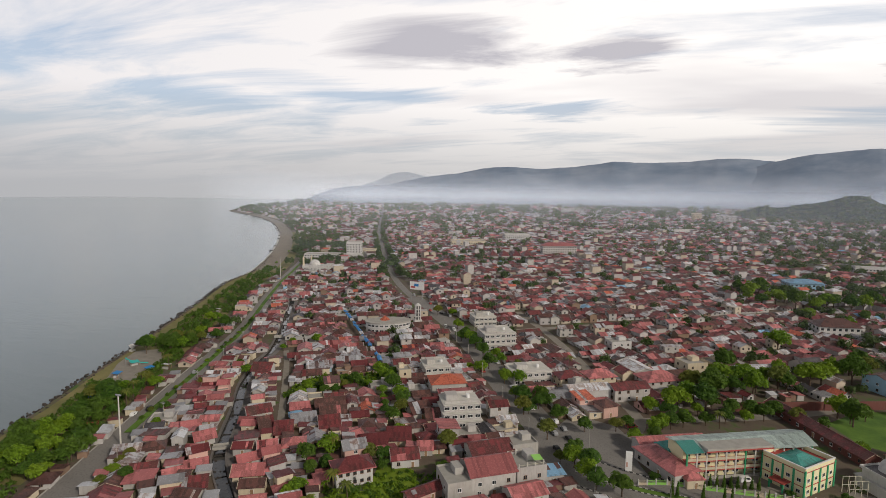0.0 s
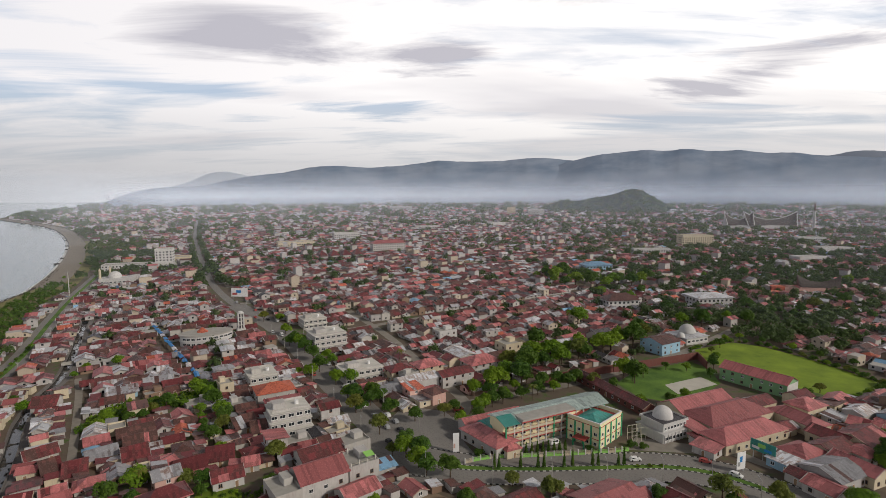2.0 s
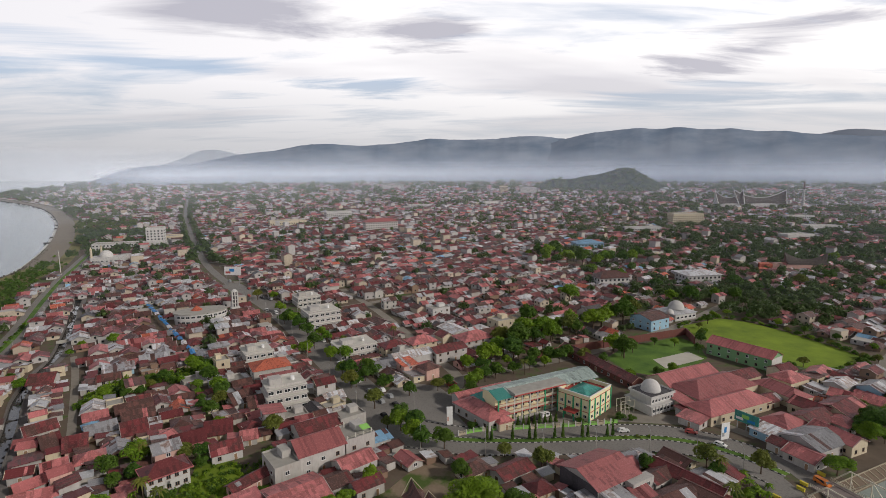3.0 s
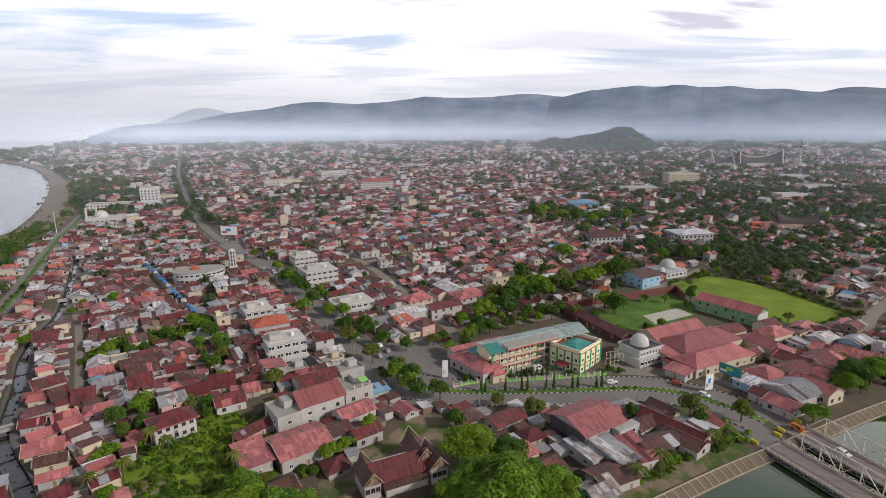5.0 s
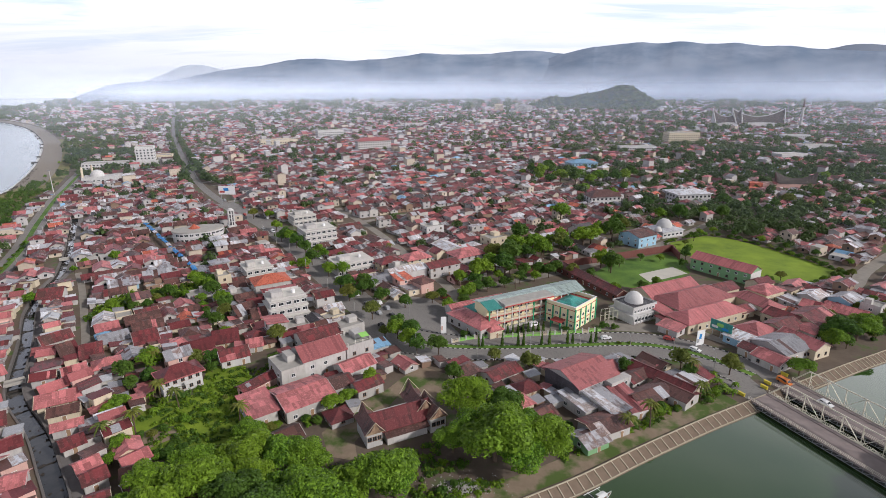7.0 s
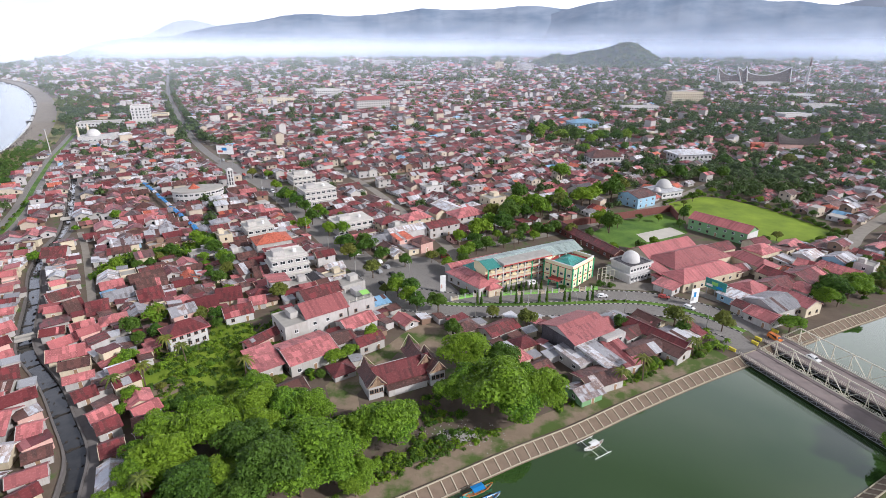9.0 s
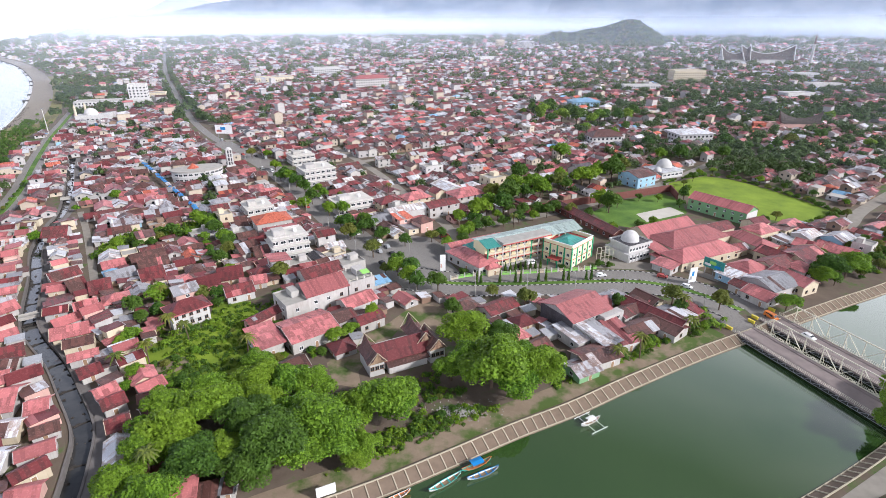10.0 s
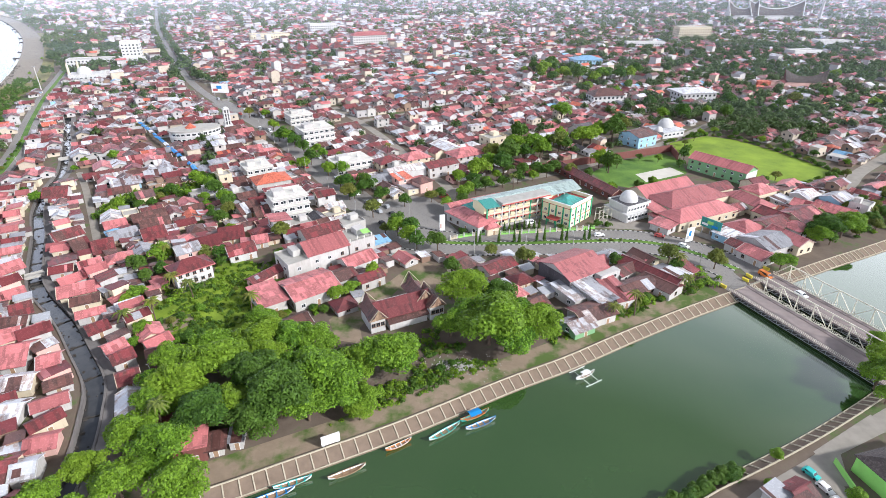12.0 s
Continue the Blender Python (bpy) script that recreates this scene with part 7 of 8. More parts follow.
part("shaft", g, "wall_clean", ob)
g = Geo()
g.box(0, 0, 44, 9, 9, 3)
part("gallery", g, "wall_grey", ob)
g = Geo()
g.tube((0, 0, 47), (0, 0, 58), 3.0, 2.0, 10)
g.tube((0, 0, 58), (0, 0, 74), 2.0, 0.2, 8)
part("spire", g, "roof_brown", ob)
ob = thing("meeting_hall", "long hall with dark saddle roof, horned gables and orange walls", "hall", 326, 497, 0, -8)
take(326, 497, 50, 14, -8, 1)
g = Geo()
g.box(0, 0, 0, 44, 11, 6)
part("wall", g, "wall_pink", ob)
g = Geo()
horn_roof(g, 34, 6.5, 6, 4.5, 6.5, 14)
p = part("horned_roof", g, ("roof_umber", "roof_brown"), ob)
p.matrix_basis = pose(8, 0, 0)
g = Geo()
g.box(-26, 0, 0, 14, 10, 6)
part("wing", g, "roof_orange", ob)


# ---- trees placed one by one ----
rng = random.Random(11)


def grove(spots, big=False, r0=3.0, r1=4.5, hold=0.55):
    for i, (x, y) in enumerate(spots):
        r = rng.uniform(r0, r1)
        tree(x, y, r, r * rng.uniform(1.35, 1.75), big, rng.randrange(12), rng)
        take(x, y, r * 2 * hold, r * 2 * hold, 0, 0)


# broad trees by the river
for i, (x, y, r, k) in enumerate(((-42, 82, 6.0, 1), (-31, 87, 6.5, 0), (-24, 91, 6.5, 2), (-19, 87, 3.6, 0), (-47, 88, 6.0, 0), (-11, 103, 5.0, 2), (-38, 88, 9.5, 1), (-28, 97, 9.0, 0), (-13, 105.5, 8.5, 0), (14, 116, 11.5, 0), (27, 117, 8.0, 0), (20, 111.5, 8.0, 0), (9, 121, 7.0, 2), (22, 122, 7.0, 0), (3, 119.5, 6.0, 0), (7, 136, 8.5, 0), (18, 134, 6.5, 1),
                                  (-62, 92, 8.0, 2), (-57, 103, 8.5, 0), (-50, 112, 7.5, 2), (-54, 84, 7.5, 1), (-59, 73, 7.0, 0), (-68, 79, 6.0, 2), (-73, 70, 5.0, 3),
                                  (-51, 64, 6.5, 0), (-40, 113, 6.5, 2), (-33, 111, 6.0, 2), (-51, 122, 5.5, 0), (-46, 97, 8.0, 1), (-18, 90, 4.5, 2), (-64, 66, 6.0, 2),
                                  (-78, 63, 5.0, 3), (-68, 103, 6.5, 0),   (-62, 111, 6.0, 0), (-66, 88, 6.0, 0), (-70, 96, 5.0, 2),
                                  (-46, 103, 6.5, 0), (-36, 100, 6.0, 2), (-21, 101, 6.0, 2), (111, 97.5, 6.0, 0), (117, 103, 6.0, 2), (121, 110, 4.5, 0), (109, 91.5, 3.5, 2), (152, 183, 7.5, 1), (160, 184, 7.5, 0), (166, 190, 6.0, 2), (146, 178, 5.0, 0), (121, 158, 4.6, 2))):
    tree(x, y, r, r * (1.35 if r > 7 else 1.5), True, k, rng)
    take(x, y, r * 1.2, r * 1.2, 0, 0)
grove([(-27, 222), (-16, 217), (-40, 226), (-34, 237), (11, 224), (3, 214), (23, 243), (-1, 174), (19, 169), (30, 161), (4, 156), (-28, 176), (-22, 188), (-29, 143), (-33, 139),
       (-23, 152), (63, 161), (83, 163), (83, 156), (98, 159), (181, 194), (10, 218), (17, 232), (-4, 222)])
grove([(14, 231), (22, 236), (31, 241), (39, 246), (47, 250), (55, 255), (9, 246), (17, 245), (0, 226), (29, 251), (42, 254), (50, 257), (76, 253), (89, 265), (82, 235), (-17, 187), (-12, 180), (60, 262), (68, 258), (96, 270), (36, 262)], r0=3.4, r1=4.8, hold=0.4)
grove([(-111, 237), (-98, 220), (-91, 207), (-122, 248), (-113, 246), (-106, 229), (-94, 213), (-117, 240), (-101, 164), (-106, 157), (-63, 185), (-80, 167)], r0=3.6, r1=5.2, hold=0.4)
grove([(99, 581), (108, 522), (132, 517), (157, 527), (172, 520), (194, 541), (120, 530), (145, 512), (165, 538), (183, 528), (87, 375), (105, 555), (115, 570)], r0=7.0, r1=10.0)
grove([(-195, 119), (-180, 116), (-186, 122), (-183, 129), (-188, 136), (-209, 130), (-207, 136), (-204, 142), (-205, 150), (-207, 159), (-225, 169), (-218, 171), (-218, 179),
       (-216, 184), (-218, 191), (-217, 158), (-212, 168), (-211, 176), (-262, 230), (-263, 242), (-265, 255), (-264, 263), (-262, 271), (-278, 298), (-244, 266), (-258, 289), (-251, 237),
       (-249, 250), (-255, 244), (-257, 258), (-252, 262), (-199, 128), (-203, 122), (-192, 128)], r0=3.8, r1=5.8, hold=0.3)
for x, y in ((-163, 127), (-166, 133), (-168, 138), (-161, 121)):
    tree(x + 2, y, 2.6, 3.6, False, 3, rng)
for k in range(SPLIT + 3, SPLIT + 46, 2):          # shrubs on the shore road's middle strip
    p = sea_road_s[k]
    r = rng.uniform(0.8, 1.9)
    grow(p[0] + rng.uniform(-0.5, 0.4), p[1], r, r * 1.4, MEDIUM[rng.randrange(6)], "green bush on the shore road's middle strip", "bush", "bush", "bushes", rng.uniform(0, 360), 0)
grove([(-71, 277), (-72, 298), (-57, 267), (-49, 241), (-42, 225), (-37, 233), (-18, 191), (-12, 185), (-9, 175), (-55, 277), (-83, 316), (-100, 329), (-88, 310), (-58, 258),
       (-66, 286), (-95, 322), (-112, 350), (-139, 384), (-127, 384), (-45, 236), (-73, 268), (-51, 258), (-79, 295), (-101, 323), (-37, 240), (-29, 205)], r0=3.8, r1=5.4, hold=0.4)
grove([(29, 280), (39, 285), (48, 285), (59, 291), (73, 296), (86, 308), (101, 328), (118, 335), (33, 258), (20, 249), (49, 315), (58, 306), (75, 320), (89, 262), (86, 270),
       (54, 298), (66, 306), (93, 316), (108, 322), (44, 296), (38, 272), (26, 265), (57, 287), (70, 299), (120, 349), (112, 338)], r0=5.6, r1=8.2)
grove([(130, 544), (102, 544), (90, 580), (132, 483), (150, 457), (168, 483), (163, 412), (158, 374), (240, 579), (269, 579), (311, 579), (242, 411), (264, 411), (215, 392),
       (194, 383), (290, 433), (338, 411), (303, 391), (395, 543), (423, 543), (172, 372), (228, 420), (205, 376), (280, 420), (250, 396), (318, 440)], r0=4.5, r1=7.0)
grove([(-105, 216), (-97, 203), (-119, 230), (-91, 197), (-127, 230), (-129, 223), (-183, 284), (-186, 223), (-197, 231), (-112, 246), (-97, 139), (-100, 150), (-96, 154),
       (-99, 136), (-79, 162), (-86, 120), (-86, 115), (-59, 168), (-86, 166), (-83, 186), (-129, 216), (-138, 220), (-143, 213), (-142, 207), (-193, 264), (-197, 279),
       (-101, 210), (-108, 222), (-134, 214)], r0=2.4, r1=4.0)
grove([(190, 246), (200, 249), (210, 254), (181, 340), (190, 330), (199, 316), (206, 302), (214, 288), (222, 272), (160, 322), (150, 312), (170, 336), (147, 300), (171, 250),
       (96, 236), (104, 240), (112, 282), (122, 280), (84, 236), (130, 270), (138, 284), (142, 292), (162, 246)], r0=2.2, r1=3.8)
grove([(-185, 115), (-187, 121), (-182, 127), (-184, 136), (-203, 128), (-202, 137), (-200, 144), (-201, 154), (-203, 161), (-214, 182), (-212, 191), (-250, 244), (-266, 248),
       (-271, 240), (-270, 276), (-275, 290), (-270, 260), (-216, 166), (-220, 180), (-312, 357), (-305, 362), (-280, 306), (-196, 108), (-192, 100), (-205, 118), (-212, 150),
       (-258, 250), (-262, 264)], r0=3.0, r1=4.6, hold=0.4)
grove([(-161, 127), (-154, 126), (-196, 202), (-186, 172), (-178, 160), (-384, 487), (-425, 570), (-485, 680), (-330, 400), (-350, 440), (-290, 330)], r0=2.0, r1=3.2, hold=0.3)
grove([(-88, 62), (-92, 72), (-84, 56), (-76, 58), (-96, 64), (-70, 60)], r0=3.0, r1=4.5)
thicket = []
for i in range(900):                               # thicket between sea wall and road
    y = rng.uniform(96, 540)
    x = lerp_x(COAST, y) + rng.uniform(11, 40)
    if inside([(-222, 188), (-232, 205), (-246, 226), (-262, 240), (-278, 236), (-262, 206), (-244, 186)], x, y) or near_line(SEA_ROAD, x, y) < 8.2:
        continue
    if y > 260 and rng.random() < 0.45:
        continue
    thicket.append((x, y, rng.uniform(1.4, 3.4), -0.4))
# shrubs on the overgrown slope, and along the water
for i in range(190):
    x, y = rng.uniform(-86, -36), rng.uniform(90, 150)
    if near_line(CANAL, x, y) < 13 or not clear_at(x, y, 0.3) or (x < -56 and y > 120 and rng.random() < 0.6):
        continue
    r = rng.uniform(1.0, 2.3)
    grow(x, y, r, r * 1.3, MEDIUM[rng.randrange(6)], "leafy green bush in the overgrown meadow", "bush", "bush", "bushes", rng.uniform(0, 360), -r * 0.4)
for i in range(46):
    k = rng.random()
    x, y = (-24 + 66 * k, 96 + 34 * k) if i % 2 else (92 - 50 * k, 148 - 26 * k)
    x, y = x + rng.uniform(-5, 5), y + rng.uniform(-4, 4)
    if near_line(BANK_N, x, y) < 7 or not clear_at(x, y, 0.5):
        continue
    r = rng.uniform(1.0, 2.2)
    grow(x, y, r, r * 1.3, MEDIUM[rng.randrange(6)], "low green bush near the river bank", "bush", "bush", "bushes", rng.uniform(0, 360), -r * 0.4)
edge = smooth_line([(139, 303), (143, 319), (173, 335), (188, 325), (199, 305), (207, 280), (210, 264), (203, 254), (189, 245), (176, 240)], 2.2)
for i, (x, y) in enumerate(edge):                   # hedge and small trees round the sports field
    r = rng.uniform(1.2, 2.8) if y > 262 else rng.uniform(2.0, 3.6)
    if rng.random() < 0.8:
        grow(x + rng.uniform(-1.2, 1.2), y + rng.uniform(-1.2, 1.2), r, r * 1.3, MEDIUM[rng.randrange(6)], "leafy green bush at the edge of the sports field", "bush", "bush", "bushes", rng.uniform(0, 360), -r * 0.4)
verge = offset_line(smooth_line(BANK_N[8:11], 2.0), -9.0)
for x, y in verge:                                  # bushes between the riverside houses and the bank
    for k in range(2):
        px, py = x + rng.uniform(-2.5, 2.5), y + rng.uniform(-2.5, 2.5)
        r = rng.uniform(0.9, 2.4)
        if clear_at(px, py, 0.2):
            grow(px, py, r, r * 1.35, MEDIUM[rng.randrange(6)], "low green bush near the river bank", "bush", "bush", "bushes", rng.uniform(0, 360), -r * 0.4)
for i in range(240):                               # trees and bushes between the halls and the east bank
    x = rng.uniform(134, 232)
    y = 161 + (x - 134) * 0.475 + 6.5 + 24 * rng.random() ** 1.4
    if not clear_at(x, y, 0.8) or near_line(river_road_s, x, y) < 9:
        continue
    if i % 3:
        r = rng.uniform(1.0, 2.3)
        grow(x, y, r, r * 1.3, MEDIUM[rng.randrange(6)], "leafy green bush on rough ground by the river", "bush", "bush", "bushes", rng.uniform(0, 360), -r * 0.4)
    else:
        tree(x, y, rng.uniform(2.2, 3.6), None, False, i, rng)
for i in range(30):
    x, y = 44 + i * 0.66 + rng.uniform(-0.6, 0.6), 63.4 + i * 0.30 + rng.uniform(-0.9, 0.9)
    r = rng.uniform(1.3, 2.3)
    grow(x, y, r, r * 1.3, MEDIUM[rng.choice((0, 2, 4))], "dense green bush overhanging the south bank", "bush", "bush", "bushes", rng.uniform(0, 360), -r * 0.8)
for x, y, r in ((73, 75, 1.8), (82.6, 64, 2.4), (67.5, 68, 1.3)):
    tree(x, y, r, r * 1.5, False, 1, rng)
for i, (x, y, h) in enumerate(((-64, 84, 9), (-86, 127, 8), (-92, 122, 7), (-80, 140, 7), (60, 130, 8), (84, 156, 7), (81, 144, 6), (-88, 145, 7), (-209, 176, 9),
                               (-215, 186, 9), (-228, 214, 8), (-206, 170, 8), (52, 127, 6), (-58, 131, 8), (-100, 164, 7), (-30, 290, 8), (36, 240, 7))):
    palm(x, y, h, i, rng)
for i in range(22):
    x, y = rng.uniform(-102, -84), rng.uniform(128, 150)
    if clear_at(x, y, 1.0) and near_line(CANAL, x, y) > 14:
        banana(x, y, rng.uniform(2.4, 3.6), i, rng)
for i in range(14):
    x, y = rng.uniform(86, 98), rng.uniform(146, 166)
    if clear_at(x, y, 0.8) and near_line(river_road_s, x, y) > 11:
        banana(x, y, rng.uniform(2.2, 3.2), i, rng)
for i in range(30):
    k = rng.uniform(0.6, 0.98)
    j = int(k * (len(river_road_s) - 1))
    p = river_road_s[j]
    grow(p[0] + rng.uniform(-0.6, 0.6), p[1] + rng.uniform(-0.6, 0.6), 0.6, 0.9, MEDIUM[rng.choice((1, 3))], "small flowering shrub on the road's middle strip", "shrub", "shrub", "median shrubs", 0, 0.1)

# rank undergrowth in the meadow and under the bank trees
thick = [(-96, 150), (-80, 112), (-70, 90), (-40, 76), (28, 106), (32, 116), (10, 128), (-28, 114), (-44, 124), (-62, 146), (-66, 164), (-92, 164)]
weeds = []
while len(weeds) < 1500:
    x, y = rng.uniform(-96, 32), rng.uniform(76, 164)
    if -92 < x < -56 and y > 116 and rng.random() < 0.75:
        continue
    if inside(thick, x, y) and near_line(CANAL, x, y) > 11 and near_line(BANK_N, x, y) > 8.5 and math.hypot(x - 5.5, (y - 106.3) * 1.5) > 9:
        r = rng.uniform(0.6, 1.5)
        weeds.append((x, y, r, -r * 0.55))
while len(weeds) < 2500:                            # grass and creepers along the bank and in the meadow
    if len(weeds) % 2:
        k = rng.random()
        x, y = -26 + 116 * k, 86 + 62 * k + rng.uniform(-6, 8)
        if not 6.2 < near_line(BANK_N, x, y) < 13:
            continue
    else:
        x, y = rng.uniform(-92, -44), rng.uniform(112, 168)
        if not inside([(-88, 140), (-80, 152), (-66, 164), (-58, 176), (-46, 168), (-58, 146), (-44, 126), (-60, 112), (-80, 120)], x, y) or rng.random() < 0.5:
            continue
    r = rng.uniform(0.5, 1.3)
    weeds.append((x, y, r, -r * 0.6))
strip = [(-151, 205), (-151, 220), (-148, 234), (-130, 244), (-114, 249), (-108, 238), (-122, 230), (-138, 218), (-145, 204)]
while len(weeds) < 2800:                            # green strip behind the back walls of a row of houses
    x, y = rng.uniform(-152, -106), rng.uniform(204, 250)
    if inside(strip, x, y):
        r = rng.uniform(0.9, 2.4)
        weeds.append((x, y, r, -r * 0.4))
UNDERGROWTH = weeds

# ---- houses of the town ----
NOBUILD = [
    [(-80, 50), (-30, 72), (30, 104), (40, 112), (33, 134), (26, 132), (16, 152), (-4, 166), (-30, 116), (-46, 126), (-62, 118), (-74, 136), (-68, 160), (-94, 160), (-92, 140), (-78, 116), (-70, 98), (-68, 84)],
    [(-62, 122), (-48, 128), (-34, 130), (-62, 182), (-78, 168), (-92, 160)],
    [(-153, 204), (-153, 222), (-149, 236), (-130, 246), (-112, 252), (-104, 236), (-120, 228), (-138, 216), (-144, 202)],
    [(-92, 118), (-54, 110), (-54, 146), (-62, 158), (-72, 166), (-84, 166), (-92, 140)],
    [(-12, 192), (8, 178), (66, 188), (112, 176), (146, 205), (160, 235), (228, 268), (182, 350), (140, 318), (60, 280), (35, 264), (0, 238), (-30, 222)],
    [(-30, 118), (6, 130), (2, 165), (-20, 160)],
    [(28, 110), (54, 118), (54, 133), (30, 134)],
    [(-38, 114), (-24, 114), (-23, 131), (-38, 131)],
]
ROADS = [(SEA_ROAD, 6.0), (MAIN_ROAD, 9.5), (RIVER_ROAD, 12.5), (LANE_A, 5), (LANE_B, 5.5), (LANE_D, 5.5), (LANE_E, 6), (LANE_F, 5), (LANE_C, 3.5)]
ROADS = [(l, d, min(p[0] for p in l) - 20, max(p[0] for p in l) + 20, min(p[1] for p in l) - 20, max(p[1] for p in l) + 20) for l, d in ROADS]


def buildable(x, y, r):
    if x < lerp_x(COAST, y) + 42 + r:
        return False
    for line, d, x0, x1, y0, y1 in ROADS:
        if x0 < x < x1 and y0 < y < y1 and near_line(line, x, y) < d + r * 0.55:
            return False
    if y < 420 and x < -60 and near_line(CANAL, x, y) < CANAL_HALF + 3.7 + r * 0.42 - (3.2 if near_line(CANAL, x + 1, y) < near_line(CANAL, x, y) else 0):
        return False
    if x > -90 and y < 460 and near_line(BANK_N, x, y) < 12 + r:
        return False
    if x > -70 and y < lerp_x([(b, a) for a, b in BANK_N], x):
        return False
    if y < 360:
        for poly in NOBUILD:
            if inside(poly, x, y):
                return False
    return True


def green_share(x, y):
    """How likely a plot is a clump of trees instead of a house."""
    n = noise.fractal(Vector((x * 0.0075, y * 0.0075, 3.0)), 1.0, 2.0, 3)
    east = max(0.0, min(1.0, (x - 60 - 0.12 * y) / 140)) * max(0.0, min(1.0, (y - 290) / 60)) * max(0.15, min(1.0, (1500 - y) / 700))
    west = 0.05 if x < 60 and y < 800 else 0.09
    return west + 0.31 * east + max(0.0, min(0.75, (n - 0.12) * 2.2)) * (0.35 + 0.65 * east if y < 1000 else 0.38)


U, V = Vector((-math.sin(radians(GRID)), math.cos(radians(GRID)))), Vector((math.cos(radians(GRID)), math.sin(radians(GRID))))
ROOFS = ["roof_maroon"] * 32 + ["roof_brown"] * 26 + ["roof_pink"] * 17 + ["roof_orange"] * 4 + ["roof_grey"] * 10 + ["roof_white"] * 10 + ["roof_dark"] * 4 + ["roof_blue"] * 1
WALLS = ["wall_white"] * 11 + ["wall_cream"] * 5 + ["wall_grey"] * 3 + ["wall_pink"] * 2 + ["wall_brown"] * 1 + ["wall_blue"]
FAR_ROOFS = ["roof_maroon", "roof_brown", "roof_pink", "roof_orange", "roof_grey", "roof_white", "roof_dark", "roof_blue"]
FAR_WALLS = ["wall_white", "wall_cream", "wall_grey", "wall_brown"]
FAR_MATS = [r + "_far" for r in FAR_ROOFS] + [w + "_far" for w in FAR_WALLS] + ["glass_dark"]
FAR_KIN = {0: (1, 1, 2), 1: (0, 0, 4), 2: (2, 0, 5), 3: (2, 0, 2), 4: (5, 1, 4), 5: (4, 4, 1), 6: (4, 6, 1), 7: (4, 7, 5)}
mid = Geo()
far_clumps = []


def far_house(g, x, y, w, d, h, rz, kind, roof, wall, windows):
    c, s = math.cos(radians(rz)), math.sin(radians(rz))

    def P(a, b, z):
        return (x + a * c - b * s, y + a * s + b * c, z)
    p, q, o = w / 2, d / 2, 0.9
    rise = d * 0.23
    n = len(g.v)
    base = ((-p, -q), (p, -q), (p, q), (-p, q))
    g.v.extend(P(a, b, 0) for a, b in base)
    g.v.extend(P(a, b, h) for a, b in base)
    for i in range(4):
        j = (i + 1) % 4
        g.f.append((n + i, n + j, n + 4 + j, n + 4 + i))
    g.m.extend([8 + wall] * 4)
    if kind == 0:                                  # flat roof with parapet edge
        g.f.append((n + 4, n + 5, n + 6, n + 7))
        g.m.append(8 + 2 if wall != 2 else 4)
    else:
        k = (p + o) if kind == 1 else max(0.3, p - q)
        if kind == 1:
            g.v.extend((P(p, 0, h + rise - 0.1), P(-p, 0, h + rise - 0.1)))
            g.f.extend(((n + 5, n + 6, n + 8), (n + 7, n + 4, n + 9)))
            g.m.extend([8 + wall] * 2)
        low = h - 0.25
        m = len(g.v)
        top = h + rise
        if kind == 1:
            cuts = sorted({0.0, 1.0, *(rng.choice((0.2, 0.35, 0.5, 0.65, 0.8)) for i in range(3 if windows else 1))})
            for side in (-1, 1):
                for c0, c1 in zip(cuts, cuts[1:]):
                    a0, a1 = -p - o + 2 * (p + o) * c0, -p - o + 2 * (p + o) * c1
                    tone = roof if rng.random() < 0.7 else FAR_KIN[roof][rng.randrange(3)]
                    lift = 0.05 if tone != roof else 0.0
                    quad = [P(a0, side * (q + o), low + lift), P(a1, side * (q + o), low + lift), P(a1, 0, top + lift), P(a0, 0, top + lift)]
                    g.face(quad if side < 0 else quad[::-1], tone)
            if windows and rng.random() < 0.45:    # pale gable coping
                e = p + o
                for side in (-1, 1):
                    g.face([P(side * e - 0.3, -q - o, low + 0.12), P(side * e, -q - o, low + 0.12), P(side * e, 0, top + 0.12), P(side * e - 0.3, 0, top + 0.12)], 8)
                    g.face([P(side * e, q + o, low + 0.12), P(side * e - 0.3, q + o, low + 0.12), P(side * e - 0.3, 0, top + 0.12), P(side * e, 0, top + 0.12)], 8)
        else:
            g.v.extend((P(-p - o, -q - o, low), P(p + o, -q - o, low), P(p + o, q + o, low), P(-p - o, q + o, low), P(k, 0, top), P(-k, 0, top)))
            g.f.extend(((m, m + 1, m + 4, m + 5), (m + 2, m + 3, m + 5, m + 4), (m + 1, m + 2, m + 4), (m + 3, m, m + 5)))
            g.m.extend([roof] * 4)
    if windows:
        for lev in range(int(h / 2.9) or 1):
            for side, (length, off) in enumerate(((w, q), (d, p), (w, q), (d, p))):
                if -math.sin(radians(rz - 90 + 90 * side)) < 0.3:
                    continue
                for i in range(max(1, int(length / 3.6))):
                    t0 = (i + 0.5) / max(1, int(length / 3.6)) * length - length / 2
                    z = 1.0 + lev * 2.9
                    pts = []
                    for dt, dz in ((-0.55, 0), (0.55, 0), (0.55, 1.2), (-0.55, 1.2)):
                        t1 = t0 + dt
                        a, b = ((t1, -off - 0.04), (off + 0.04, t1), (-t1, off + 0.04), (-off - 0.04, -t1))[side]
                        pts.append(P(a, b, z + dz))
                    g.face(pts, 12)


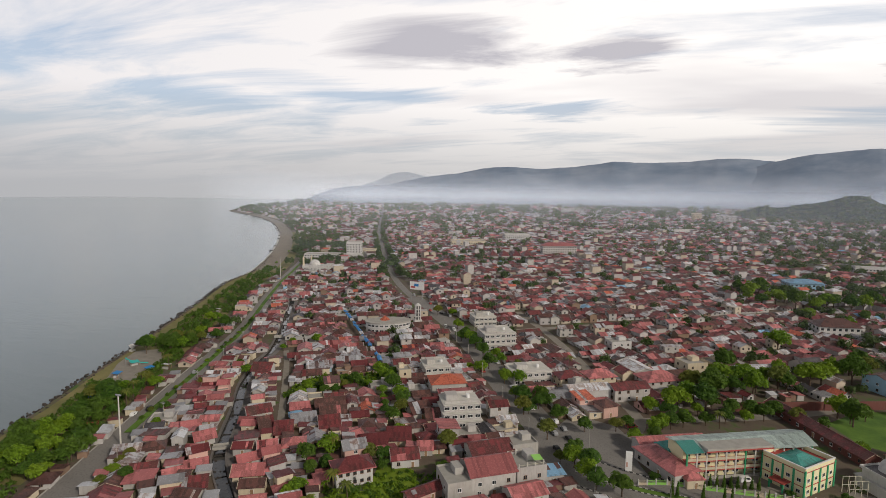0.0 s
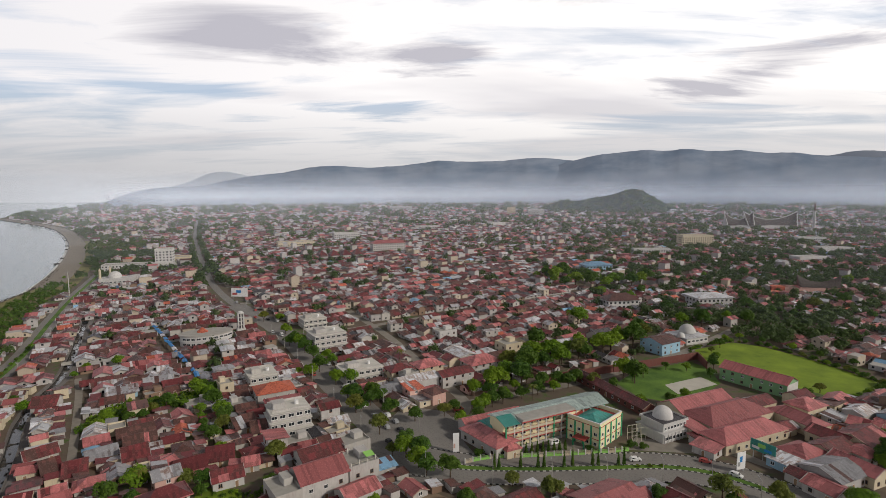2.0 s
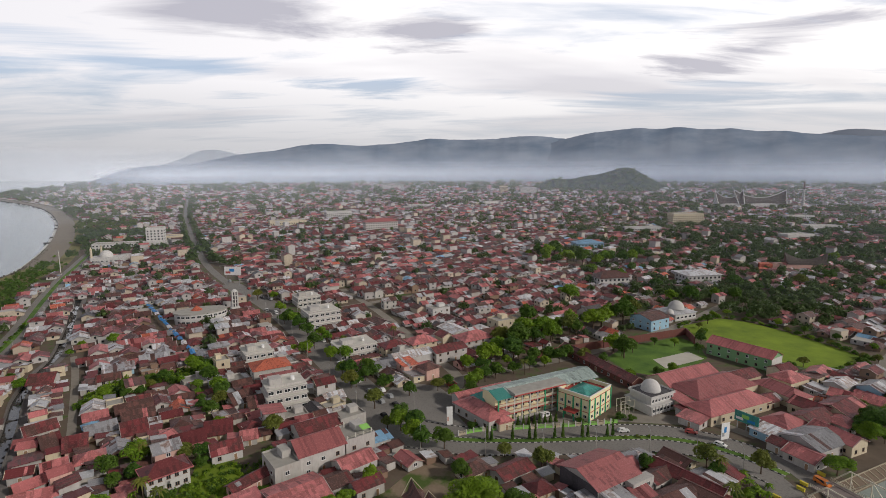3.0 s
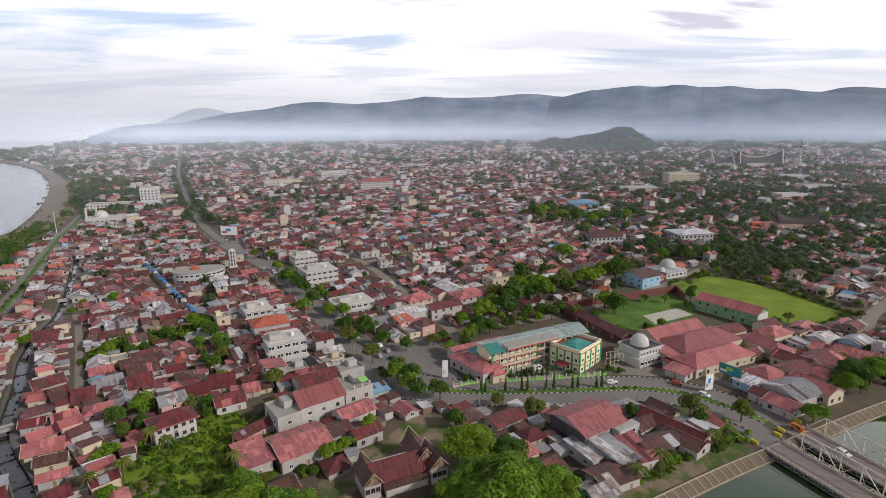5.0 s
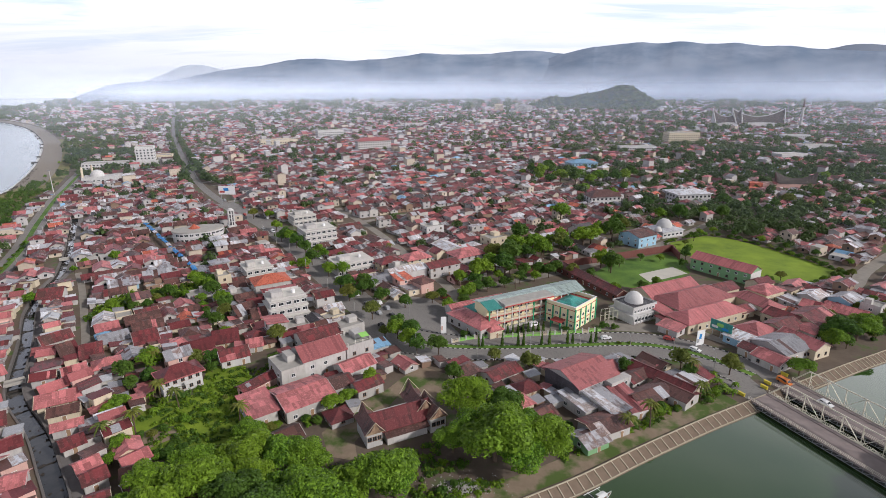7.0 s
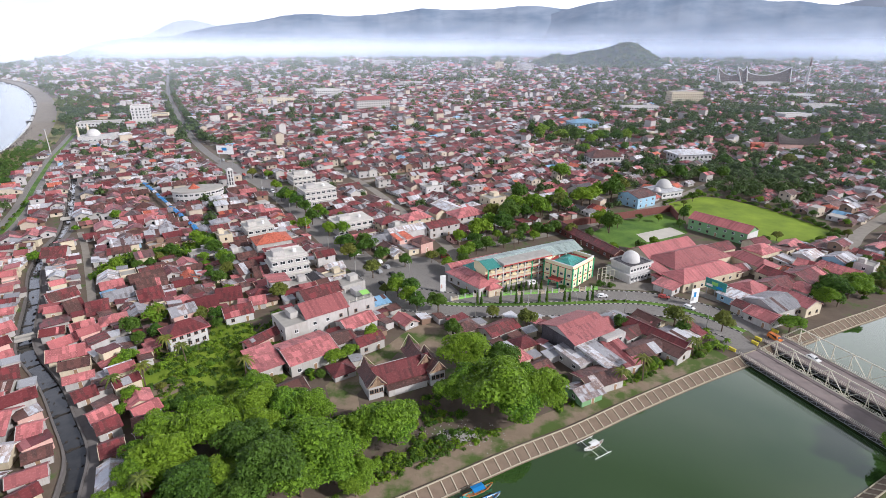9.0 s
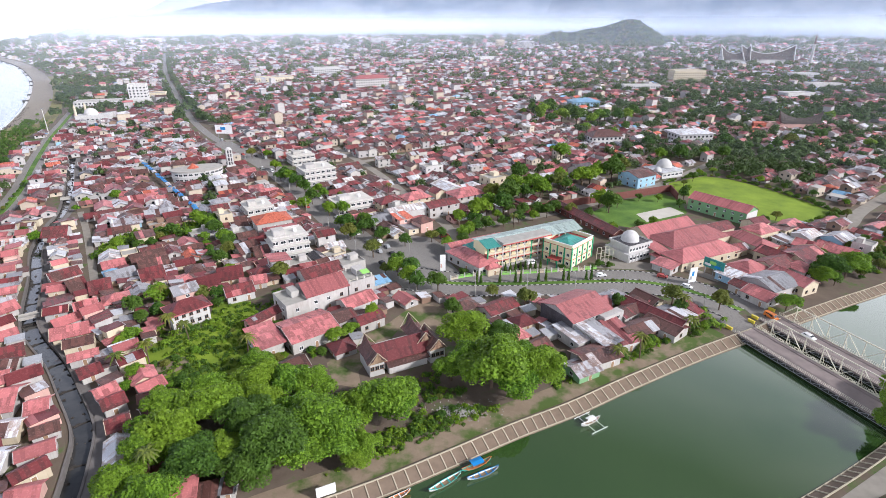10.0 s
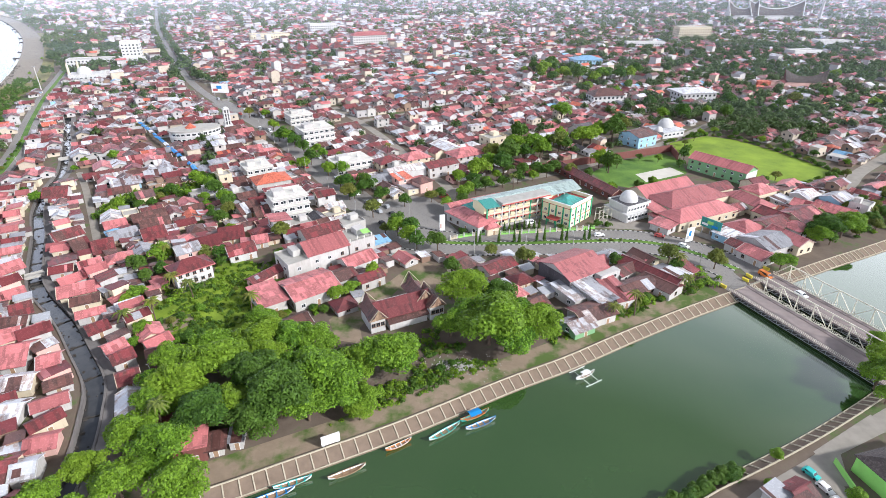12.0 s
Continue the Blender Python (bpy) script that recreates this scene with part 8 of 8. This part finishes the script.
def sow(u0, u1, du, dv, half, level):
    """Houses on the street grid between two distances."""
    u = u0
    row = 0
    while u < u1:
        reach = half(u)
        v = -reach
        while v < reach:
            ju, jv = rng.uniform(-0.12, 0.12) * du, rng.uniform(-0.12, 0.12) * dv
            x, y = U.x * (u + ju) + V.x * (v + jv), U.y * (u + ju) + V.y * (v + jv)
            v += dv * rng.uniform(0.92, 1.12)
            if rng.random() < 0.05 or y < 60:
                continue
            yield x, y
        u += du * (1.35 if row % 4 == 3 else 1.0)
        row += 1


def visible(x, y):
    """Roughly what the camera's walk takes in."""
    return y > 55 and -0.80 * y - 150 < x < 0.88 * y + 45


count = 0
spots = [(x, y) for x, y in sow(20, 620, 7.7, 7.5, lambda u: 620, 0) if visible(x, y) and y < 520]
spots.sort(key=lambda p: math.hypot(p[0], p[1]))
for x, y in spots:
    near = math.hypot(x, y) < 340 and count < 150
    big = rng.random() < 0.14
    w = rng.uniform(9.0, 12.5) if big else rng.uniform(6.0, 9.2)
    d = rng.uniform(7.0, 9.0) if big else rng.uniform(5.2, 7.4)
    r = max(w, d) / 2
    if not buildable(x, y, r * 0.8):
        continue
    if near and not clear_at(x, y, r * 0.60):
        w, d, r = 4.8, 4.0, 2.4
        if not clear_at(x, y, r * 0.7):
            continue
    if near and rng.random() < 0.06:               # a garden tree
        q = rng.uniform(2.0, 3.4)
        tree(x, y, q, q * 1.5, False, rng.randrange(12), rng)
        take(x, y, q, q, 0, 0)
        continue
    if not near and y < 450 and not clear_at(x, y, r * 0.55):
        continue
    rz = GRID + rng.gauss(0, 4) + rng.choice((0, 90, 180))
    if not near and rng.random() < green_share(x, y):
        far_clumps.append((x, y, rng.uniform(2.6, 4.8) * (1.15 if x > 110 else 1.0)))
        continue
    h = rng.choice((2.0, 2.2, 2.4, 2.7)) if big or rng.random() < 0.87 else rng.uniform(5.2, 6.2)
    kind = rng.choices(("gable", "hip", "shed", "flat"), (0.62, 0.14, 0.18, 0.06))[0]
    roof, wall = rng.choice(ROOFS), rng.choice(WALLS)
    if near:
        house(x, y, w, d, h, rz, kind, roof, wall, None, 0, rng)
        count += 1
        if rng.random() < 0.4:                     # lean-to at the back or side
            side = rng.choice((-1, 1))
            a = radians(rz)
            lx, ly = x - math.sin(a) * side * (d / 2 + 1.3), y + math.cos(a) * side * (d / 2 + 1.3)
            g = Geo()
            g.slab([(-w * 0.4, -1.5, 2.2), (w * 0.4, -1.5, 2.2), (w * 0.4, 1.5, 2.6), (-w * 0.4, 1.5, 2.6)], 0.1)
            ob = thing("lean_to", "low lean-to of %s sheets beside a house" % rng.choice(("rusty", "grey zinc", "red painted")), "shed", lx, ly, 0, rz + (180 if side > 0 else 0), "lean-tos")
            part("roof", g, rng.choice(("roof_brown", "roof_grey", "roof_maroon", "roof_white")), ob)
            g = Geo()
            g.box(0, 0, 0, w * 0.76, 2.5, 2.25)
            part("wall", g, rng.choice(("wall_grey", "wall_brown")), ob)
    else:
        take(x, y, w * 0.8, d * 0.8, rz, 0)
        far_house(mid, x, y, w, d, h, rz, {"flat": 0, "gable": 1, "shed": 1, "hip": 2}[kind], FAR_ROOFS.index(roof), rng.choices((0, 1, 2, 3), (4, 3, 4, 2))[0], True)
# small huts and sheds that fill the gaps
huts = 0
for x, y in sorted(sow(20, 420, 3.4, 3.4, lambda u: 420, 0), key=lambda p: math.hypot(*p)):
    if huts >= 560 or not visible(x, y) or math.hypot(x, y) > 300 or not buildable(x, y, 1.2) or not clear_at(x, y, 1.35):
        continue
    w, d = rng.uniform(3.2, 4.6), rng.uniform(2.8, 3.8)
    rz = GRID + rng.gauss(0, 5) + rng.choice((0, 90, 180))
    roof = rng.choice(("roof_maroon", "roof_brown", "roof_pink", "roof_grey", "roof_white", "roof_maroon", "roof_brown"))
    h = rng.uniform(2.1, 2.7)
    ob = thing("shed", "small shed with a %s roof wedged between houses" % ROOF_WORDS[roof], "shed", x, y, 0, rz, "sheds between the houses")
    g = Geo()
    walls_of(g, w, d, h, "shed", 0.5)
    part("wall", g, rng.choice(("wall_grey", "wall_white", "wall_brown", "wall_cream")), ob)
    g = Geo()
    roof_on(g, w, d, h, "shed", 0.5, 0.35)
    part("roof", g, roof, ob)
    take(x, y, w, d, rz, 0)
    huts += 1
tagged(new("town_houses", mid.mesh("town_houses", FAR_MATS)), "dense quarter of low houses with rusty red, pink and grey metal roofs", "houses", kind="stuff")

far = Geo()
for u0, u1, du, dv, tall in ((420, 1100, 10.0, 9.4, 0.05), (1100, 1900, 16, 16, 0.11), (1900, 4300, 30, 31, 0.18)):
    for x, y in sow(-0.35 * u1, u1 * 1.45, du, dv, lambda u: 1.5 * u1, 1):
        if not visible(x, y) or not (520 if u0 == 420 else u0) <= y < u1:
            continue
        if not buildable(x, y, 4):
            continue
        if rng.random() < green_share(x, y):
            far_clumps.append((x, y, rng.uniform(0.34, 0.68) * du))
            continue
        if u0 == 420 and not clear_at(x, y, 3):
            continue
        k = du / 10.5
        w, d = rng.uniform(7, 12) * k ** 0.9, rng.uniform(6, 9) * k ** 0.9
        h = rng.uniform(2.2, 3.2) if rng.random() > tall else rng.uniform(6, 11)
        roof = FAR_ROOFS.index(rng.choice(ROOFS) if rng.random() > (y - 500) / 4000 or h > 6 else rng.choice(("roof_white", "roof_grey", "roof_pink")))
        far_house(far, x, y, w, d, h, GRID + rng.gauss(0, 5) + rng.choice((0, 90)), rng.choices((0, 1, 2), (0.08, 0.66, 0.26))[0], roof, rng.choices((0, 1, 2, 3), (6, 3, 3, 2) if h < 6 else (8, 3, 1, 0))[0], False)
tagged(new("far_town_houses", far.mesh("far_town_houses", FAR_MATS)), "far town of countless low red, white and grey roofs", "houses", kind="stuff")

# ---- trees of the distance, in clumps ----
for i in range(420):
    y = rng.uniform(330, 1500) if i % 3 else rng.uniform(330, 900)
    x = rng.uniform(0.05, 0.9) * y
    if buildable(x, y, 2) and rng.random() < 2.0 * green_share(x, y):
        far_clumps.append((x, y, rng.uniform(3, 6)))
for i in range(260):                               # wood behind the beach
    y = rng.uniform(560, 1300)
    x = lerp_x(COAST, y) + 34 + abs(rng.gauss(0, 60))
    far_clumps.append((x, y, rng.uniform(4, 8)))
for i in range(800):
    y = 1500 + 2600 * rng.random() ** 1.3
    x = rng.uniform(-0.65, 0.85) * y
    if x > lerp_x(COAST, y) + 60:
        far_clumps.append((x, y, rng.uniform(5, 11)))
for i in range(150):
    y = rng.uniform(1500, 2700)
    x = lerp_x(COAST, y) + 30 + abs(rng.gauss(0, 90))
    far_clumps.append((x, y, rng.uniform(6, 13)))
for i in range(260):                               # along the main street
    j = rng.randrange(int(len(main_s) * 0.12), int(len(main_s) * 0.5))
    p = offset_line(main_s[j:j + 2], rng.choice((-9, 9)) + rng.uniform(-1.5, 1.5))[0]
    far_clumps.append((p[0], p[1], rng.uniform(3.5, 6)))
for i in range(420):                               # the hill
    az, k = radians(rng.uniform(10, 22.5)), rng.random()
    el = lerp_x([(-1.2, 10.6), (-0.8, 11.3), (-1.1, 12.2), (-1.3, 12.9), (-0.92, 13.7), (-0.7, 15), (-0.52, 16.2), (0.0, 17.5), (0.2, 18.4), (-0.1, 19.3), (-0.75, 20.2), (-1.25, 21), (-2.0, 22.6)], math.degrees(az))
    top = 94 + 2500 * math.tan(radians(el))
    dd = 2500 - 260 * k
    far_clumps.append((dd * math.sin(az), dd * math.cos(az), rng.uniform(6, 11), top * (1 - k) ** 1.15 - 8))


def clump_mesh(spots, per, seed, size, mat="leaf_far"):
    r = np.random.RandomState(seed)
    sp = np.array([(s[0], s[1], s[2], s[3] if len(s) > 3 else 0.0) for s in spots])
    n = len(sp)
    idx = np.repeat(np.arange(n), per)
    d = r.normal(size=(n * per, 3))
    d /= np.linalg.norm(d, axis=1)[:, None]
    d[:, 2] = np.abs(d[:, 2]) * 1.2 - 0.25
    wob = 0.75 + 0.45 * np.sin(d[:, 0] * 5 + sp[idx, 0]) * np.cos(d[:, 1] * 4 + sp[idx, 1])
    rad = sp[idx, 2] * wob * (0.75 + 0.3 * r.rand(n * per))
    pos = np.stack([sp[idx, 0], sp[idx, 1], sp[idx, 3] + sp[idx, 2] * 0.75], 1) + d * rad[:, None] * np.array([1, 1, 0.85])
    nrm = d + r.normal(size=d.shape) * 0.4 + np.array([0, 0, 0.4])
    nrm /= np.linalg.norm(nrm, axis=1)[:, None]
    t = np.cross(nrm, r.normal(size=d.shape))
    t /= np.linalg.norm(t, axis=1)[:, None] + 1e-9
    b = np.cross(nrm, t)
    s = (sp[idx, 2] * size * (0.7 + 0.6 * r.rand(n * per)))[:, None]
    v = np.stack([pos - t * s, pos - b * s * 0.7, pos + t * s, pos + b * s * 0.7], 1).reshape(-1, 3)
    me = bpy.data.meshes.new("far_trees")
    me.from_pydata(v.tolist(), [], np.arange(len(v)).reshape(-1, 4).tolist())
    me.materials.append(MATS[mat])
    me.update()
    return me


near_cl = [c for c in far_clumps if c[1] < 800 and clear_at(c[0], c[1], c[2] * 0.35)]
rest_cl = [c for c in far_clumps if c[1] >= 800 and clear_at(c[0], c[1], c[2] * 0.3)]

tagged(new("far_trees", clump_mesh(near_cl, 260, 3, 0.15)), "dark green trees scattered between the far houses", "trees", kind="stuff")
free_weeds = [c for c in UNDERGROWTH if clear_at(c[0], c[1], 0.2)]
tagged(new("shore_thicket", clump_mesh(thicket, 150, 9, 0.16, "leaf_deep")), "green thicket of shrubs on the shore strip", "thicket", kind="stuff")
tagged(new("undergrowth", clump_mesh(free_weeds[::2], 70, 5, 0.22, "leaf_deep")), "rank green weeds and creepers covering the meadow", "undergrowth", kind="stuff")
tagged(new("undergrowth", clump_mesh(free_weeds[1::2], 70, 6, 0.22, "leaf_fresh")), "rank bright green weeds and creepers covering the meadow", "undergrowth", kind="stuff")
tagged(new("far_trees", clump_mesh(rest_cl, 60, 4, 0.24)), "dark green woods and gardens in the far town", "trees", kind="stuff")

# ---- poles, lamps, vehicles ----
for k in range(4, 60, 4):
    p = main_s[k]
    q = offset_line(main_s[k - 1:k + 2], 8.3 if k % 8 else -8.3)[1]
    pole(q[0], q[1], 120, lamp=bool(k % 8))
for k in range(2, len(river_road_s) - 1, 4):
    q = offset_line(river_road_s[k - 1:k + 2], 10.4)[1]
    pole(q[0], q[1], 90, True)
for k in range(14, 90, 9):
    q = offset_line(sea_road_s[k - 1:k + 2], 8.8)[1]
    pole(q[0], q[1], 30, False)
ob = thing("floodlight_mast", "tall slim pale lighting mast beside the shore road", "mast", -178, 144)
g = Geo()
g.tube((0, 0, 0), (0, 0, 19), 0.34, 0.20, 10)
part("mast", g, "concrete_light", ob)
g = Geo()
g.box(0, 0, 19, 2.6, 0.5, 0.4)
part("lamp_head", g, "steel_grey", ob)
ob = thing("floodlight_mast", "tall slim pale lighting mast beside the shore road", "mast", -352, 478)
g = Geo()
g.tube((0, 0, 0), (0, 0, 22), 0.4, 0.24, 10)
part("mast", g, "concrete_light", ob)
g = Geo()
g.box(0, 0, 22, 2.6, 0.5, 0.4)
part("lamp_head", g, "steel_grey", ob)

PAINTS = ["paint_white", "paint_white", "paint_black", "steel_grey", "steel_grey", "paint_red"]
for k in range(5, 80, 3):
    d = rng.choice((-5.8, -2.6, 2.6, 5.8))
    a, b = main_s[k], main_s[k + 1]
    q = offset_line(main_s[k - 1:k + 2], d)[1]
    if rng.random() < 0.75:
        car(q[0], q[1], math.degrees(math.atan2(b[1] - a[1], b[0] - a[0])) + (180 if d < 0 else 0), rng.choice(PAINTS), rng.random() < 0.4)
for x, y, rz, c, v in ((94, 176, -45, "paint_white", False), (88, 185, -20, "paint_red", False), (38, 198, 30, "paint_white", True), (27, 192.5, 30, "steel_grey", False), (33, 195, 30, "paint_black", False),
                       (-24, 216, 118, "steel_grey", False), (-28, 222, 118, "paint_white", False), (-21, 208, 118, "paint_black", False), (2, 228, 30, "paint_red", True),
                       (-18, 168, 130, "paint_white", False), (118.2, 140.8, -69, "paint_white", False), (113.2, 153.4, -69, "paint_orange", True), (64, 186, 5, "paint_white", False),
                       (-195, 172, 115, "paint_black", False), (-196, 165, 115, "paint_white", False), (-168, 172, 115, "paint_white", False), (-212, 215, 115, "steel_grey", False)):
    car(x, y, rz, c, v)

# ---- along the shore ----
for i, (x, y, m) in enumerate(((-201, 132, "paint_yellow"), (-199, 149, "paint_red"), (-250, 212, "paint_teal"), (-235, 208, "paint_blue"), (-243, 196, "paint_blue"), (-226, 170, "paint_blue"),
                               (-346, 466, "paint_blue"), (-300, 330, "paint_white"), (-231, 215, "paint_white"))):
    ob = thing("beach_stall", "small beach stall with a %s roof" % {"paint_yellow": "yellow", "paint_red": "red", "paint_teal": "turquoise", "paint_blue": "blue", "paint_white": "white"}[m], "stall", x, y, 0, 30 + 20 * i, "beach stalls")
    g = Geo()
    g.slab([(-2.2, -1.5, 2.3), (2.2, -1.5, 2.3), (2.2, 1.5, 2.8), (-2.2, 1.5, 2.8)], 0.12)
    part("roof", g, m, ob)
    for sx in (-1, 1):
        for sy in (-1, 1):
            g = Geo()
            g.box(sx * 1.9, sy * 1.2, 0, 0.14, 0.14, 2.4 + 0.2 * sy)
            part("post", g, "boat_wood", ob)
    g = Geo()
    g.box(0, 0.8, 0, 3.4, 1.0, 1.1)
    part("counter", g, "wall_white", ob)
g = Geo()
land(g, [(-222, 192), (-232, 205), (-246, 226), (-262, 240), (-272, 232), (-262, 212), (-244, 190)], 0.06)
setting("shore_plaza", g, "lane", "bare pale plaza on the shore", "plaza")
ob = thing("slide", "turquoise curved slide on the shore plaza", "slide", -254, 210)
g = Geo()
for i in range(8):
    g.bar((i * 0.9, 0.12 * i * i, 4.5 - i * 0.5), (i * 0.9 + 0.9, 0.12 * (i + 1) ** 2, 4.0 - i * 0.5), 0.5)
part("chute", g, "paint_teal", ob)
g = Geo()
for i in (0, 3, 6):
    g.bar((i * 0.9, 0.12 * i * i, 0), (i * 0.9, 0.12 * i * i, 4.4 - i * 0.5), 0.12)
part("legs", g, "steel_grey", ob)
ob = thing("shell_monument", "small white shell-shaped monument on the sea wall", "monument", -274, 231)
g = Geo()
g.box(0, 0, 0, 2.4, 2.4, 1.0)
part("plinth", g, "concrete_light", ob)
for i in range(5):
    g = Geo()
    w = radians(-40 + 20 * i)
    g.tube((0, 0, 1.0), (3 * math.sin(w), 0, 1.0 + 3.2 * math.cos(w)), 0.3, 0.55, 6)
    part("shell_rib", g, "wall_clean", ob)
# heap of rubbish on the bank
g = Geo()
for i in range(520):
    k, a = abs(rng.gauss(0, 0.55)), rng.uniform(0, 6.28)
    rock(g, 5.5 + k * 9 * math.cos(a), 106.3 + k * 4.6 * math.sin(a), max(0, 0.5 - k * 0.6), rng.uniform(0.10, 0.30), rng)
ob = new("rubbish_heap", g.mesh("rubbish_heap", ["concrete"]))
tagged(ob, "heap of pale litter and rubble under the trees", "rubbish", kind="stuff")
